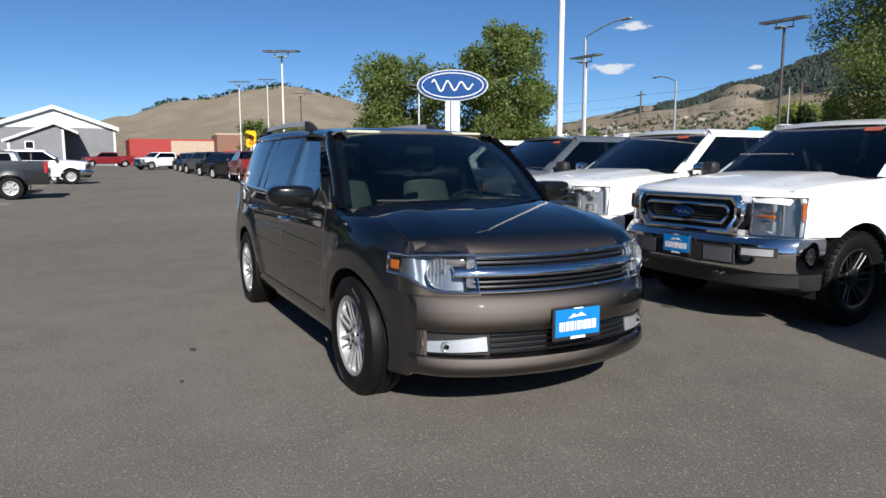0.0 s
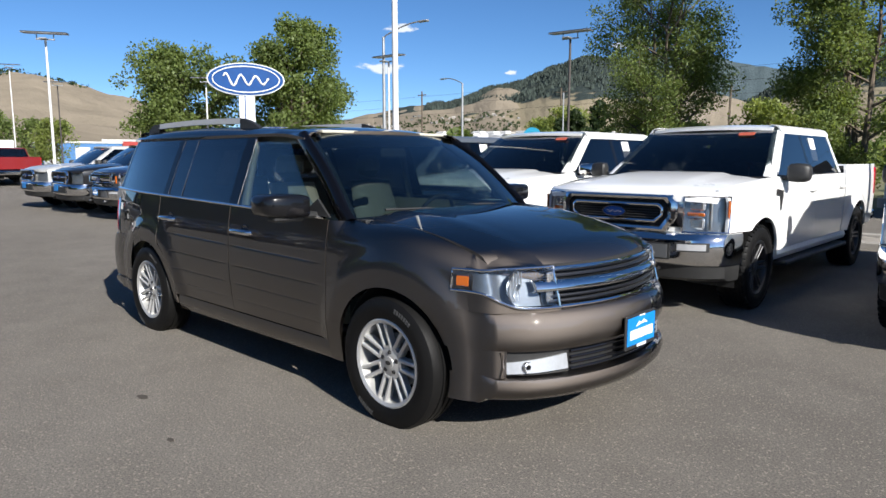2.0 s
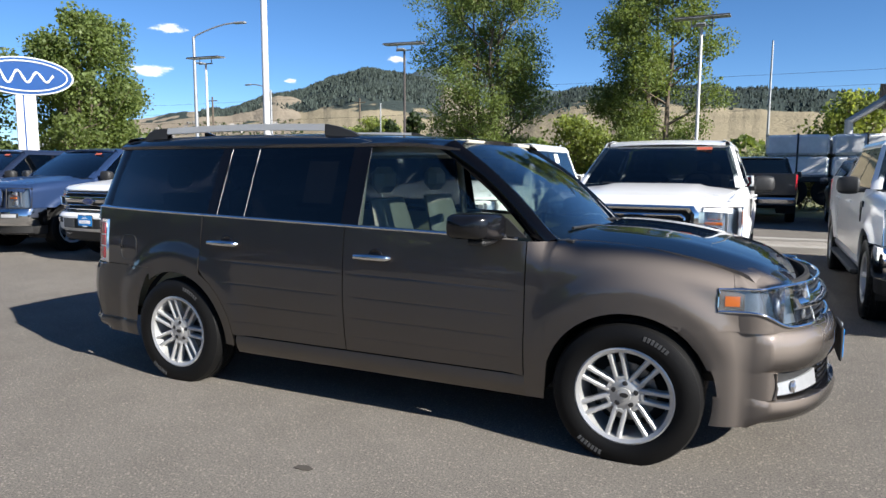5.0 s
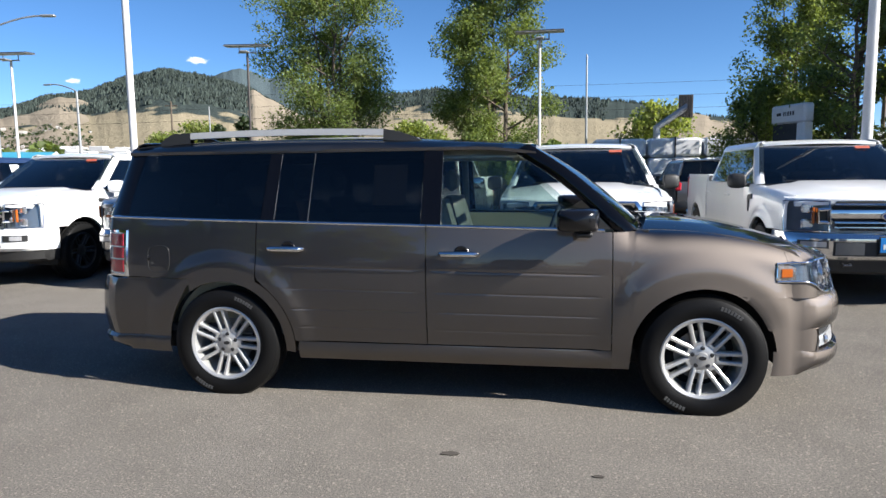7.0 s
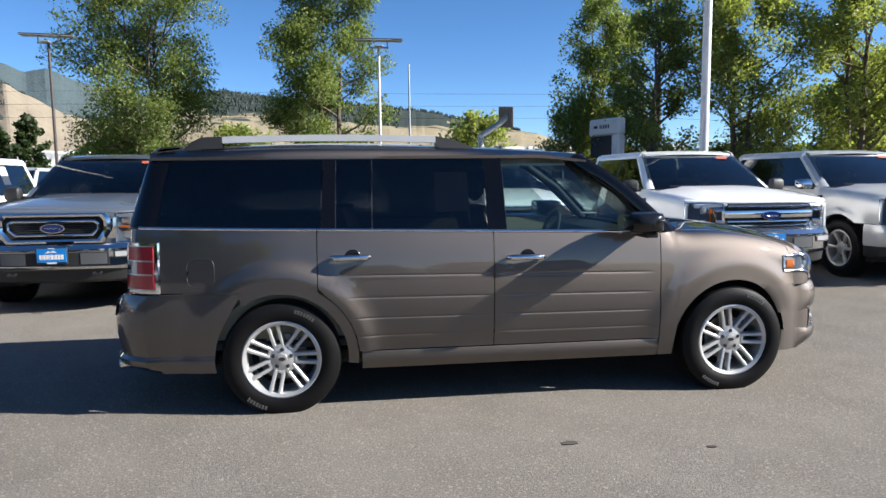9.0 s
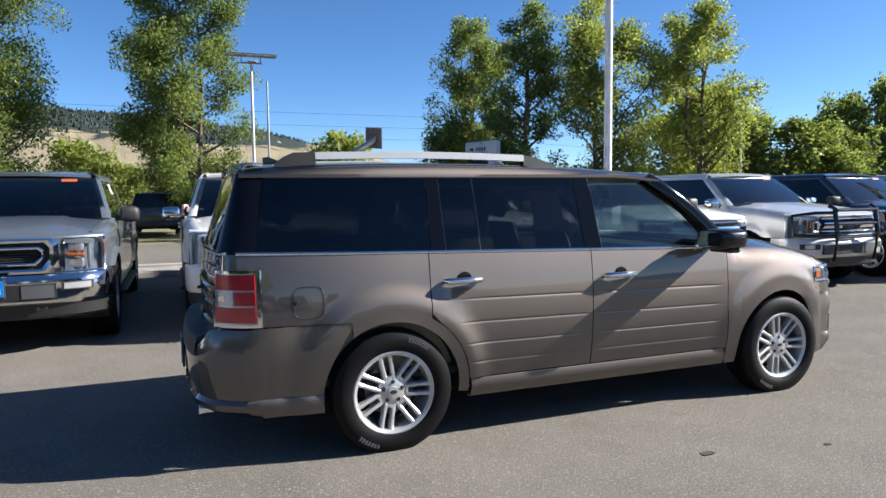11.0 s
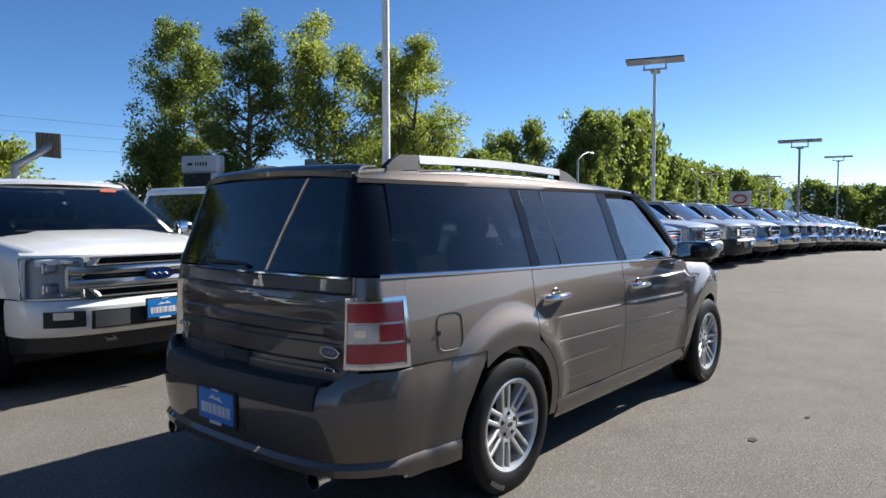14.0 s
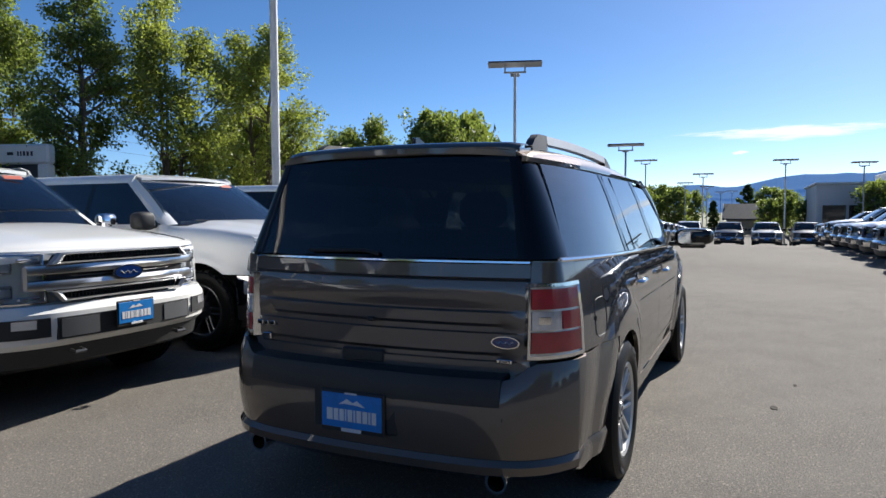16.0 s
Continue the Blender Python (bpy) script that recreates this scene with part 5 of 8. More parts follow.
        for v in lin(0, 1, 7):
            x = cowl - 0.05 - 0.73 * v
            z = bz - 0.02 + (rz - 0.09 - bz + 0.02) * v
            y = gw(max(z, bz))
            rows.append([(x - 0.13 + 0.05 * v, s * (y + 0.006), z), (x - 0.04, s * (y + 0.01), z + 0.01), (x + 0.02, s * (y - 0.045), z + 0.02)])
        P("windscreen_pillar", Geo().sheet(rows, inward(s, 0.04)), paint)
        rows = [[(x, s * (gw(rz - 0.11) + 0.004), rz - 0.115), (x, s * (gw(rz - 0.11) + 0.004), rz - 0.09), (x, s * (gw(rz - 0.11) - 0.03), rz - 0.04), (x, s * (gw(rz - 0.11) - 0.1), rz - 0.015)] for x in lin(tail + 0.28 if suv else -1.1, wx - 0.03, 8)]
        P("cant_rail", Geo().sheet(rows, inward(s, 0.02)), paint)
        # mirror
        mir = new("door_mirror")
        mir.parent = car
        mz = bz + 0.035
        mw = 0.19 if suv else 0.21
        part("mirror_shell", mirror_shape(cowl - 0.2, s * (wmax + 0.02), s * (wmax + 0.02 + mw), mz, 0.075, 0.08 if suv or chrome_mirror else 0.095), mirror or (CHROME if chrome_mirror else (paint if suv else BLACKPLASTIC)), mir)
        if not lite:
            part("mirror_arm", Geo().box(cowl - 0.22, s * (wmax - 0.02), mz - 0.05, 0.08, 0.18, 0.05, 0.015), BLACKPLASTIC, mir)
        if not lite:
            part("mirror_glass", Geo().box(cowl - 0.276, s * (wmax + 0.02 + mw / 2), mz, 0.006, mw - 0.06, 0.115, 0.002), DARKMIRROR, mir)
        # head lamp
        hl = new("head_lamp")
        hl.parent = car
        z0, z1 = (0.74, 0.93) if suv else (0.785, 1.1)
        c_g = 0.95
        y0, y1 = 0.615 if suv or lite or grille not in ("plat", "three") else 0.57, 0.80
        plan = [(fx(y) - 0.012, y) for y in lin(y0, y1, 6)] + [(nose - 0.2, 0.873), (nose - 0.278, w_of(nose - 0.278, 0.98) + 0.001)]
        if suv:
            plan = [(x, y * 0.95) for x, y in plan]
        face = lambda o, a=0.0, b=1.0: [[(x + o - 0.03 * v, s * (y + o * 0.6), z0 + (z1 - z0) * (a + (b - a) * v)) for x, y in plan] for v in (0, 0.5, 1)]
        part("lamp_housing", Geo().sheet(face(-0.045), (-0.01, 0, 0)), LAMPGREY if grille == "plat" else LAMPDARK, hl)
        part("lens", Geo().sheet(face(0.0), (-0.004, 0, 0)), LENS, hl)
        if not lite:
            for zc, hh in ((z0 + 0.24 * (z1 - z0), 0.055), (z0 + 0.76 * (z1 - z0), 0.055)):
                if grille == "plat":
                    part("reflector", Geo().box(fx(0.78) - 0.05, s * 0.775, zc, 0.04, 0.13, hh * 1.7, 0.012), LAMPCHROME, hl)
                    part("projector_lens", Geo().box(fx(0.78) - 0.035, s * 0.775, zc, 0.03, 0.085, hh, 0.01), LAMPGREY, hl)
                    part("light_guide", Geo().box(fx(0.66) - 0.035, s * 0.655, z0 + (0.1 if zc < (z0 + z1) / 2 else 0.9) * (z1 - z0), 0.03, 0.15, 0.025, 0.008), LAMPCHROME, hl)
                else:
                    part("reflector", Geo().box(fx(0.76) - 0.045, s * (0.755 if grille == "three" else 0.71), zc, 0.04, 0.13 if grille == "three" else 0.15, hh * 1.9, 0.02), LAMPCHROME, hl)
            if grille == "three":
                part("amber_marker", Geo().box(fx(0.71) - 0.018, s * 0.715, c_g, 0.03, 0.028, 0.17, 0.008), AMBER, hl)
            elif grille != "plat":
                part("amber_marker", Geo().box(fx(0.74) - 0.036, s * 0.71, (z0 + z1) / 2, 0.03, 0.16, 0.032, 0.008), AMBER, hl)
            if grille not in ("plat", "three"):
                part("lamp_bracket", Geo().box(fx(0.82) - 0.03, s * 0.822, (z0 + z1) / 2, 0.02, 0.03, z1 - z0 - 0.03, 0.008), SATIN, hl)
            if grille == "bars":
                xm, ym = nose - 0.272, w_of(nose - 0.272, 0.98) + 0.002
                part("side_marker", Geo().prism([(0.0, -0.02), (0.028, 0.0), (0.03, 0.13), (0.0, 0.14), (-0.018, 0.11)], (xm, s * ym, 0.93), (1, 0, 0), (0, 0, 1), (0, s * 0.008, 0)), AMBER, hl)
            fl = face(0.003)
            part("lamp_surround", Geo().tube(fl[0] + fl[1][-1:] + fl[2][::-1] + [fl[1][0], fl[0][0]], 0.009, 5), BLACKPLASTIC if grille == "black" else CHROME, hl)
        # tail lamp
        P("tail_lamp", Geo().box(tail + 0.06, s * (w_of(tail + 0.1, 1.05) - 0.078), 1.0 if suv else 1.12, 0.14, 0.16, 0.22 if suv else 0.42, 0.03), REDLENS)
        # bumper cheeks
        zb0, zb1 = (0.34, 0.62) if suv else (0.49, 0.77)
        if not lite:
            P("fog_lamp", Geo().sheet([[(fx(y) + 0.081, s * y * 1.04, z) for y in lin(0.58, 0.83, 7)] for z in ((zb0 + 0.13, zb0 + 0.21) if grille != "plat" else (zb0 + 0.08, zb0 + 0.205))], (-0.03, 0, 0)), BLACKPLASTIC)
            P("fog_lens", Geo().sheet([[(fx(y) + 0.086, s * y * 1.04, z) for y in (lin(0.6, 0.81, 6) if bumper is CHROME else lin(0.66, 0.78, 5))] for z in (zb0 + 0.142, zb0 + 0.198)], (-0.012, 0, 0)), CLEARLENS)
            P("wing_vent", Geo().prism([(0, 0), (0.16, 0.02), (0.17, -0.04), (0.06, -0.05), (0.03, -0.2), (-0.01, -0.06)], (door_f + 0.04, s * (w_of(door_f + 0.1, 1.1) - 0.002), 1.12), (1, 0, 0), (0, 0, 1), (0, s * 0.018, 0)), BLACKPLASTIC)
    # hood
    rows = []
    for v in lin(0, 1, 10 if lite else 18):
        row = []
        for y in lin(-1, 1, 13 if lite else 23):
            yy = y * (wmax - 0.13)
            x0 = cowl + 0.05 * (1 - y * y)
            x = x0 + (fx(yy * 0.93) - 0.05 - x0) * v
            dome = 0.022 * smooth01((0.66 - abs(y)) / 0.1) * (1 - 0.75 * v)
            row.append((x, yy, hood_z(x, y) + dome - 0.02 - (0.05 * ((v - 0.9) / 0.1) ** 2 if v > 0.9 else 0)))
        rows.append(row)
    P("hood", Geo().sheet(rows, (0, 0, -0.04)), paint)
    # nose panel below the hood, grille and bumper
    half = [(fx(y) - 0.012, y) for y in lin(0.0, 0.80, 9)] + [(nose - 0.2, 0.873), (nose - 0.265, w_of(nose - 0.265, 0.9))]
    if suv:
        half = [(x, y * 0.95) for x, y in half]
    full = [(x, -y) for x, y in half[:0:-1]] + half
    P("nose_panel", Geo().sheet([[(x - 0.085 - d, y * 0.99, z) for x, y in full] for z, d in ((zb1 - 0.05, 0.0), (0.95, 0.0), (z1 + 0.03, 0.02))], (-0.02, 0, 0)), paint)
    P("grille_apron", Geo().sheet([[(x - d, y, z) for x, y in full] for z, d in ((zb1 - 0.06, 0.0), (z0 - 0.03, 0.0), (z0 - 0.008, 0.02), (z0 - 0.006, 0.07))], (-0.015, 0, 0)), paint)
    P("hood_lip", Geo().sheet([[(x - d, y * 0.995, z) for x, y in full] for z, d in ((z1 + 0.006, 0.06), (z1 + 0.008, 0.03), (z1 + 0.025, 0.035), (z1 + 0.045, 0.07))], (-0.015, 0, 0)), paint)
    g0, g1, gh = (0.66, 0.9, 0.46) if suv else (0.80, 1.10, 0.56)
    fr = FRAMESATIN if grille == "plat" else CHROME if grille in ("bars", "slatted") else BLACKPLASTIC if grille == "three" else paint
    shape = [(-gh, g0 + 0.12), (-gh * 0.85, g0), (gh * 0.85, g0), (gh, g0 + 0.12), (gh, g1 - 0.06), (gh * 0.92, g1), (-gh * 0.92, g1), (-gh, g1 - 0.06)]
    P("grille_backing", Geo().prism(shape, (fx(0.3) - 0.05, 0, 0), (0, 1, 0), (0, 0, 1), (0.03, 0, 0)), BLACKINSIDE)
    c0 = (g0 + g1) / 2
    def inset(k, dz):
        return [(y * k, c0 + (z - c0) * (1 - dz)) for y, z in shape]
    if grille == "plat" and not lite:
        for sg_, za, zb in ((1, c0 + 0.088, g1 + 0.012), (-1, c0 - 0.088, g0 - 0.012)):
            outer = [(-gh - 0.02, za), (gh + 0.02, za), (gh - 0.05, zb), (-gh + 0.05, zb)]
            inner = [(-gh + 0.05, za + sg_ * 0.014), (gh - 0.05, za + sg_ * 0.014), (gh - 0.085, zb - sg_ * 0.014), (-gh + 0.085, zb - sg_ * 0.014)]
            P("grille_frame", Geo().ring(outer, inner, (fx(0.35) - 0.01, 0, 0), (0, 1, 0), (0, 0, 1), (0.045, 0, 0), 0.2), FRAMESATIN)
            net = Geo()
            for y in lin(-gh + 0.07, gh - 0.07, 38):
                net.box(fx(y) - 0.004, y, (za + zb) / 2, 0.008, 0.006, abs(zb - za) - 0.03, 0.001)
            P("grille_net", net, DARKALLOY)
    elif grille != "three" or lite:
        P("grille_frame", Geo().ring(inset(1.045, -0.1), inset(0.92, 0.17) if grille == "bars" else inset(0.965, 0.1), (fx(0.35) - 0.02, 0, 0), (0, 1, 0), (0, 0, 1), (0.04, 0, 0), 0.35), fr)
    if grille == "bars" and not lite:
        P("inner_frame", Geo().ring(inset(0.84, 0.42), inset(0.80, 0.58), (fx(0.3) - 0.0, 0, 0), (0, 1, 0), (0, 0, 1), (0.022, 0, 0), 0.3), CHROME)
    gx = lambda y: fx(y) + 0.005
    if grille == "bars":
        bars = [] if not lite else [(c0, 0.02, CHROME)]
    elif grille == "plat":
        bars = [(c0 + 0.052, 0.034, SATIN), (c0 - 0.052, 0.034, SATIN)]
    elif grille == "three":
        bars = [(g0 + 0.03, 0.011, CHROME), (c0 - 0.065, 0.012, CHROME), (c0 + 0.02, 0.05, CHROME), (g1 - 0.03, 0.011, CHROME)]
    elif grille == "slatted":
        bars = [(g0 + 0.05 + 0.062 * i, 0.02, CHROME) for i in range(5)]
    else:
        bars = [((g0 + g1) / 2, 0.03, BLACKPLASTIC), (g0 + 0.09, 0.016, BLACKPLASTIC), (g1 - 0.09, 0.016, BLACKPLASTIC)]
    for z, r, m in bars:
        bw = 0.695 if grille == "plat" and not lite else 0.575 if grille == "three" and r > 0.03 and not lite else gh - 0.02
        P("grille_bar", Geo().sheet([[(gx(y) + o, y, z + h * r) for y in lin(-bw, bw, 11)] for h, o in ((-1.0, -0.03), (-0.85, 0.012), (0, 0.022), (0.85, 0.012), (1.0, -0.03))], (-0.03, 0, 0)), m)
    if not lite:
        for i in range(11):
            z = g0 + 0.03 + (g1 - g0 - 0.06) * i / 10
            P("grille_mesh", Geo().tube([(gx(y) - 0.018, y, z) for y in lin(-gh + 0.03, gh - 0.03, 7)], 0.006, 5), DARKALLOY if grille == "plat" else BLACKPLASTIC)
        if grille in ("bars", "plat", "three"):
            for s in (-1, 1):
                if grille == "plat":
                    P("grille_end", Geo().box(fx(0.69) + 0.0, s * 0.69, c0, 0.05, 0.035, 0.176, 0.016), SATIN)
                elif grille == "three":
                    box_ = [(0.56, c0 - 0.085), (0.69, c0 - 0.08), (0.7, c0 + 0.08), (0.57, c0 + 0.085)]
                    hole = [(0.605, c0 - 0.05), (0.672, c0 - 0.048), (0.676, c0 + 0.05), (0.61, c0 + 0.052)]
                    P("grille_end", Geo().ring([(s * y, z) for y, z in box_], [(s * y, z) for y, z in hole], (fx(0.64) - 0.015, 0, 0), (0, 1, 0), (0, 0, 1), (0.05, 0, 0), 0.25), CHROME)
                    P("grille_end_insert", Geo().box(fx(0.64) - 0.01, s * 0.64, c0, 0.02, 0.09, 0.12, 0.004), BLACKPLASTIC)
                else:
                    P("grille_arm", Geo().sheet([[(fx(y) + d, s * y, c0 + z) for y in lin(gh * 0.95, 0.632, 4)] for z, d in ((-0.13, -0.02), (-0.12, 0.014), (-0.015, 0.014), (-0.01, -0.004), (0.0, -0.004), (0.005, 0.014), (0.105, 0.01), (0.115, -0.02))], (-0.02, 0, 0)), fr)
    if lite:
        P("badge", Geo().prism(ell(0.12, 0.05, 20), (fx(0) + 0.03, 0, (g0 + g1) / 2), (0, 1, 0), (0, 0, 1), (0.012, 0, 0)), BADGEBLUE)
    elif grille != "slatted":
        oval_badge(car, fx(0) + 0.03, 0, (g0 + g1) / 2 + 0.0, 0.125, 0.053, 1)
    else:
        P("red_badge", Geo().box(fx(0) + 0.03, 0, (g0 + g1) / 2, 0.02, 0.36, 0.075, 0.01), SIGNRED)
    nb = 13 if lite else 23
    back = [(nose - 0.385, 0.982), (nose - 0.475, 0.992)] if not suv else [(nose - 0.36, 0.93), (nose - 0.44, 0.94)]
    ring_of = lambda o: [(x, -y - o * 0.15) for x, y in back[::-1]] + [(fx(y) + o, y * (1.04 if not suv else 0.98)) for y in [0.92 * math.sin(k * math.pi / 2) for k in lin(-1, 1, nb)]] + [(x, y + o * 0.15) for x, y in back]
    P("front_bumper", Geo().sheet([[(x, y, z) for x, y in ring_of(o)] for z, o in ((zb0, 0.01), (zb0 + 0.04, 0.06), (zb0 + 0.15, 0.075), (zb1 - 0.05, 0.07), (zb1, 0.02), (zb1 + 0.004, -0.04))], (-0.025, 0, 0)), bumper)
    P("bumper_inset", Geo().sheet([[(fx(y) + 0.084, y, z) for y in lin(-0.56, 0.56, 9)] for z in (zb0 + 0.055, zb0 + 0.2)], (-0.03, 0, 0)), BLACKPLASTIC)
    if not lite and not suv:
        for s in (-1, 1):
            P("bumper_pad", Geo().sheet([[(fx(y) + 0.09, s * y, z) for y in lin(0.28, 0.54, 6)] for z in (zb0 + 0.067, zb0 + 0.188)], (-0.02, 0, 0)), PADGREY)
    P("valance", Geo().sheet([[(x - 0.02, y * 0.98, z) for x, y in ring_of(o)] for z, o in ((zb0 - 0.15, -0.06), (zb0 - 0.12, 0.0), (zb0 + 0.02, 0.03))], (-0.02, 0, 0)), BLACKPLASTIC)
    if not suv and not lite:
        P("window_notice", Geo().box(-0.3, wmax - 0.175, bz + 0.27, 0.2, 0.004, 0.3, 0.001, Matrix.Rotation(0.29, 3, "X")), PAPER)
        for s in (-1, 1):
            P("tow_hook", Geo().tube([(fx(0.4) + 0.05, s * 0.40, zb0 - 0.03), (fx(0.4) + 0.1, s * 0.40, zb0 - 0.04), (fx(0.4) + 0.1, s * 0.47, zb0 - 0.04), (fx(0.4) + 0.05, s * 0.47, zb0 - 0.03)], 0.014, 6), DARKALLOY)
    if plate and lite:
        P("dealer_plate", Geo().box(fx(0) + 0.1, 0, zb0 + 0.17, 0.012, 0.3, 0.15, 0.004), PLATEBLUE)
    elif plate:
        dealer_plate(car, fx(0) + 0.10, 0.0, zb0 + 0.17, 1)
    if bullbar:
        for s in (-1, 1):
            P("guard_upright", Geo().tube([(nose + 0.12, s * 0.42, 0.45), (nose + 0.16, s * 0.42, 0.85), (nose + 0.1, s * 0.42, 1.22), (nose + 0.02, s * 0.44, 1.26)], 0.035, 8), BLACKGLOSS)
            P("guard_wing", Geo().tube([(nose + 0.13, s * 0.42, 0.82), (nose + 0.02, s * 0.75, 0.82), (nose - 0.12, s * 0.98, 0.84), (nose - 0.13, s * 1.0, 1.12), (nose + 0.02, s * 0.72, 1.16), (nose + 0.12, s * 0.42, 1.16)], 0.025, 8), BLACKGLOSS)
        for z in (0.8, 1.0, 1.2):
            P("guard_bar", Geo().tube([(nose + 0.14, y, z) for y in (-0.42, 0, 0.42)], 0.025, 8), BLACKGLOSS)
    # windscreen, roof, cabin
    rows = []
    for v in lin(0, 1, 7):
        hw = gw(bz) - 0.03 + (gw(rz - 0.1) - gw(bz) - 0.01) * v
        rows.append([(cowl + 0.03 - 0.73 * v - 0.09 * y * y * (1 - 0.3 * v), y * hw, bz - 0.01 + (rz - 0.06 - bz + 0.01) * v + 0.03 * math.sin(v * math.pi)) for y in lin(-1, 1, 11)])
    P("windscreen", Geo().sheet(rows, (-0.006, 0, 0)), GLASS_TRUCK)
    P("cowl", Geo().sheet([[(cowl + d - 0.05 * (y / 0.85) ** 2, y, bz - 0.015 + e) for y in lin(-0.88, 0.88, 9)] for d, e in ((-0.12, 0.0), (0.03, 0.0), (0.08, 0.008))], (0, 0, -0.02)), BLACKPLASTIC)
    if not lite:
        for y0, y1 in ((-0.62, -0.02), (0.0, 0.6)):
            P("wiper", Geo().tube([(cowl + 0.06, y1, bz + 0.0), (cowl + 0.03, (y0 + y1) / 2, bz + 0.03), (cowl - 0.01, y0, bz + 0.035)], 0.009, 5), BLACKPLASTIC)
    if sticker:
        P("windscreen_sticker", Geo().box(cowl - 0.585, 0.46, rz - 0.118, 0.05, 0.17, 0.004, 0.001, Matrix.Rotation(0.72, 3, "Y")), STICKER)
    re = tail + 0.25 if suv else -1.1
    rows = []
    for x in lin(re, cowl - 0.72, 12):
        hw = gw(rz - 0.11) - 0.085
        k = smooth01((x - cowl + 1.0) / 0.3)
        rows.append([(x + 0.05 * (1 - y * y) * k, y * hw, rz - 0.02 + 0.02 * (1 - y * y) - 0.035 * k * k - 0.02 * smooth01((re + 0.2 - x) / 0.2)) for y in lin(-1, 1, 11)])
    P("roof", Geo().sheet(rows, (0, 0, -0.03)), paint)
    if suv:
        P("tailgate", Geo().sheet([[(tail + o + 0.05 * (y / 0.85) ** 2, y, z) for y in lin(-0.85, 0.85, 9)] for z, o in ((0.55, 0.0), (0.8, -0.03), (1.0, 0.0), (bz, 0.05))], (0.03, 0, 0)), paint)
        P("gate_window", Geo().sheet([[(tail + 0.06 + 0.2 * v + 0.04 * y * y, y * (0.78 - 0.1 * v), bz + (rz - 0.08 - bz) * v) for y in lin(-1, 1, 7)] for v in lin(0, 1, 4)], (0.006, 0, 0)), GLASS_TINT)
        P("rear_bumper", Geo().sheet([[(tail - 0.06 + o + 0.1 * (y / 0.9) ** 4, y, z) for y in lin(-0.92, 0.92, 13)] for z, o in ((0.36, 0.06), (0.42, 0.0), (0.55, 0.0), (0.62, 0.05))], (0.03, 0, 0)), BLACKPLASTIC)
        if rack:
            for s in (-1, 1):
                P("roof_rail", Geo().tube([(-1.7, s * 0.6, rz + 0.0), (-1.6, s * 0.6, rz + 0.05), (0.0, s * 0.6, rz + 0.05), (0.12, s * 0.6, rz + 0.0)], 0.02, 6), SATIN)
    else:
        P("rear_window", Geo().sheet([[(-1.17 + 0.06 * v, y * (0.82 - 0.12 * v), bz + 0.05 + (rz - 0.14 - bz) * v) for y in lin(-1, 1, 5)] for v in (0, 1)], (0.006, 0, 0)), GLASS_TINT)
        P("cab_back", Geo().box(-1.16, 0, 0.92, 0.05, 1.8, 0.75, 0.01), paint)
        P("tailgate", Geo().box(tail + 0.02, 0, 1.06, 0.07, 1.86, 0.58, 0.02), paint)
        P("bed_floor", Geo().box(-2.1, 0, 0.78, 1.7, 1.7, 0.05, 0.01), BLACKPLASTIC)
        P("rear_bumper", Geo().box(tail - 0.08, 0, 0.62, 0.18, 1.9, 0.2, 0.05), bumper)
    P("underbody", Geo().box((hf + hr) / 2, 0, sill - 0.06, hf - hr + 0.4, 1.3, 0.16, 0.04), BLACKINSIDE)
    P("engine_bay", Geo().box((hf + cowl) / 2 + 0.15, 0, hd - 0.35, 1.0, 1.3, 0.5, 0.05), BLACKINSIDE)
    P("dashboard", Geo().box(cowl - 0.35, 0, bz - 0.15, 0.55, 1.6, 0.28, 0.08), DARKTRIM)
    if not lite:
        P("cabin_floor", Geo().box(-0.2, 0, sill + 0.02, 2.2, 1.7, 0.06, 0.01), DARKTRIM)
    if not lite:
        P("headliner", Geo().box(-0.35, 0, rz - 0.07, 1.5, 1.1, 0.02, 0.005), HEADLINER)
    if not lite:
        P("steering_wheel", Geo().tube([(cowl - 0.72 + 0.06 * math.sin(a), 0.4 + 0.18 * math.cos(a), bz - 0.0 + 0.16 * math.sin(a)) for a in lin(0, 2 * math.pi, 20)], 0.016, 6), DARKTRIM)
        P("cabin_mirror", Geo().box(cowl - 0.62, 0, rz - 0.2, 0.03, 0.24, 0.07, 0.02), DARKTRIM)
    for x in ((0.05, -0.85) if not lite else ()):
        for y in (-0.42, 0.42):
            st = new("seat")
            st.parent = car
            part("backrest", Geo().box(x - 0.2, y, bz - 0.2, 0.16, 0.5, 0.66, 0.06), GREYSEAT, st)
            part("headrest", Geo().box(x - 0.26, y, bz + 0.22, 0.1, 0.25, 0.17, 0.045), GREYSEAT, st)
            part("cushion", Geo().box(x + 0.05, y, sill + 0.28, 0.5, 0.5, 0.15, 0.05), GREYSEAT, st)
    return car


def paint(name, col, metal=0.0, rough=0.3):
    return mat(name, col, rough, metal, col2=tuple(c * 0.95 for c in col), scale=2, fine=500, coat=0.7)


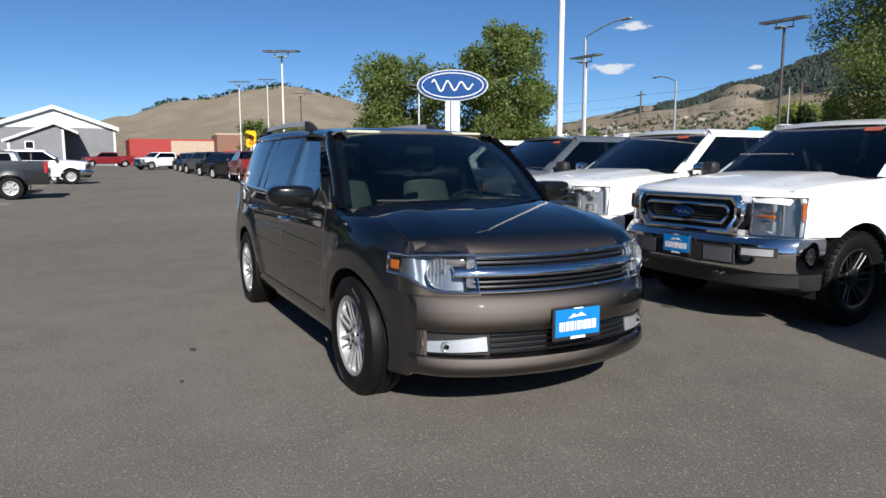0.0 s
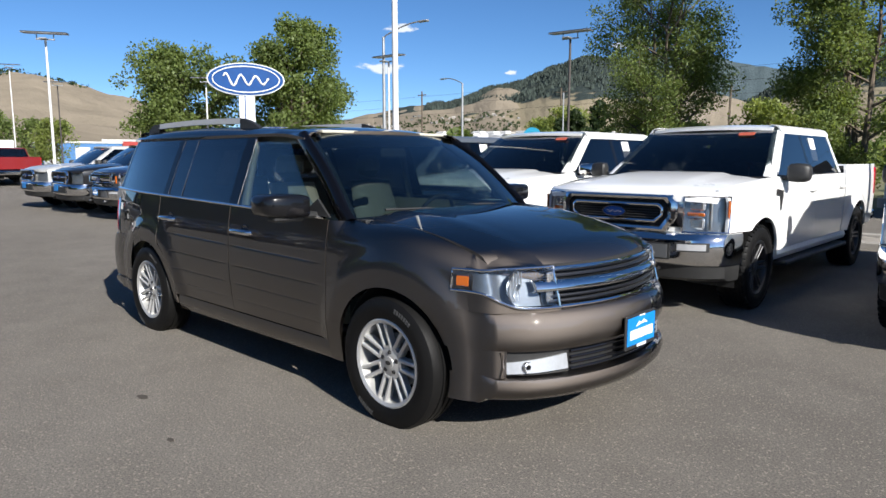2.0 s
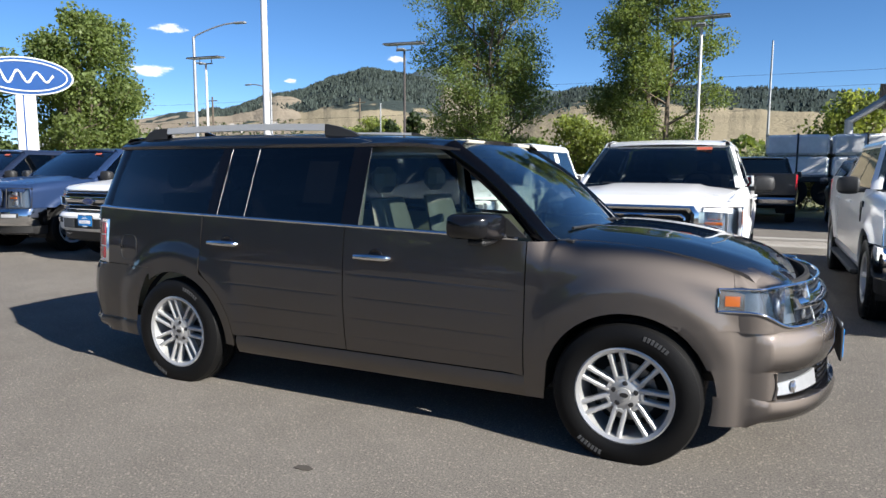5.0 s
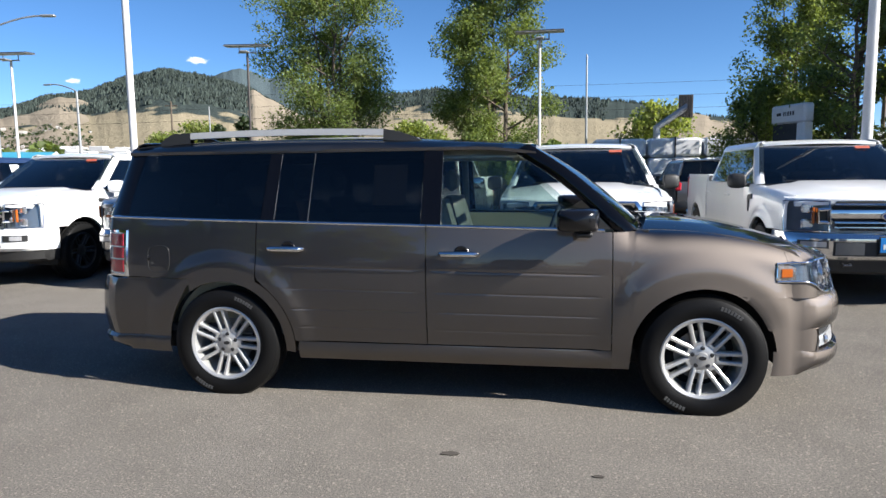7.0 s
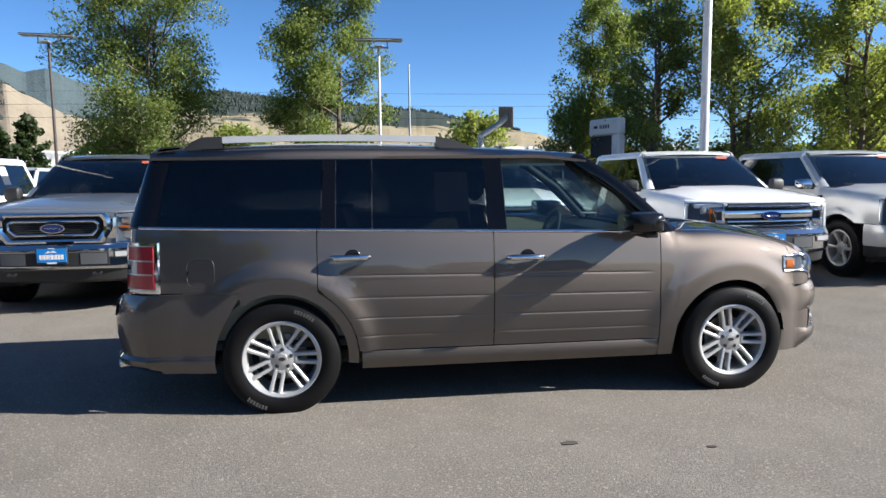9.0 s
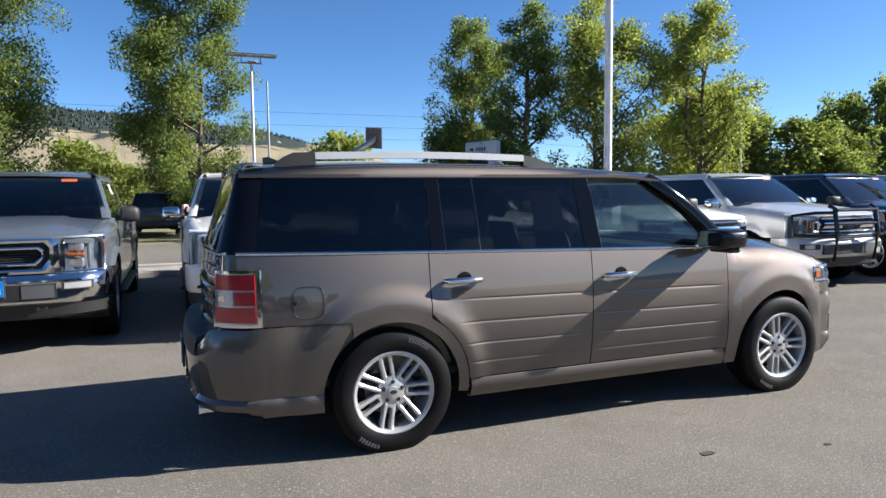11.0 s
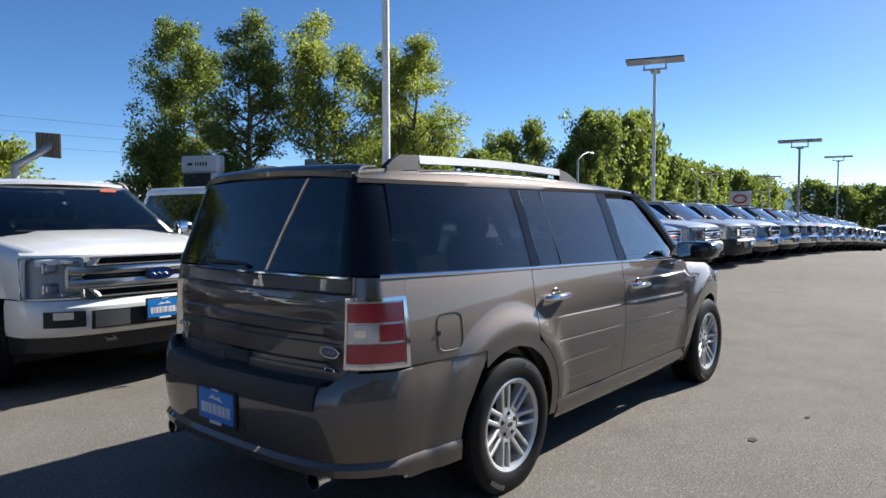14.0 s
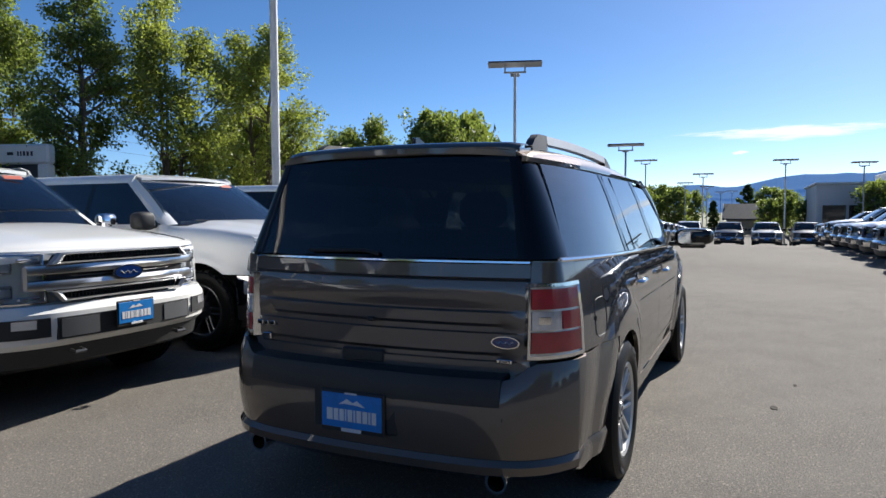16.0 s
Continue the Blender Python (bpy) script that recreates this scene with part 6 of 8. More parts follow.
WHITE = paint("white_paint", (0.8, 0.8, 0.79))
PEARL = paint("pearl_white_paint", (0.78, 0.77, 0.73))
SILVER = paint("silver_paint", (0.55, 0.55, 0.54), 0.3)
STEEL = paint("steel_grey_paint", (0.15, 0.17, 0.195), 0.5)
GREY = paint("grey_paint", (0.1, 0.1, 0.103), 0.3)
NAVY = paint("navy_paint", (0.016, 0.024, 0.05), 0.15)
BLACK = paint("black_paint", (0.01, 0.01, 0.011))
RED = paint("dark_red_paint", (0.2, 0.012, 0.014), 0.2)
TAN = paint("tan_grey_paint", (0.36, 0.33, 0.29), 0.35)
BLUE = paint("blue_paint", (0.02, 0.04, 0.1), 0.2)


def at(x, y, turn):
    return pose(x, y, ground_z(x), 0, 0, turn)


def place(v, x, y, turn):
    v.matrix_basis = at(x, y, turn)
    return v


ROW = "trucks parked in the facing row"
place(build_vehicle("pickup_truck", "white crew-cab pickup with black mesh grille and chrome bumper", "pickup truck", WHITE, grille="bars", rim=DARKALLOY, group=ROW), 0.95, 5.27, -90)
place(build_vehicle("pickup_truck", "white luxury pickup with wide satin grille bars and chrome mirrors", "pickup truck", PEARL, grille="plat", bumper=PEARL, chrome_mirror=True, group=ROW), -1.57, 5.45, -90)
place(build_vehicle("pickup_truck", "steel-grey crew-cab pickup with black mesh grille and chrome bumper", "pickup truck", STEEL, grille="bars", group=ROW), -4.27, 5.45, -90)
place(build_vehicle("pickup_truck", "white pickup with chrome bar grille and white bumper", "pickup truck", WHITE, grille="three", bumper=WHITE, rim=DARKALLOY, mirror=WHITE, group=ROW), -7.0, 5.4, -90)
place(build_vehicle("pickup_truck", "white pickup with chrome three-bar grille and chrome bumper", "pickup truck", WHITE, grille="three", group=ROW), 4.0, 5.3, -90)
place(build_vehicle("pickup_truck", "silver-white pickup with black tubular grille guard and chrome mirrors", "pickup truck", SILVER, grille="three", bumper=SILVER, chrome_mirror=True, bullbar=True, plate=False, group=ROW), 6.72, 5.35, -90)
place(build_vehicle("pickup_truck", "dark navy pickup with tall chrome grille and chrome bumper", "pickup truck", NAVY, grille="slatted", group=ROW), 9.45, 5.3, -90)
place(build_vehicle("pickup_truck", "silver pickup with chrome bar grille and silver bumper", "pickup truck", SILVER, grille="three", bumper=SILVER, group=ROW), 12.2, 5.3, -90)
place(build_vehicle("pickup_truck", "tan-grey pickup with chrome grille and dark bumper", "pickup truck", TAN, grille="three", bumper=BLACKPLASTIC, group=ROW), 15.0, 5.3, -90)
place(build_vehicle("pickup_truck", "dark blue pickup with black grille and chrome bumper", "pickup truck", BLUE, grille="black", group=ROW), -9.75, 5.4, -90)
place(build_vehicle("pickup_truck", "dark navy pickup with wide chrome mesh grille and chrome bumper", "pickup truck", NAVY, grille="three", group=ROW), -12.5, 5.4, -90)

lite = {}
for key, p, suv, gr, txt in (("t_white", WHITE, False, "three", "white pickup truck with chrome grille, parked in a row"), ("t_silver", SILVER, False, "bars", "silver pickup truck with chrome bumper, parked in a row"), ("t_grey", GREY, False, "black", "dark grey pickup truck with black grille, parked in a row"),
                             ("t_red", RED, False, "bars", "dark red pickup truck, parked in a row"), ("t_navy", NAVY, False, "three", "navy pickup truck with chrome grille, parked in a row"), ("t_black", BLACK, False, "bars", "black pickup truck parked in a row"),
                             ("s_white", WHITE, True, "black", "white SUV with roof rails, parked on the lot"), ("s_black", BLACK, True, "bars", "black SUV with roof rails, parked on the lot"), ("s_grey", GREY, True, "black", "dark grey SUV with roof rails, parked on the lot"),
                             ("s_blue", BLUE, True, "black", "blue SUV with roof rails, parked on the lot"), ("s_silver", SILVER, True, "bars", "silver SUV with roof rails, parked on the lot"), ("s_red", RED, True, "black", "dark red SUV parked on the lot")):
    lite[key] = [txt, p, suv, gr, None]


def far(key, x, y, turn):
    rec = lite[key]
    if rec[4] is None:
        nm, cat = ("suv", "SUV") if rec[2] else ("pickup_truck", "pickup truck")
        rec[4] = build_vehicle(nm, rec[0], cat, rec[1], suv=rec[2], grille=rec[3], plate=not rec[2], lite=True, rack=rec[2], sticker=not rec[2], group="rows of parked vehicles")
        return place(rec[4], x, y, turn)
    return copy_thing(rec[4], at(x, y, turn))


# the facing row goes on to the far end
for i, key in enumerate("t_silver t_navy t_navy t_red t_silver t_navy t_grey t_red t_black t_silver t_white".split()):
    far(key, 17.8 + 2.75 * i, 5.3, -90)
for i, key in enumerate("t_black t_silver".split()):
    far(key, -15.3 - 2.8 * i, 5.4, -90)
# the row across the end of the aisle
for x, y, key in ((49, 2.9, "t_white"), (50, 0.1, "t_black"), (50, -2.4, "t_silver"), (50, -5.0, "t_grey"), (50, -8, "s_black"), (50, -11, "t_white"), (50, -14, "s_grey")):
    far(key, x, y, 180)
# the row on the other side of the aisle
for i, key in enumerate("s_black s_white s_grey s_blue s_silver s_grey s_black t_silver s_white t_black".split()):
    far(key, 10.6 + 2.75 * i, -6.95 if key[0] == "s" else -7.3, 90)
# behind the wagon's tail
for x, y, key, turn in ((-23.6, -6.6, "t_black", -90), (-27.0, -7.0, "s_grey", -90), (-36.5, -5.0, "t_white", 90), (-41, -5.2, "s_black", 90), (-33, -8.2, "s_silver", 90),
                        (-35.5, 6.2, "t_red", 178), (-41, 6.4, "s_black", 200), (-47, 6.4, "s_black", 200), (-53, 6.4, "t_grey", 200), (-59, 6.4, "s_blue", 200), (-65, 6.6, "s_black", 200), (-71, 7.0, "s_grey", 200), (-88, -0.3, "t_red", -82), (-72, 4.5, "t_white", -60), (-80, 6.0, "s_silver", 90)):
    far(key, x, y, turn)
# beyond the gravel strip
for x, y, key, turn in ((-8.5, 27.0, "s_red", 90), (-3.4, 26.0, "s_black", 90), (1.9, 18.6, "t_black", 90), (4.6, 16.0, "s_grey", 90), (-13, 14.5, "s_grey", -90), (-10, 14.5, "t_silver", -90), (-19, 13.5, "t_white", -90), (-24, 14, "s_blue", -90), (7.6, 16.4, "s_black", 90), (23, 13.5, "t_navy", -90), (27, 13.5, "t_silver", -90), (31, 13.5, "s_white", -90)):
    far(key, x, y, turn)
# rows added unseen on the lot's near side, behind the camera's way, for reflections
for i, key in enumerate("s_grey t_black s_black t_grey s_blue s_black t_navy s_silver".split()):
    far(key, -15 + 2.9 * i, -17.5, 90)
for i, key in enumerate("s_black t_grey s_grey t_black s_blue t_navy s_black s_grey".split()):
    far(key, -18.5 - 2.9 * i, -17.5, 90)


# ---- poles and signs ----
def lot_lamp(x, y, h, turn, pole_m=POLEWHITE, panel=1.7, r=0.06):
    z = ground_z(x)
    lp = thing("lot_lamp", "tall lot lamp with a flat tilted panel on a slim pole", "lamp", "lot lamps", m=pose(x, y, z, 0, 0, turn))
    part("pole", Geo().tube([(0, 0, 0), (0, 0, h * 0.6), (0, 0, h)], [r, r * 0.85, r * 0.75], 12), pole_m, lp)
    part("pole_foot", Geo().lathe((0, 0, 0), "z", [(0.22, 0.0), (0.22, 0.25), (0.19, 0.28), (0.0, 0.28)], 16), CONCRETE, lp)
    tilt = Matrix.Rotation(0.06, 3, "X")
    part("panel", Geo().box(0, 0, h + 0.28, panel, 0.56, 0.04, 0.012, tilt), DARKTRIM, lp)
    part("panel_frame", Geo().box(0, 0, h + 0.245, panel + 0.03, 0.59, 0.025, 0.01, tilt), GALV, lp)
    for s in (-1, 1):
        part("bracket", Geo().tube([(s * 0.32, 0, h - 0.02), (s * 0.32, 0, h + 0.24)], 0.022, 6), GALV, lp)
    part("cross_bar", Geo().tube([(-0.36, 0, h), (0.36, 0, h)], 0.03, 6), GALV, lp)
    part("lamp_head", Geo().box(0, -0.3, h - 0.02, 0.3, 0.4, 0.06, 0.02), GALV, lp)


def street_lamp(x, y, h, reach, turn, m=GALV):
    lp = thing("street_lamp", "grey steel street lamp with a curved arm", "lamp", "street lamps", m=pose(x, y, ground_z(x), 0, 0, turn))
    part("pole", Geo().tube([(0, 0, 0), (0, 0, h * 0.5), (0, 0, h)], [0.11, 0.09, 0.065], 12), m, lp)
    part("arm", Geo().tube([(0, 0, h - 0.15)] + [(reach * k, 0, h + 0.55 * math.sin(k * math.pi / 2)) for k in lin(0.05, 1, 8)], 0.04, 8), m, lp)
    part("lamp_head", Geo().box(reach + 0.25, 0, h + 0.54, 0.65, 0.22, 0.1, 0.04), m, lp)


def plain_pole(x, y, h, r, m, label, name="flag_pole"):
    p = thing(name, label, "pole", m=pose(x, y, ground_z(x)))
    part("shaft", Geo().tube([(0, 0, 0), (0, 0, h / 2), (0, 0, h)], [r, r * 0.85, r * 0.62], 16), m, p)
    part("foot", Geo().lathe((0, 0, 0), "z", [(r * 2.2, 0), (r * 2.2, 0.06), (r * 1.2, 0.1), (r, 0.2)], 16), CONCRETE, p)


plain_pole(-8.05, 7.88, 13, 0.078, POLEWHITE, "tall white steel light pole beside the gravel strip", "light_pole")
plain_pole(5.52, 6.93, 13, 0.085, POLEWHITE, "tall white steel light pole between the parked trucks", "light_pole")
lot_lamp(-11.55, 20.7, 6.25, 8, DARKPOLE)
lot_lamp(-0.04, 19.87, 6.1, 0)
lot_lamp(15.9, 5.57, 5.9, 108)
lot_lamp(18.6, 16.4, 5.35, 150, POLEWHITE, 1.4)
lot_lamp(28.6, 4.2, 4.6, 100, GALV)
lot_lamp(-20.8, 19.1, 6.05, 5)
lot_lamp(-28.0, 6.3, 6.3, 60)
lot_lamp(-55, 9.5, 7.5, 60)
lot_lamp(-66, 14.5, 9.0, 60)
lot_lamp(-52, 14, 6.5, 60, DARKPOLE)
lot_lamp(14.2, 30, 5.2, 0, DARKPOLE, 1.2)
lot_lamp(-35.4, 17.2, 5.9, 60)
lot_lamp(-33.6, 21.3, 6.8, 60)
FARLAMPS = ((49.4, 6.2, 6.3), (58.8, 2.6, 6.3), (50.9, -3.6, 6.2), (53.5, -8.9, 6.2), (120, -2.4, 6.3),
            (115, 3.5, 6.3), (110, 1.6, 6.3), (75, 5.5, 6.3), (88, 4.0, 6.3), (48, 14.4, 5.3), (53, 11.5, 5.5), (66, 15.5, 5.3))
for x, y, h in FARLAMPS:
    lot_lamp(x, y, h, 95, POLEWHITE if (x + h) % 2 < 1.2 else GALV)
street_lamp(-24.1, 21.7, 7.9, 2.4, 10)
street_lamp(-30.4, 35.1, 6.9, 2.2, 170)
street_lamp(47.6, 15.3, 5.2, 2.6, 190)
street_lamp(32, 17, 5.0, 1.4, 0)
plain_pole(2.1, 32.6, 7.6, 0.07, GALV, "slim grey steel lighting column with a small cap")
plain_pole(-20, 33, 5.5, 0.06, GALV, "thin grey pole standing by the road")
for x, y, h in ((-45, 70, 10), (-20, 60, 8), (24, 55, 9), (-62, 62, 10), (-75, 34.4, 6.9), (-13, 34.4, 6.9), (17.5, 34.4, 6.9), (75, 34.4, 6.9)):
    up = thing("utility_pole", "weathered brown wooden utility pole with a cross arm", "pole", "utility poles", m=pose(x, y, ground_z(x)))
    part("shaft", Geo().tube([(0, 0, 0), (0, 0, h)], [0.14, 0.1], 8), BARK, up)
    part("cross_arm", Geo().box(0, 0, h - 0.5, 1.6, 0.1, 0.12, 0.01), BARK, up)
for z in (6.3, 5.6, 4.9):
    pts = []
    for xa, xb in ((-75, -13), (-13, 17.5), (17.5, 75)):
        za, zb = z + ground_z(xa), z + ground_z(xb)
        pts += [(xa + (xb - xa) * k, 34.28, za + (zb - za) * k - 0.00035 * (xb - xa) ** 2 * k * (1 - k)) for k in lin(0, 1, 9)[:-1]]
    tagged(part("overhead_cable", Geo().tube(pts, 0.007, 4), DARKTRIM), "thin black overhead cable strung between utility poles", "cable", "overhead cables")

# blue oval dealer sign
sg = thing("dealer_sign", "blue oval dealer sign with white rim on a white pylon", "sign", m=pose(-30.2, 16.9, ground_z(-30.2), 0, 0, -28))
part("pylon", Geo().box(0, 0, 2.4, 0.35, 0.85, 5.0, 0.03), SIGNWHITE, sg)
part("pylon_stripe", Geo().box(0.185, -0.1, 2.4, 0.01, 0.07, 5.0, 0.002), SIGNBLUE, sg)
part("oval_body", Geo().prism(ell(2.08, 0.9, 48), (-0.22, 0, 5.66), (0, 1, 0), (0, 0, 1), (0.44, 0, 0)), GALV, sg)
part("oval_field", Geo().prism(ell(2.0, 0.84, 48), (0.215, 0, 5.66), (0, 1, 0), (0, 0, 1), (0.02, 0, 0)), SIGNBLUE, sg)
part("oval_ring", Geo().tube([(0.24, 1.78 * math.cos(a), 5.66 + 0.7 * math.sin(a)) for a in lin(0, 2 * math.pi, 61)], 0.035, 6), SIGNWHITE, sg)
part("sign_wave", Geo().tube([(0.24, -1.2 + 2.4 * t, 5.62 + (0.34 - 0.16 * t) * math.sin(t * 19 + 0.6)) for t in lin(0, 1, 80)], [0.045 + 0.02 * math.sin(t * 30) ** 2 for t in lin(0, 1, 80)], 6), SIGNWHITE, sg)

# white-topped dealer name sign behind the trucks
ls = thing("name_sign", "white dealer name sign over a dark message panel", "sign", m=pose(7.8, 17.8, ground_z(7.4), 0, 0, -70))
part("cabinet", Geo().box(0, 0, 3.11, 1.55, 0.36, 0.58, 0.06), SIGNWHITE, ls)
part("message_panel", Geo().box(-0.1, 0, 2.44, 1.2, 0.3, 0.74, 0.03), DARKTRIM, ls)
part("column", Geo().box(0.58, 0, 1.41, 0.34, 0.34, 2.82, 0.04), SIGNWHITE, ls)
for i, (x, w) in enumerate(((-0.38, 0.24), (-0.14, 0.06), (-0.05, 0.05), (0.05, 0.08), (0.16, 0.08), (0.28, 0.08))):
    part("lettering_bar", Geo().box(x, -0.184, 3.12, w * 0.8, 0.012, 0.13 if i else 0.09, 0.003), DARKTRIM, ls)

# back of a roadside billboard on a pipe arm
bb = thing("billboard", "grey billboard seen edge-on, carried on a steel pipe arm", "billboard", m=pose(4.9, 26.2, 0))
part("post", Geo().tube([(0, 0, 0), (0, 0, 3.35)], 0.15, 12), GALV, bb)
part("arm", Geo().tube([(-0.05, 0, 3.25), (1.3, -0.25, 4.2)], 0.14, 12), GALV, bb)
for i in range(9):
    part("board_slat", Geo().box(1.3 - 0.03 * i, -0.8 + 0.19 * i, 4.1 + 0.02 * i, 0.08, 0.17, 0.95, 0.01), DARKPOLE, bb)

# yellow motel sign, teal motel sign, white and red dealer sign
ms = thing("motel_sign", "yellow motel sign on a post beyond the lot", "sign", m=pose(-62, 11.8, ground_z(-62), 0, 0, 10))
part("post", Geo().tube([(0, 0, 0), (0, 0, 3)], 0.12, 8), GALV, ms)
part("panel", Geo().prism([(-0.5, 0.13), (-0.33, 0), (0.33, 0), (0.5, 0.13), (0.5, 1.45), (0.33, 1.6), (-0.33, 1.6), (-0.5, 1.45)], (-0.12, 0, 2.3), (0, 1, 0), (0, 0, 1), (0.24, 0, 0)), SIGNYELLOW, ms)
part("red_mark", Geo().tube([(0.13, 0.2 * math.sin(2 * a), 3.0 + 0.38 * math.sin(a)) for a in lin(0, 2 * math.pi, 33)], 0.06, 6), SIGNRED, ms)
tm = thing("arched_sign", "arched teal sign with a white band and red panel", "sign", m=pose(-26, 38, 0, 0, 0, -58))
part("post", Geo().tube([(0, 0, 0), (0, 0, 2.4)], 0.12, 8), SIGNTEAL, tm)
part("arch_panel", Geo().prism([(0.7 * math.cos(a), 0.7 * math.sin(a)) for a in lin(0, math.pi, 17)] + [(-0.7, -0.5), (0.7, -0.5)], (-0.12, 0, 3.0), (0, 1, 0), (0, 0, 1), (0.24, 0, 0)), SIGNTEAL, tm)
part("white_band", Geo().box(0.13, 0, 3.05, 0.02, 1.25, 0.3, 0.004), SIGNWHITE, tm)
part("red_panel", Geo().box(0.0, 0, 2.2, 0.25, 1.2, 0.45, 0.02), SIGNRED, tm)
ty = thing("white_sign", "tall white dealer sign with a red emblem", "sign", m=pose(62, 16.3, ground_z(62), 0, 0, 195))
part("panel", Geo().box(0, 0, 2.75, 0.35, 1.9, 5.5, 0.08), SIGNWHITE, ty)
part("red_emblem", Geo().tube([(0.19, 0.55 * math.cos(a), 4.75 + 0.36 * math.sin(a)) for a in lin(0, 2 * math.pi, 25)], 0.08, 6), SIGNRED, ty)
part("lettering_bar", Geo().box(0.18, 0, 4.05, 0.02, 1.5, 0.24, 0.005), SIGNRED, ty)
sw = thing("small_sign", "small white roadside sign", "sign", m=pose(-50, 9.9, ground_z(-50), 0, 0, 0))
part("post", Geo().tube([(0, 0, 0), (0, 0, 2.0)], 0.05, 8), GALV, sw)
part("panel", Geo().box(0, 0, 2.1, 0.1, 0.9, 0.6, 0.02), SIGNWHITE, sw)


# ---- buildings ----
SIDING = mat("grey_siding", (0.2, 0.205, 0.215), 0.8, scale=0.6, fine=14)
TRIMWHITE = mat("white_trim", (0.68, 0.68, 0.67), 0.6)
ROOFDARK = mat("dark_roofing", (0.09, 0.085, 0.08), 0.85, fine=12)
REDWALL = mat("red_wall", (0.33, 0.035, 0.03), 0.75)
BLUEWALL = mat("blue_wall", (0.05, 0.16, 0.36), 0.7)
BROWNWALL = mat("brown_wall", (0.22, 0.11, 0.075), 0.8)
TEALROOF = mat("teal_roof", (0.05, 0.3, 0.42), 0.5)
GREYWALL = mat("grey_wall", (0.55, 0.56, 0.57), 0.7, scale=0.3, fine=8)
TANWALL = mat("tan_wall", (0.45, 0.35, 0.26), 0.8)


def gable_house(name, label, x, y, turn, w, d, h, rise, wall, roof, windows=()):
    b = thing(name, label, "building", m=pose(x, y, ground_z(x) - 0.05, 0, 0, turn))
    part("wall", Geo().prism([(-w / 2, 0), (w / 2, 0), (w / 2, h), (0, h + rise), (-w / 2, h)], (0, 0, 0), (0, 1, 0), (0, 0, 1), (-d, 0, 0)), wall, b)
    for s in (-1, 1):
        k = math.hypot(w / 2, rise)
        part("roof", Geo().sheet([[(xx, s * yy, zz) for yy, zz in ((0, h + rise + 0.12), (w / 2 + 0.5, h + 0.12 - rise * 1.0 / w))] for xx in (0.6, -d - 0.6)], (0, 0, 0.18)), roof, b)
        part("fascia", Geo().sheet([[(0.62, s * yy, zz + e) for yy, zz in ((0, h + rise + 0.1), (w / 2 + 0.5, h + 0.1 - rise / w))] for e in (-0.35, 0.25)], (0.06, 0, 0)), TRIMWHITE, b)
        part("corner_board", Geo().box(0.03, s * (w / 2 - 0.15), h / 2, 0.08, 0.3, h, 0.01), TRIMWHITE, b)
    for wy, wz, ww, wh in windows:
        win = new("window")
        win.parent = b
        part("window_frame", Geo().box(0.04, wy, wz, 0.1, ww + 0.25, wh + 0.25, 0.02), TRIMWHITE, win)
        part("pane", Geo().box(0.1, wy, wz, 0.03, ww, wh, 0.01), BLACKGLOSS, win)
    return b


hall = gable_house("gabled_hall", "large grey-sided hall with white gable and trim", -112, -6.6, 0, 16.4, 30, 5.7, 3.0, SIDING, ROOFDARK)
part("upper_gable", Geo().prism([(-7.9, 0), (7.9, 0), (0, 2.75)], (0.03, 0, 5.7), (0, 1, 0), (0, 0, 1), (0.06, 0, 0)), TRIMWHITE, hall)
annex = thing("gabled_annex", "lower grey-sided annex with white-trimmed lopsided gable", "building", m=pose(-104, -6.3, ground_z(-104) - 0.05))
part("wall", Geo().prism([(-5.7, 0), (1.15, 0), (1.15, 5.3), (0, 5.9), (-5.7, 3.6)], (0, 0, 0), (0, 1, 0), (0, 0, 1), (-8, 0, 0)), SIDING, annex)
for ya, za, yb, zb in ((0, 5.95, -6.3, 3.4), (0, 5.95, 2.9, 4.6)):
    part("roof", Geo().sheet([[(x, y, z) for y, z in ((ya, za), (yb, zb))] for x in (0.5, -8.2)], (0, 0, 0.2)), ROOFDARK, annex)
    part("fascia", Geo().sheet([[(0.52, y, z + e) for y, z in ((ya, za), (yb, zb))] for e in (-0.12, 0.24)], (0.06, 0, 0)), TRIMWHITE, annex)
for y in (-5.55, 1.0):
    part("corner_board", Geo().box(0.03, y, 2.6 if y > 0 else 1.75, 0.08, 0.3, 5.2 if y > 0 else 3.5, 0.01), TRIMWHITE, annex)
win = new("window")
win.parent = annex
part("window_frame", Geo().box(0.04, -3.1, 2.95, 0.1, 1.15, 1.15, 0.02), TRIMWHITE, win)
part("pane", Geo().box(0.1, -3.1, 2.95, 0.03, 0.85, 0.85, 0.01), BLACKGLOSS, win)
rb = thing("red_shop", "low red and brown shop with tan panels", "building", m=pose(-125, 13.8, ground_z(-90)))
part("wall", Geo().box(0, 0, 2.2, 12, 20, 4.4, 0.1), REDWALL, rb)
part("brown_block", Geo().box(6.5, 7.5, 2.6, 6, 8, 5.2, 0.1), BROWNWALL, rb)
part("tan_panel", Geo().box(6.1, 0.5, 2.9, 0.3, 8, 2.4, 0.05), TANWALL, rb)
part("awning", Geo().box(10, 7.5, 2.0, 1.6, 6, 0.8, 0.1), REDWALL, rb)
part("parapet", Geo().box(9.4, 7.5, 5.25, 0.4, 8.4, 0.3, 0.05), TANWALL, rb)
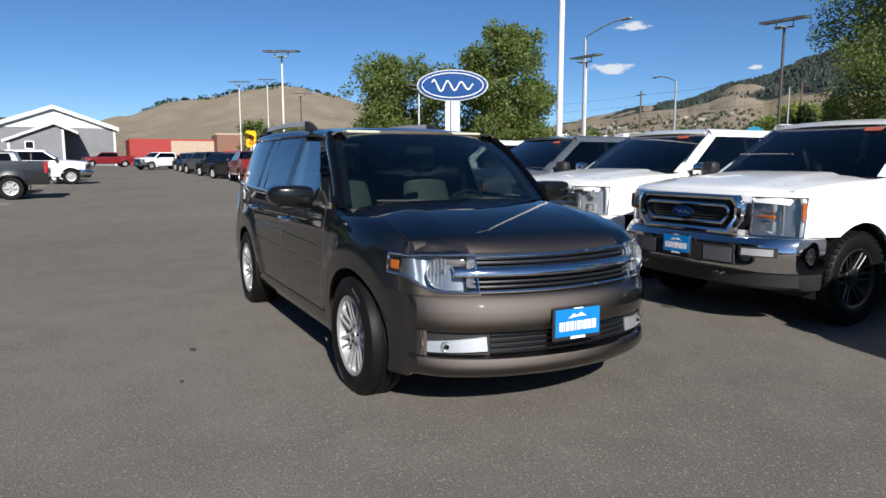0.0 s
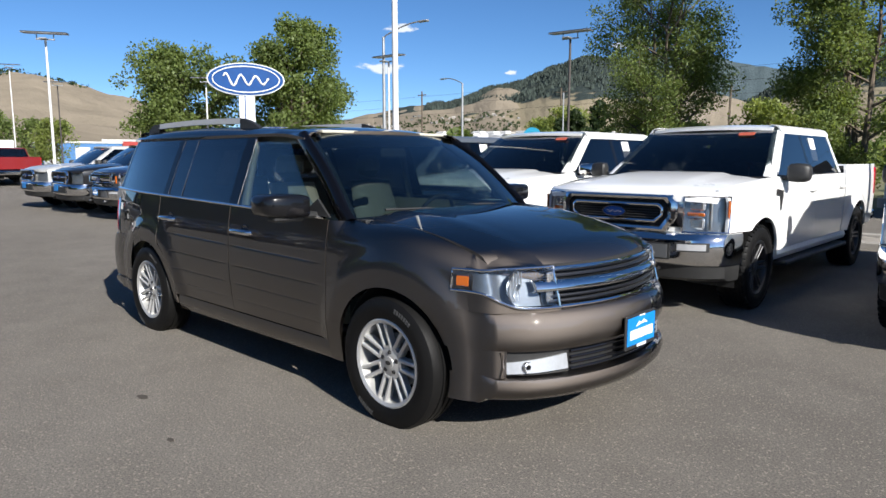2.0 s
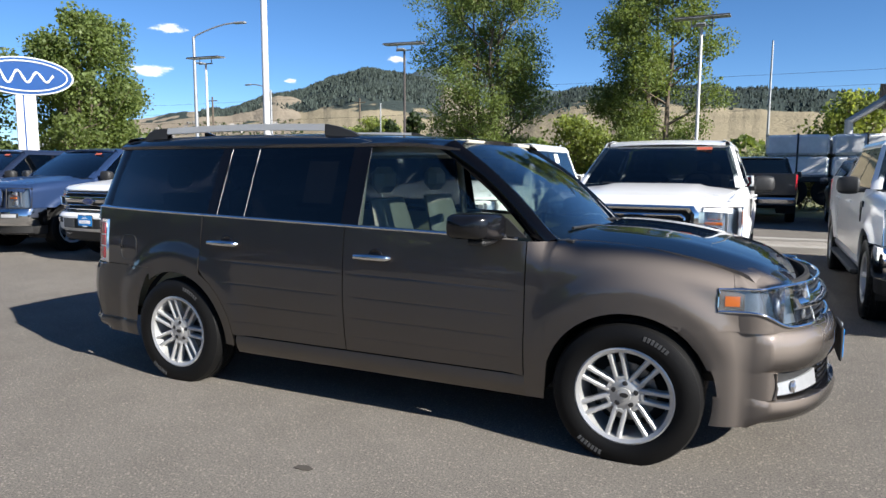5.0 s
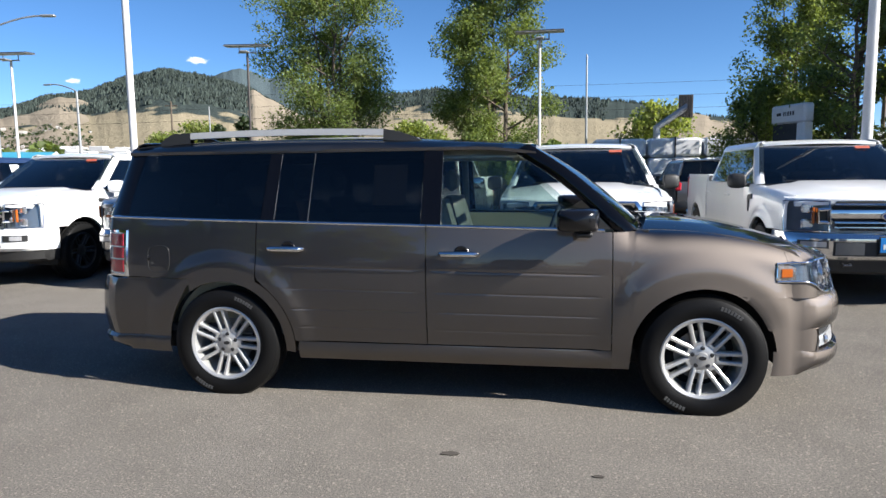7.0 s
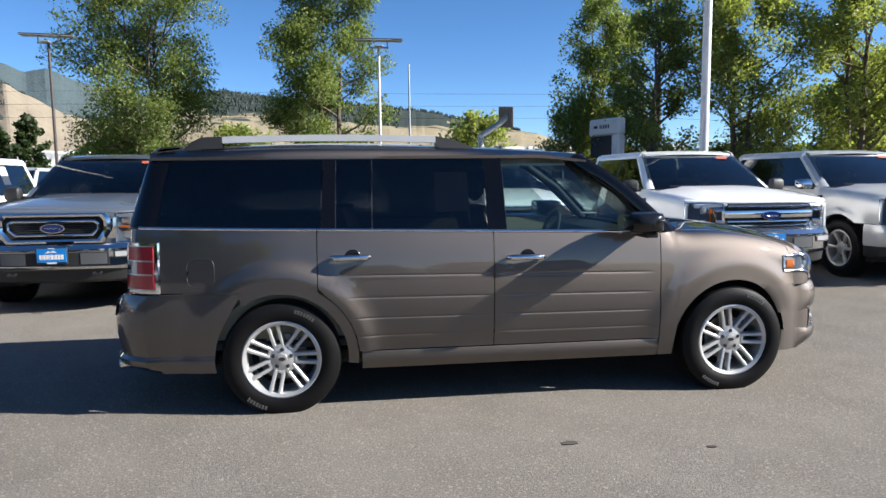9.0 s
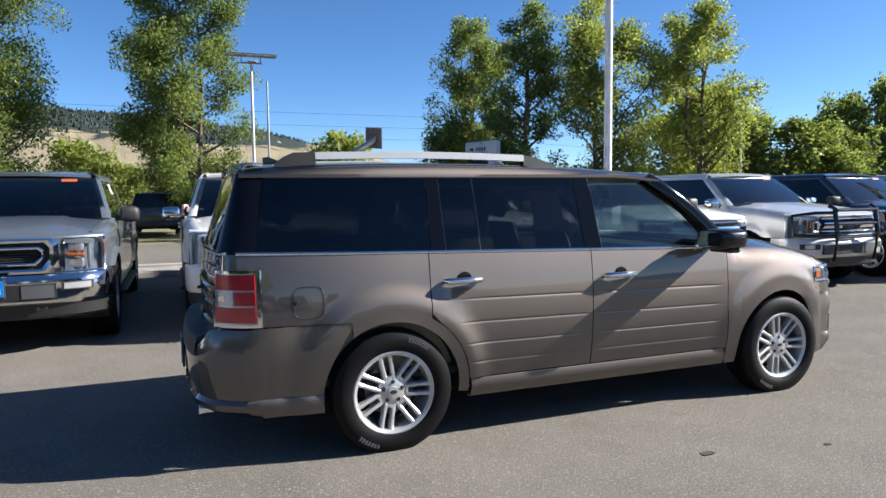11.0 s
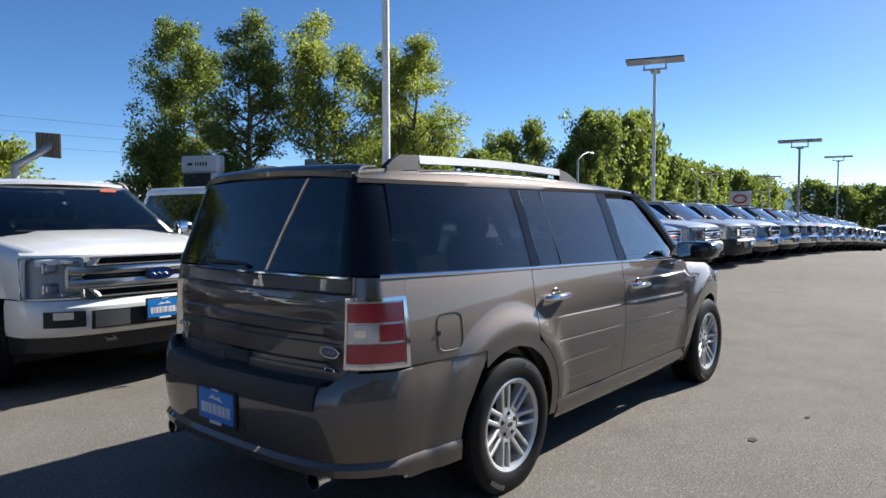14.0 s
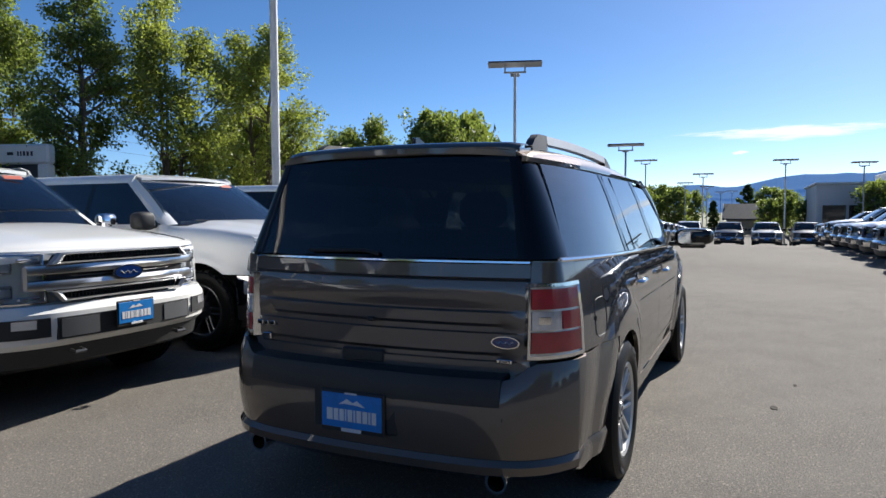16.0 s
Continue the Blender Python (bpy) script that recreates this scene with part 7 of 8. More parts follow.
for nm, lab, m_, x, y, w_, h_ in (("blue_shed", "low blue flat-roofed shed beyond the lot", BLUEWALL, -81.5, 25.0, 9, 2.7), ("red_shed", "low red flat-roofed shed beyond the lot", REDWALL, -80, 33.0, 11, 3.0)):
    sh = thing(nm, lab, "building", m=pose(x, y, ground_z(x) - 0.05, 0, 0, -22))
    part("wall", Geo().box(0, 0, h_ / 2, 6, w_, h_, 0.05), m_, sh)
    part("parapet", Geo().box(0, 0, h_, 6.2, w_ + 0.2, 0.2, 0.03), TRIMWHITE, sh)
    for k in (-0.3, 0.05, 0.32):
        part("door", Geo().box(3.0, k * w_, 1.1, 0.12, 1.5, 2.1, 0.02), GREYWALL, sh)
gb = thing("showroom", "pale grey flat-roofed showroom with a glazed front", "building", m=pose(92, -15, ground_z(92)))
part("wall", Geo().box(0, 0, 3.2, 18, 14, 6.4, 0.1), GREYWALL, gb)
part("parapet", Geo().box(0, 0, 6.5, 18.4, 14.4, 0.25, 0.05), TRIMWHITE, gb)
part("entrance_block", Geo().box(-1.5, -3.6, 4.0, 17, 5.5, 8.0, 0.1), TRIMWHITE, gb)
for i in range(5):
    wn = new("window")
    wn.parent = gb
    part("pane", Geo().box(-9.02, -5.2 + 2.6 * i, 2.2, 0.1, 2.3, 3.6, 0.03), BLACKGLOSS, wn)
    part("window_frame", Geo().box(-9.0, -5.2 + 2.6 * i, 4.1, 0.2, 2.6, 0.2, 0.03), GREYWALL, wn)
gable_house("tan_house", "long low house with a brown roof beyond the lot", 108, 2.1, 90, 8, 5.4, 2.3, 2.0, TANWALL, ROOFDARK)
th = gable_house("teal_shed", "low building with a pale teal metal roof", -42, 46, 30, 14, 16, 1.9, 1.2, TRIMWHITE, TEALROOF)
wh = gable_house("white_house", "small white house with a dark roof", -24, 52, -80, 4, 5, 1.7, 1.3, TRIMWHITE, ROOFDARK, ((1.2, 1.4, 0.8, 0.9),))
# white material stacked on a flatbed behind the trucks
WRAP = mat("white_wrap", (0.82, 0.82, 0.82), 0.5, col2=(0.6, 0.61, 0.63), scale=1.2, fine=8, bump=0.4)
fb = thing("flatbed_load", "white-wrapped bundles strapped on a long flatbed trailer", "trailer", m=pose(6.4, 24.5, 0.15))
part("deck", Geo().box(0, 0, 0.95, 9.0, 2.4, 0.2, 0.03), DARKTRIM, fb)
for i in range(4):
    for k in range(2):
        part("wrapped_block", Geo().box(-3.3 + 2.15 * i, 0, 1.4 + 0.78 * k, 2.05, 2.2, 0.74, 0.09), WRAP, fb)
    part("strap", Geo().box(-3.3 + 2.15 * i, 0, 1.8, 0.06, 2.24, 1.6, 0.01), DARKTRIM, fb)
for x in (-3.4, -2.3, 2.3, 3.4):
    part("trailer_wheel", Geo().lathe((x, -1.05, 0.5), "y", [(0.0, -0.12), (0.25, -0.12), (0.3, -0.14), (0.5, -0.12), (0.5, 0.12), (0.0, 0.12)], 20), RUBBER, fb)
trk = thing("box_truck", "white semi-truck cab parked behind the lot", "truck", m=pose(13.2, 25.5, 0))
part("cab", Geo().box(0, 0, 1.7, 2.2, 2.3, 2.2, 0.18), WHITE, trk)
part("cab_window", Geo().box(-0.15, -1.155, 2.1, 1.1, 0.02, 0.7, 0.01), BLACKGLOSS, trk)
for x in (-0.9, 0.9):
    part("truck_wheel", Geo().lathe((x, -1.0, 0.5), "y", [(0.0, -0.12), (0.3, -0.14), (0.5, -0.12), (0.5, 0.12), (0.0, 0.12)], 20), RUBBER, trk)


# ---- trees ----
def tree_meshes(seed, height, crown, base, leaf_m, leaves, size, stems=3, puff=0.3, rise=0.9):
    """Trunk and crown meshes: stems part near the ground, carry climbing limbs and twigs, and each twig holds a puff of leaves."""
    r = random.Random(seed)
    tg = Geo()
    r0 = height * 0.017 / math.sqrt(max(1, stems - 1))
    puffs = []
    up = Vector((0, 0, 1))
    for k in range(stems):
        ang = 2 * math.pi * (k + 0.6 * r.random()) / stems
        lean = crown * (0.0 if stems == 1 else 0.16 + 0.2 * r.random())
        top = height * (1.0 if k == 0 else 0.8 + 0.18 * r.random())
        path, n = [], 10
        for i in range(n):
            t = i / (n - 1)
            d = lean * t ** 0.75
            path.append(Vector((math.cos(ang) * (d + 0.12) + (r.random() - 0.5) * 0.03 * height * t, math.sin(ang) * (d + 0.12) + (r.random() - 0.5) * 0.03 * height * t, top * t * 0.96)))
        tg.tube(path, [r0 * (1.3 if i == 0 else 1 - 0.9 * i / (n - 1)) for i in range(n)], 7)
        limbs = max(9, int(44 / stems) + 4)
        for j in range(limbs):
            t = base + (0.98 - base) * (j + r.random()) / limbs
            f = t * (n - 1) * 0.999
            i = min(n - 2, int(f))
            p = path[i].lerp(path[i + 1], f - i)
            q = (t - base) / (1 - base)
            full = math.sin(math.pi * min(1.0, 0.2 + 0.76 * q)) ** 0.75
            reach = crown * full * (0.5 + 0.55 * r.random()) * (1.0 if stems == 1 else 0.86)
            out = ang + (r.random() - 0.5) * 4.6 if stems > 1 else j * 2.4 + r.random()
            tip = p + Vector((math.cos(out) * reach, math.sin(out) * reach, reach * rise * (0.5 + 0.8 * r.random())))
            tip.z = min(tip.z, height)
            mid = p.lerp(tip, 0.5) - up * 0.06 * reach
            rad = r0 * (1 - 0.8 * t) * 0.5 + 0.01
            tg.tube([p, mid, tip], [rad, rad * 0.6, 0.01], 4)
            puffs += [(tip, 1.0), (mid.lerp(tip, 0.45), 0.8)]
            for _ in range(3):
                e = mid.lerp(tip, r.random()) + Vector((r.gauss(0, 0.3), r.gauss(0, 0.3), r.gauss(0.1, 0.25))) * reach
                e.z = min(e.z, height)
                tg.tube([mid.lerp(tip, 0.2), e], [rad * 0.4, 0.006], 3)
                puffs.append((e, 0.5 + 0.5 * r.random()))
        puffs.append((path[-1], 0.8))
    g = np.random.default_rng(seed)
    cs = np.array([tuple(e) for e, _ in puffs])
    ws = np.array([w for _, w in puffs])
    idx = g.choice(len(cs), leaves, p=ws ** 2 / (ws ** 2).sum())
    off = g.normal(0, 1, (leaves, 3))
    off *= (g.random(leaves) ** 0.45 / np.linalg.norm(off, axis=1))[:, None]
    pos = cs[idx] + off * (puff * crown * ws[idx])[:, None] * np.array([1, 1, 0.85])
    pos[:, 2] = np.maximum(pos[:, 2], height * base * 0.5)
    u = g.normal(0, 1, (leaves, 3))
    u /= np.linalg.norm(u, axis=1)[:, None]
    v = np.cross(u, g.normal(0, 1, (leaves, 3)))
    v /= np.linalg.norm(v, axis=1)[:, None]
    s = size * (0.55 + 0.9 * g.random(leaves))[:, None]
    quad = np.stack([pos - u * s * 0.62, pos - v * s * 0.42 + u * s * 0.06, pos + u * s * 0.62, pos + v * s * 0.42 + u * s * 0.06], 1).reshape(-1, 3)
    me = bpy.data.meshes.new("crown")
    me.vertices.add(len(quad))
    me.vertices.foreach_set("co", quad.astype(np.float32).ravel())
    me.loops.add(leaves * 4)
    me.loops.foreach_set("vertex_index", np.arange(leaves * 4, dtype=np.int32))
    me.polygons.add(leaves)
    me.polygons.foreach_set("loop_start", np.arange(0, leaves * 4, 4, dtype=np.int32))
    me.update(calc_edges=True)
    me.materials.append(leaf_m)
    return tg.mesh("trunk", BARK), me


def tree(proto, x, y, turn, k, label, kz=None, group="trees behind the lot"):
    tm, cm = proto
    t = thing("tree", label, "tree", group)
    t.matrix_basis = pose(x, y, ground_z(x) - 0.05, 0, 0, turn) @ Matrix.Diagonal((k, k, kz or k, 1))
    a = new("trunk", tm)
    b = new("crown", cm)
    a.parent = b.parent = t
    tagged(b, "leafy crown with gaps of sky")
    return t


SHRUB = tree_meshes(6, 3.4, 2.0, 0.05, LEAF_C, 5000, 0.13, 4, 0.34)
SMALL = tree_meshes(9, 5.0, 1.9, 0.12, LEAF_B, 5000, 0.17, 3, 0.34)
ROWTREE = tree_meshes(12, 8.0, 2.5, 0.1, LEAF_A, 13000, 0.175, 2, 0.32)
ROWTREE2 = tree_meshes(13, 8.0, 2.2, 0.1, LEAF_A, 13000, 0.175, 3, 0.32)
FARTREE = tree_meshes(14, 8.0, 2.7, 0.08, LEAF_A, 3600, 0.32, 2, 0.33)
CONIFER = tree_meshes(15, 7.0, 1.25, 0.05, LEAF_D, 4000, 0.26, 1, 0.3, 0.1)
GREEN = "tall poplar with green leaves and grey bark"
YEL = "tall poplar with leaves turning yellow-green"
for x, y, turn, h, rad, n, leaf_m, stems, lab in (
        (-9.6, 25.2, 40, 11.6, 2.95, 30000, LEAF_A, 3, GREEN), (-1.9, 24.8, 200, 11.6, 2.4, 29000, LEAF_A, 3, "broad poplar with glossy green leaves"),
        (8.8, 21.0, 120, 8.9, 1.75, 13000, LEAF_A, 4, "dark green poplar with several stems"), (9.5, 17.7, 10, 8.9, 1.6, 10000, LEAF_A, 2, "slim green poplar with two stems"),
        (12.0, 16.5, 60, 8.7, 2.1, 15000, LEAF_B, 3, YEL), (15.8, 15.8, 250, 8.6, 1.9, 13000, LEAF_B, 2, YEL), (17.4, 17.0, 20, 6.0, 1.3, 6000, LEAF_A, 2, GREEN),
        (7.5, 20.3, 200, 4.4, 1.4, 6000, LEAF_A, 4, "low dark green poplar shoots beside the tall ones"),
        (-32.5, 21.5, 70, 9.9, 3.0, 24000, LEAF_A, 3, "broad green tree beside the blue oval sign"), (-38.3, 17.6, 300, 7.9, 3.4, 26000, LEAF_A, 3, "broad green tree beside the blue oval sign"),
        (-35.5, 25.0, 150, 6.6, 2.8, 14000, LEAF_A, 3, "broad green tree behind the blue oval sign")):
    tree(tree_meshes(int(h * 10 + turn), h, rad, 0.05, leaf_m, int(n * (2.6 if x > -20 else 1.4)), 0.078 if x > -20 else 0.15, stems, 0.3), x, y, turn, 1.0, lab)
for x, y, p, k, lab in ((3.4, 25.0, SHRUB, 0.72, "silvery grey-green shrub behind the lot"), (5.6, 32.0, SMALL, 0.95, "yellow-green small tree behind the lot"), (9.0, 34, SMALL, 0.6, "yellow-green small tree behind the lot"), (2.0, 27, SHRUB, 0.65, "silvery grey-green shrub behind the lot"), (-4.8, 29.5, SMALL, 0.6, "yellow-green small tree behind the lot"),
                        (10.8, 27, SMALL, 0.62, "yellow-green small tree behind the lot"), (12, 24, SHRUB, 0.6, "silvery grey-green shrub behind the lot"), (-19.3, 36.2, CONIFER, 0.76, "dark pointed conifer behind the lot"), (-20.6, 35.5, CONIFER, 0.68, "dark pointed conifer behind the lot"), (-21.4, 35, CONIFER, 0.6, "dark pointed conifer behind the lot"), (-27, 44, SMALL, 1.05, "rounded yellow-green tree behind the lot"),
                        (-33, 50, SMALL, 1.0, "rounded yellow-green tree behind the lot"), (-47, 21, SMALL, 0.9, "rounded green tree behind the lot"), (-80, 16, FARTREE, 0.7, "dark green tree behind the shop"), (-66, 17.5, SMALL, 0.9, "yellow-green tree beside the lot"), (-74, 18, FARTREE, 0.6, "dark green tree behind the shop"),
                        (-12, 28, SMALL, 0.75, "low green tree behind the lot"), (-6.5, 30, SMALL, 0.8, "low green tree behind the lot"), (-30, 47, CONIFER, 0.7, "dark pointed conifer behind the lot")):
    tree(p, x, y, (x * 37 + y * 11) % 360, k, lab)
# Unseen trees, added so the wagon's side and glass have something dark to reflect.
for i in range(14):
    tree(FARTREE, -9 - 4.6 * i, -28 + 0.45 * i + (i * 7 % 5) * 0.5, i * 77 % 360, 0.95 + 0.08 * (i * 3 % 4), "dark green tree out of view, added for reflections", group="row of trees on the near side")
ROWRISE = (0.68, 0.66, 0.56, 0.68, 0.93, 0.97, 1.08, 1.06, 1.2, 1.16, 0.95, 0.98, 0.94, 0.95)
rng = random.Random(21)
for i in range(44):
    x = 20.5 + 2.35 * i + rng.random() * 1.6
    y = 19.5 + 3.5 * rng.random() + 0.004 * i * i
    p = (ROWTREE, ROWTREE2)[i % 2] if i < 10 else FARTREE
    f = i * 2.35 / 3.4
    j = min(12, int(f))
    rise = (ROWRISE[j] + (ROWRISE[j + 1] - ROWRISE[j]) * min(1, f - j)) * (0.98 + 0.2 * rng.random())
    tree(p, x, y, rng.random() * 360, 0.72 + 0.25 * rng.random(), "green poplar in the row of trees along the lot", rise, group="row of trees along the lot")
for x, y, k, p in ((118, -0.5, 1.15, CONIFER), (120, -4.0, 0.9, FARTREE), (122, -6.5, 0.85, FARTREE), (104, -5.0, 0.5, SMALL), (112, 4.5, 0.75, CONIFER), (98, 9.0, 0.85, FARTREE), (101, 12, 0.9, FARTREE), (96, 13.5, 0.85, FARTREE), (105, 7.5, 0.8, FARTREE), (94, 16.5, 0.95, FARTREE), (100, -3.0, 0.62, FARTREE), (101, -5.4, 0.66, FARTREE), (99, -7.6, 0.6, FARTREE), (80, -13.5, 0.8, FARTREE), (88, -25, 0.9, FARTREE)):
    tree(p, x, y, x * 13 % 360, k, "dark tree beyond the far end of the lot")


def wood(name, label, xs, seed, leaf_m, size, lo, hi):
    """A far belt of trees as one mass of leaf clumps."""
    g = np.random.default_rng(seed)
    geo = Geo()
    for (x, y) in xs:
        h = lo + (hi - lo) * g.random()
        for _ in range(200):
            c = g.normal(0, 1, 3)
            c /= np.linalg.norm(c)
            p = Vector((x + c[0] * h * 0.42, y + c[1] * h * 0.42, max(0.2, h * 0.5 + c[2] * h * 0.5)))
            u = Vector(g.normal(0, 1, 3)).normalized() * size * h * 0.2
            w = u.cross(Vector(g.normal(0, 1, 3))).normalized() * size * h * 0.16
            b = len(geo.v)
            geo.v += [tuple(p - u), tuple(p - w), tuple(p + u), tuple(p + w)]
            geo.f.append((b, b + 1, b + 2, b + 3))
    ob = part(name, geo, leaf_m, sharp=0)
    return tagged(ob, label, "woods", kind="stuff")


rng = random.Random(33)
belt_pts = []
for i in range(420):
    a = radians(30 + 125 * rng.random())
    d = 75 + 190 * rng.random() ** 1.3
    belt_pts.append((d * math.cos(a), d * math.sin(a)))
wood("tree_belt", "belt of mixed green trees among the houses below the hills", belt_pts, 2, LEAF_A, 0.5, 2.6, 5.5)
town = Geo()
for i in range(150):
    a = radians(104 + 42 * rng.random())
    d = 300 + 420 * rng.random()
    town.box(d * math.cos(a), d * math.sin(a), 4 + (d - 300) * 0.055, 9 + 6 * rng.random(), 9, 6, 0.5)
tagged(part("far_houses", town, TRIMWHITE), "scattered pale houses on the foot of the hill", "houses", kind="stuff")


# ---- hills and clouds ----
def hill_material(name, grass, grass2, wood_col, line, soft, patch=0.004):
    """Dry grass below, forest above a ragged line, with gullies."""
    m, nt, b = nodes_of(name)
    n, l = nt.nodes, nt.links
    tc = n.new("ShaderNodeTexCoord")
    sep = n.new("ShaderNodeSeparateXYZ")
    l.new(tc.outputs["Object"], sep.inputs[0])

    def nz(scale, detail=5):
        k = n.new("ShaderNodeTexNoise")
        k.inputs["Scale"].default_value, k.inputs["Detail"].default_value = scale, detail
        l.new(tc.outputs["Object"], k.inputs["Vector"])
        return k.outputs["Fac"]

    n1, n2, n3 = nz(patch), nz(patch * 6), nz(patch * 45, 3)
    s = n.new("ShaderNodeMath")
    s.operation = "MULTIPLY_ADD"
    l.new(n1, s.inputs[0])
    s.inputs[1].default_value = soft
    l.new(sep.outputs[2], s.inputs[2])
    s2 = n.new("ShaderNodeMath")
    s2.operation = "MULTIPLY_ADD"
    l.new(n2, s2.inputs[0])
    s2.inputs[1].default_value = soft * 0.55
    l.new(s.outputs[0], s2.inputs[2])
    mr = n.new("ShaderNodeMapRange")
    mr.inputs[1].default_value, mr.inputs[2].default_value = line + soft * 0.74, line + soft * 0.74 + soft * 0.06
    l.new(s2.outputs[0], mr.inputs[0])
    g = n.new("ShaderNodeMix")
    g.data_type = "RGBA"
    g.inputs[6].default_value, g.inputs[7].default_value = (*grass, 1), (*grass2, 1)
    l.new(n2, g.inputs[0])
    w = n.new("ShaderNodeMix")
    w.data_type = "RGBA"
    w.inputs[6].default_value, w.inputs[7].default_value = (*wood_col, 1), (*[c * 2.0 for c in wood_col], 1)
    l.new(n3, w.inputs[0])
    mx = n.new("ShaderNodeMix")
    mx.data_type = "RGBA"
    l.new(mr.outputs[0], mx.inputs[0])
    l.new(g.outputs[2], mx.inputs[6])
    l.new(w.outputs[2], mx.inputs[7])
    l.new(mx.outputs[2], b.inputs["Base Color"])
    b.inputs["Roughness"].default_value = 1.0
    b.inputs["Specular IOR Level"].default_value = 0.0
    bp = n.new("ShaderNodeBump")
    bp.inputs["Strength"].default_value, bp.inputs["Distance"].default_value = 0.5, 6.0
    l.new(n3, bp.inputs["Height"])
    l.new(bp.outputs[0], b.inputs["Normal"])
    return m


def slope_point(a, v, near, farr, elev, rough, seed):
    """A point of a slope at bearing a, from its foot (v = 0) to its crest (v = 1)."""
    d = near + (farr - near) * v
    ca_, sa_ = math.cos(radians(a)), math.sin(radians(a))
    crest = math.tan(radians(elev(a) + 0.22 * noise.noise(Vector((a * 0.35, seed, 1))) + 0.08 * noise.noise(Vector((a * 1.7, seed, 2))))) * farr
    f = smooth01(v) * 0.55 + 0.45 * v ** 1.6
    gul = noise.noise(Vector((d * ca_ * 0.006 + seed, d * sa_ * 0.006, 0))) + 0.5 * noise.noise(Vector((d * ca_ * 0.018, d * sa_ * 0.018 + seed, 3)))
    return (d * ca_, d * sa_, crest * f * (1 + rough * gul * (1 - v * 0.75)) - 3 * (1 - v))


def ridge(name, label, az0, az1, near, farr, elev, m, rough=0.12, n=120, seed=0.0):
    """A slope that climbs from near to far, crest at the given elevation for each bearing."""
    rows = [[slope_point(az0 + (az1 - az0) * k / (n - 1), i / 25, near, farr, elev, rough, seed) for k in range(n)] for i in range(26)]
    rows.append([(x * 1.15, y * 1.15, -5) for x, y, z in rows[-1]])
    return tagged(part(name, Geo().grid(rows), m, sharp=0), label, "hill", kind="structure")


def through_points(*ps):
    """A smooth crest line through (bearing, elevation) pairs."""
    def f(a):
        for (a0, e0), (a1, e1) in zip(ps, ps[1:]):
            if a0 <= a <= a1:
                return e0 + (e1 - e0) * (0.5 * (a - a0) / (a1 - a0) + 0.5 * smooth01((a - a0) / (a1 - a0)))
        return ps[0][1] if a < ps[0][0] else ps[-1][1]
    return f


def bumps(*bs):
    return lambda a: sum(h * math.exp(-((a - c) / w) ** 2) for c, w, h in bs)


TANHILL = hill_material("tan_hill", (0.29, 0.245, 0.185), (0.18, 0.155, 0.118), (0.035, 0.045, 0.025), 330, 60)
FORESTHILL = hill_material("forest_hill", (0.29, 0.245, 0.165), (0.2, 0.175, 0.12), (0.028, 0.036, 0.034), 88, 150)
# Forest paler and bluer than on the near hill: haze mixed into the colour.
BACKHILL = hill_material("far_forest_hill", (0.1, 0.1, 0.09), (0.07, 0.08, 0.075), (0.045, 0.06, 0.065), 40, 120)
REFLECTHILL = hill_material("unseen_dark_mountain", (0.05, 0.05, 0.045), (0.035, 0.04, 0.04), (0.018, 0.024, 0.024), 20, 60)
HAZEHILL = hill_material("haze_blue_mountain", (0.045, 0.065, 0.09), (0.04, 0.058, 0.08), (0.036, 0.055, 0.08), 20, 60)
# A blue glow over bluish base colours stands in for distance haze.
hb = HAZEHILL.node_tree.nodes["Principled BSDF"]
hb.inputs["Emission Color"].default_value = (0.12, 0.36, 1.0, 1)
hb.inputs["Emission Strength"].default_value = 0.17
TAN_CREST = through_points((146, 1.0), (153, 3.0), (159.2, 4.6), (162.9, 5.6), (164.7, 6.0), (166.5, 5.75), (168.2, 5.9), (169.9, 5.55), (174.2, 4.5), (177.6, 3.2), (185, 1.7), (192, 1.0))
ridge("backdrop_tan_hill", "bare tan grass hill with shallow gullies", 146, 192, 420, 1500, TAN_CREST, TANHILL, 0.4, 150, 1.7)
FOREST_CREST = through_points((70, 2.4), (76.9, 3.9), (85, 5.5), (91.4, 6.1), (98.4, 6.75), (100.5, 6.95), (103.6, 6.5), (107, 5.7), (110, 4.2), (114, 1.5))
DOME_CREST = through_points((106, 2.0), (111.8, 4.7), (113.8, 5.9), (115.5, 6.8), (117.3, 7.5), (118.6, 7.75), (120, 7.9), (121.7, 8.1), (123, 7.85), (124.2, 7.4), (125.6, 6.75), (127.2, 6.25), (129.2, 5.85), (131.2, 5.2), (133, 4.6), (136.4, 4.3), (142, 3.2), (148, 1.0))
SPUR_CREST = through_points((124.5, 2.6), (126.2, 4.4), (127.3, 5.5), (129.2, 5.6), (131.2, 4.8), (133, 4.4), (136.4, 4.1), (142.2, 3.2), (148, 1.4))
EAST_SPUR_CREST = through_points((103, 2.2), (108, 4.1), (111.8, 5.0), (113.8, 6.05), (115.2, 6.7), (116.2, 6.1), (117.5, 5.2), (119.5, 4.5), (123, 3.0))
ridge("backdrop_east_forest_hill", "long hill with dry grass foot and dark conifer forest on top", 70, 114, 380, 1700, FOREST_CREST, FORESTHILL, 0.16, 180, 5.2)
ridge("backdrop_forest_hill", "rounded hill with dry grass foot and dark conifer forest", 106, 148, 380, 1700, DOME_CREST, FORESTHILL, 0.16, 200, 5.2)
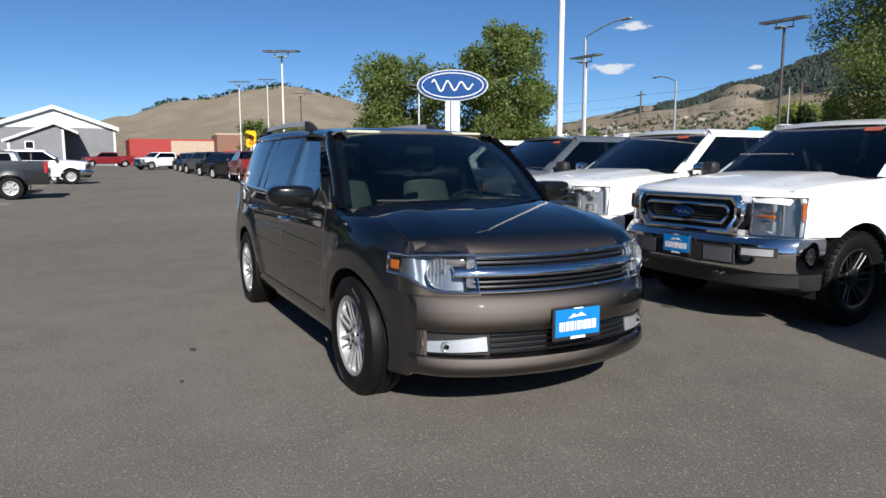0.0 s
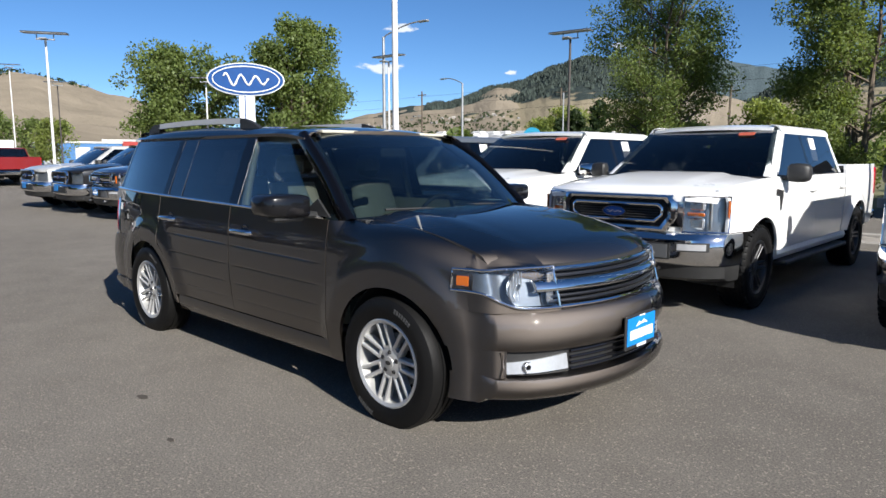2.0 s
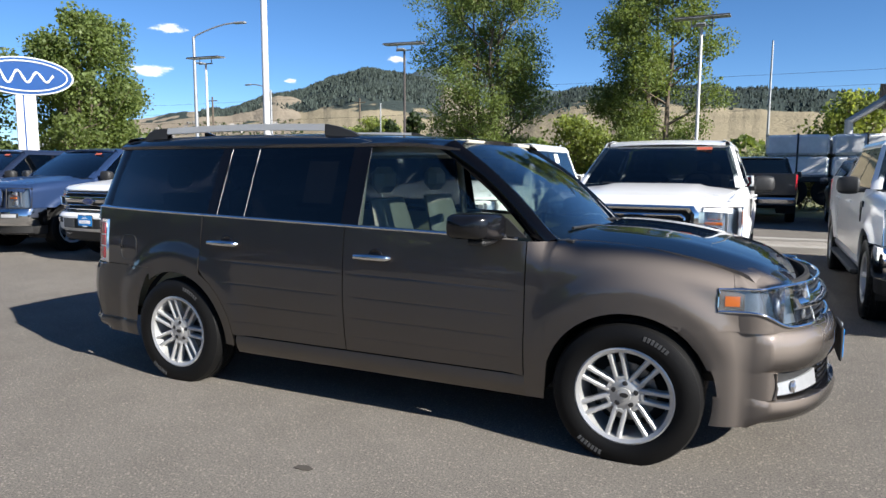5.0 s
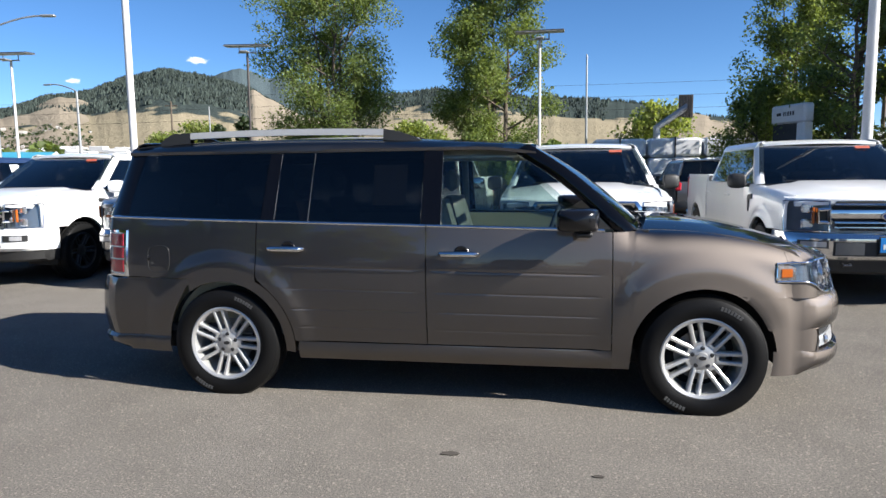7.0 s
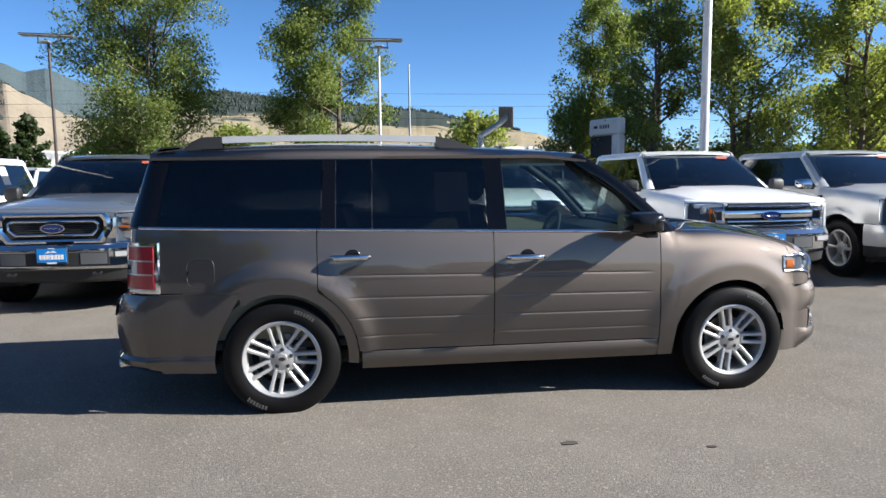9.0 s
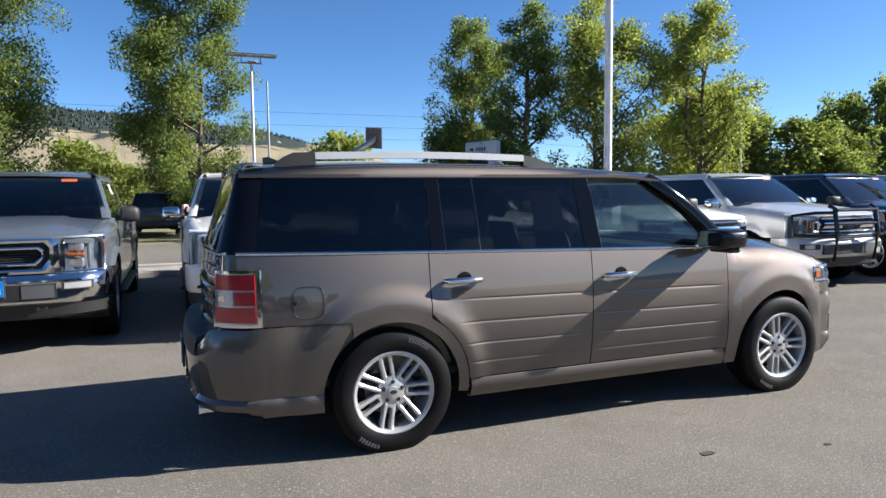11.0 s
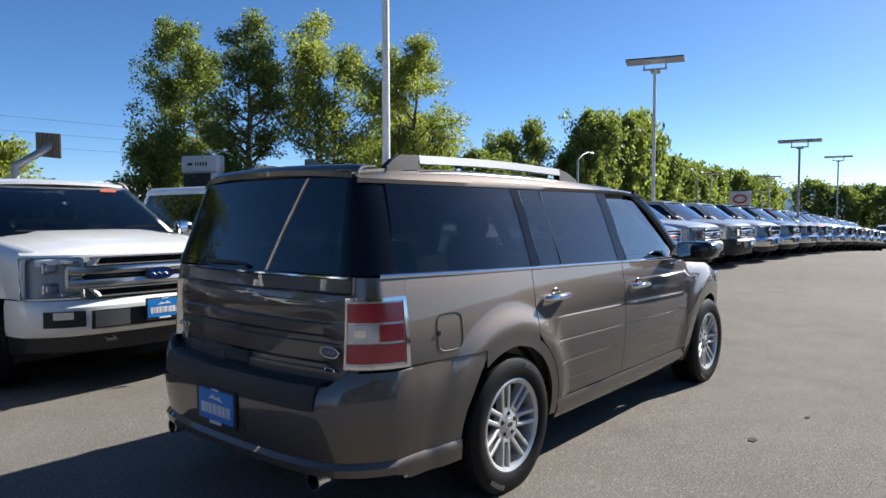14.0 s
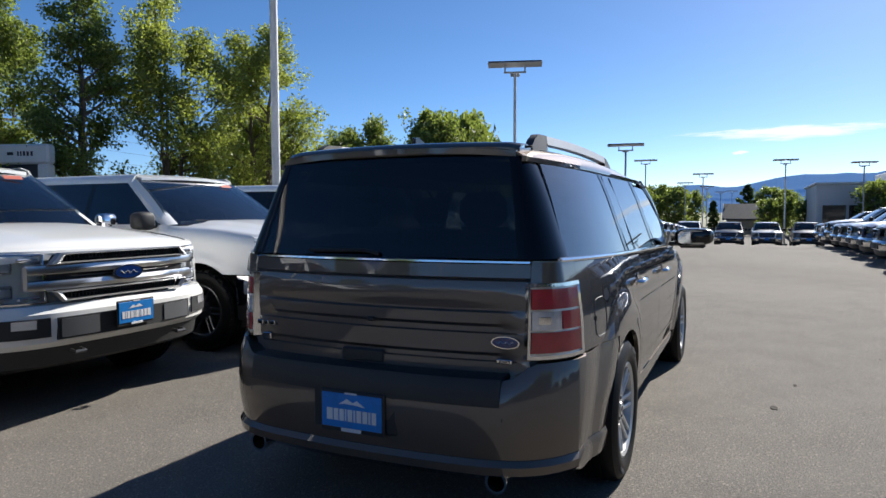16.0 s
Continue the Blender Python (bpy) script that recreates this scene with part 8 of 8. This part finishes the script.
ridge("backdrop_east_slope", "dry grass slope below the long wooded hill", 68, 89, 380, 1600, through_points((68, 1.6), (74, 2.9), (77, 3.6), (80, 4.3), (83, 4.9), (85.3, 5.0), (86.6, 4.2), (89, 2.4)), TANHILL, 0.14, 110, 6.4)
ridge("backdrop_east_spur", "dry grass spur beside the forested hill", 103, 123, 380, 1560, EAST_SPUR_CREST, TANHILL, 0.12, 110, 8.1)
ridge("backdrop_grass_spur", "dry grass spur in front of the forested hill", 124, 148, 380, 1500, SPUR_CREST, TANHILL, 0.25, 90, 3.3)
HOUSEWALL = mat("far_house_wall", (0.3, 0.285, 0.26), 0.8, island=0.5)
rng = random.Random(77)
houses, scrub = Geo(), Geo()
for i in range(90):
    a = 161 + 15 * rng.random()
    x, y, z = slope_point(a, 0.9 + 0.09 * rng.random() ** 0.5, 420, 1500, TAN_CREST, 0.4, 1.7)
    for _ in range(12):
        p = Vector((x + rng.gauss(0, 4), y + rng.gauss(0, 4), z + rng.random() * 7))
        u = Vector((rng.gauss(0, 1), rng.gauss(0, 1), rng.gauss(0, 1))).normalized() * 2.2
        w = u.cross(Vector((rng.gauss(0, 1), rng.gauss(0, 1), rng.gauss(0, 1)))).normalized() * 1.8
        b = len(scrub.v)
        scrub.v += [tuple(p - u), tuple(p - w), tuple(p + u), tuple(p + w)]
        scrub.f.append((b, b + 1, b + 2, b + 3))
for i in range(1500):
    a, v = 121 + 22 * rng.random(), 0.12 + 0.5 * rng.random()
    x, y, z = slope_point(a, v, 380, 1500, SPUR_CREST, 0.25, 3.3)
    el = math.degrees(math.atan2(z - 1.45, math.hypot(x, y)))
    if not (1.5 < el < 3.9) or (a < 127 and rng.random() < 0.8):
        continue
    if i % 9 == 0 and a > 125:
        w, h, t = 2.2 + 2.2 * rng.random(), 1.6 + 1.2 * rng.random(), rng.random() * 3
        houses.prism([(-w / 2, -0.5), (w / 2, -0.5), (w / 2, h), (0, h * 1.5), (-w / 2, h)], (x, y, z), (math.cos(t), math.sin(t), 0), (0, 0, 1), (-math.sin(t) * w * 1.4, math.cos(t) * w * 1.4, 0))
    else:
        h = 2.0 + 2.6 * rng.random()
        for _ in range(14):
            p = Vector((x + rng.gauss(0, h * 0.28), y + rng.gauss(0, h * 0.28), z + h * (0.1 + 0.8 * rng.random())))
            u = Vector((rng.gauss(0, 1), rng.gauss(0, 1), rng.gauss(0, 1))).normalized() * h * 0.26
            w = u.cross(Vector((rng.gauss(0, 1), rng.gauss(0, 1), rng.gauss(0, 1)))).normalized() * h * 0.2
            b = len(scrub.v)
            scrub.v += [tuple(p - u), tuple(p - w), tuple(p + u), tuple(p + w)]
            scrub.f.append((b, b + 1, b + 2, b + 3))
tagged(part("hillside_houses", houses, HOUSEWALL), "scattered pale houses on the dry hillside", "houses", kind="stuff")
tagged(part("hillside_trees", scrub, LEAF_D, sharp=0), "scattered dark trees among the hillside houses", "trees", kind="stuff")
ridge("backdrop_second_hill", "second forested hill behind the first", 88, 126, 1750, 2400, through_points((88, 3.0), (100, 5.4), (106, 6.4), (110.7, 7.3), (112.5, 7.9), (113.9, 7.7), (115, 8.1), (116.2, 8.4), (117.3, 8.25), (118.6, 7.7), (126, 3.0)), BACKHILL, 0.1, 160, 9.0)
FARCONIFER = mat("far_conifer_green", (0.045, 0.057, 0.05), 1.0, spec=0.0, island=0.5)
pines = Geo()
for i in range(9000):
    if i % 3:
        a, crest, seed = 111 + 24 * rng.random(), DOME_CREST, 5.2
    else:
        a, crest, seed = 76 + 35 * rng.random(), FOREST_CREST, 5.2
    x, y, z = slope_point(a, 0.5 + 0.5 * rng.random() ** 0.7, 380, 1700, crest, 0.16, seed)
    edge = 88 + 26 * noise.noise(Vector((x * 0.006, y * 0.006, 4.0)))
    if z < edge or (a < 86 and z < 0.93 * math.tan(radians(crest(a))) * 1700):
        continue
    h, w, t = 4 + 4.5 * rng.random(), 2.4 + 1.4 * rng.random(), rng.random() * 1.6
    b = len(pines.v)
    pines.v += [(x + w * math.cos(t + k * math.pi / 2), y + w * math.sin(t + k * math.pi / 2), z - 1) for k in range(4)] + [(x, y, z + h)]
    pines.f += [(b + k, b + (k + 1) % 4, b + 4) for k in range(4)]
tagged(part("hillside_forest", pines, FARCONIFER, sharp=0), "dark conifer forest covering the hilltops", "forest", kind="stuff")
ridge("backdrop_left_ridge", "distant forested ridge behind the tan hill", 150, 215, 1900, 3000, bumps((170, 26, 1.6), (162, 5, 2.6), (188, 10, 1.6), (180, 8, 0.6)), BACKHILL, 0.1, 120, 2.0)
ridge("backdrop_blue_mountain", "long distant mountain ridge, coloured blue for haze", -70, 75, 2600, 4100, bumps((6, 34, 2.05), (-3.6, 3.2, 0.85), (-11, 4.5, 1.35), (-22, 8, 1.6), (-42, 16, 2.2), (58, 14, 2.0)), HAZEHILL, 0.1, 160, 4.0)

# Added out of view, to darken what the wagon's flank and windows mirror.
ridge("backdrop_south_hill", "long dark mountain out of view, added for reflections", 193, 262, 500, 1800, through_points((193, 3), (196, 8), (200, 11), (215, 12.5), (235, 12), (250, 9), (262, 3)), REFLECTHILL, 0.15, 100, 7.0)


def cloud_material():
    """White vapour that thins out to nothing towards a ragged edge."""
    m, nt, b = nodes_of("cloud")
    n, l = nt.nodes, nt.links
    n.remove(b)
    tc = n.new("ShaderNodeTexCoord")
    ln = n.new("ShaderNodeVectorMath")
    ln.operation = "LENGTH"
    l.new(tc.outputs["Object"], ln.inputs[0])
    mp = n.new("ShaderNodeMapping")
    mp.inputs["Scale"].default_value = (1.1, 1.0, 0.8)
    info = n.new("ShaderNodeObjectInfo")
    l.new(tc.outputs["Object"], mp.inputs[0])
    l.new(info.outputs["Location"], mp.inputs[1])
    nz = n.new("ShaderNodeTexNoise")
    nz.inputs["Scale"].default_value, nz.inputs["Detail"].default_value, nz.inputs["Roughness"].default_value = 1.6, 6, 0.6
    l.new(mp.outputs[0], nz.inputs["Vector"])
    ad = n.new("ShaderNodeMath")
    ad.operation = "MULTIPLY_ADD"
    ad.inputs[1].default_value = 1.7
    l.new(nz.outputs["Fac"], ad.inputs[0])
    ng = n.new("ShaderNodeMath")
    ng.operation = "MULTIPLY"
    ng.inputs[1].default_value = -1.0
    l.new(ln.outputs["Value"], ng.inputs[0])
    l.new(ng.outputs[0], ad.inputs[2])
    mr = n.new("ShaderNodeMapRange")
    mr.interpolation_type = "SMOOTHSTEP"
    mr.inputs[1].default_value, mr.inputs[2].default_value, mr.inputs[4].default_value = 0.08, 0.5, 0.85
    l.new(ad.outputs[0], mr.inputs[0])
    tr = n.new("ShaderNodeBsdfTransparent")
    # Glow in place of scattered sunlight keeps the cloud white.
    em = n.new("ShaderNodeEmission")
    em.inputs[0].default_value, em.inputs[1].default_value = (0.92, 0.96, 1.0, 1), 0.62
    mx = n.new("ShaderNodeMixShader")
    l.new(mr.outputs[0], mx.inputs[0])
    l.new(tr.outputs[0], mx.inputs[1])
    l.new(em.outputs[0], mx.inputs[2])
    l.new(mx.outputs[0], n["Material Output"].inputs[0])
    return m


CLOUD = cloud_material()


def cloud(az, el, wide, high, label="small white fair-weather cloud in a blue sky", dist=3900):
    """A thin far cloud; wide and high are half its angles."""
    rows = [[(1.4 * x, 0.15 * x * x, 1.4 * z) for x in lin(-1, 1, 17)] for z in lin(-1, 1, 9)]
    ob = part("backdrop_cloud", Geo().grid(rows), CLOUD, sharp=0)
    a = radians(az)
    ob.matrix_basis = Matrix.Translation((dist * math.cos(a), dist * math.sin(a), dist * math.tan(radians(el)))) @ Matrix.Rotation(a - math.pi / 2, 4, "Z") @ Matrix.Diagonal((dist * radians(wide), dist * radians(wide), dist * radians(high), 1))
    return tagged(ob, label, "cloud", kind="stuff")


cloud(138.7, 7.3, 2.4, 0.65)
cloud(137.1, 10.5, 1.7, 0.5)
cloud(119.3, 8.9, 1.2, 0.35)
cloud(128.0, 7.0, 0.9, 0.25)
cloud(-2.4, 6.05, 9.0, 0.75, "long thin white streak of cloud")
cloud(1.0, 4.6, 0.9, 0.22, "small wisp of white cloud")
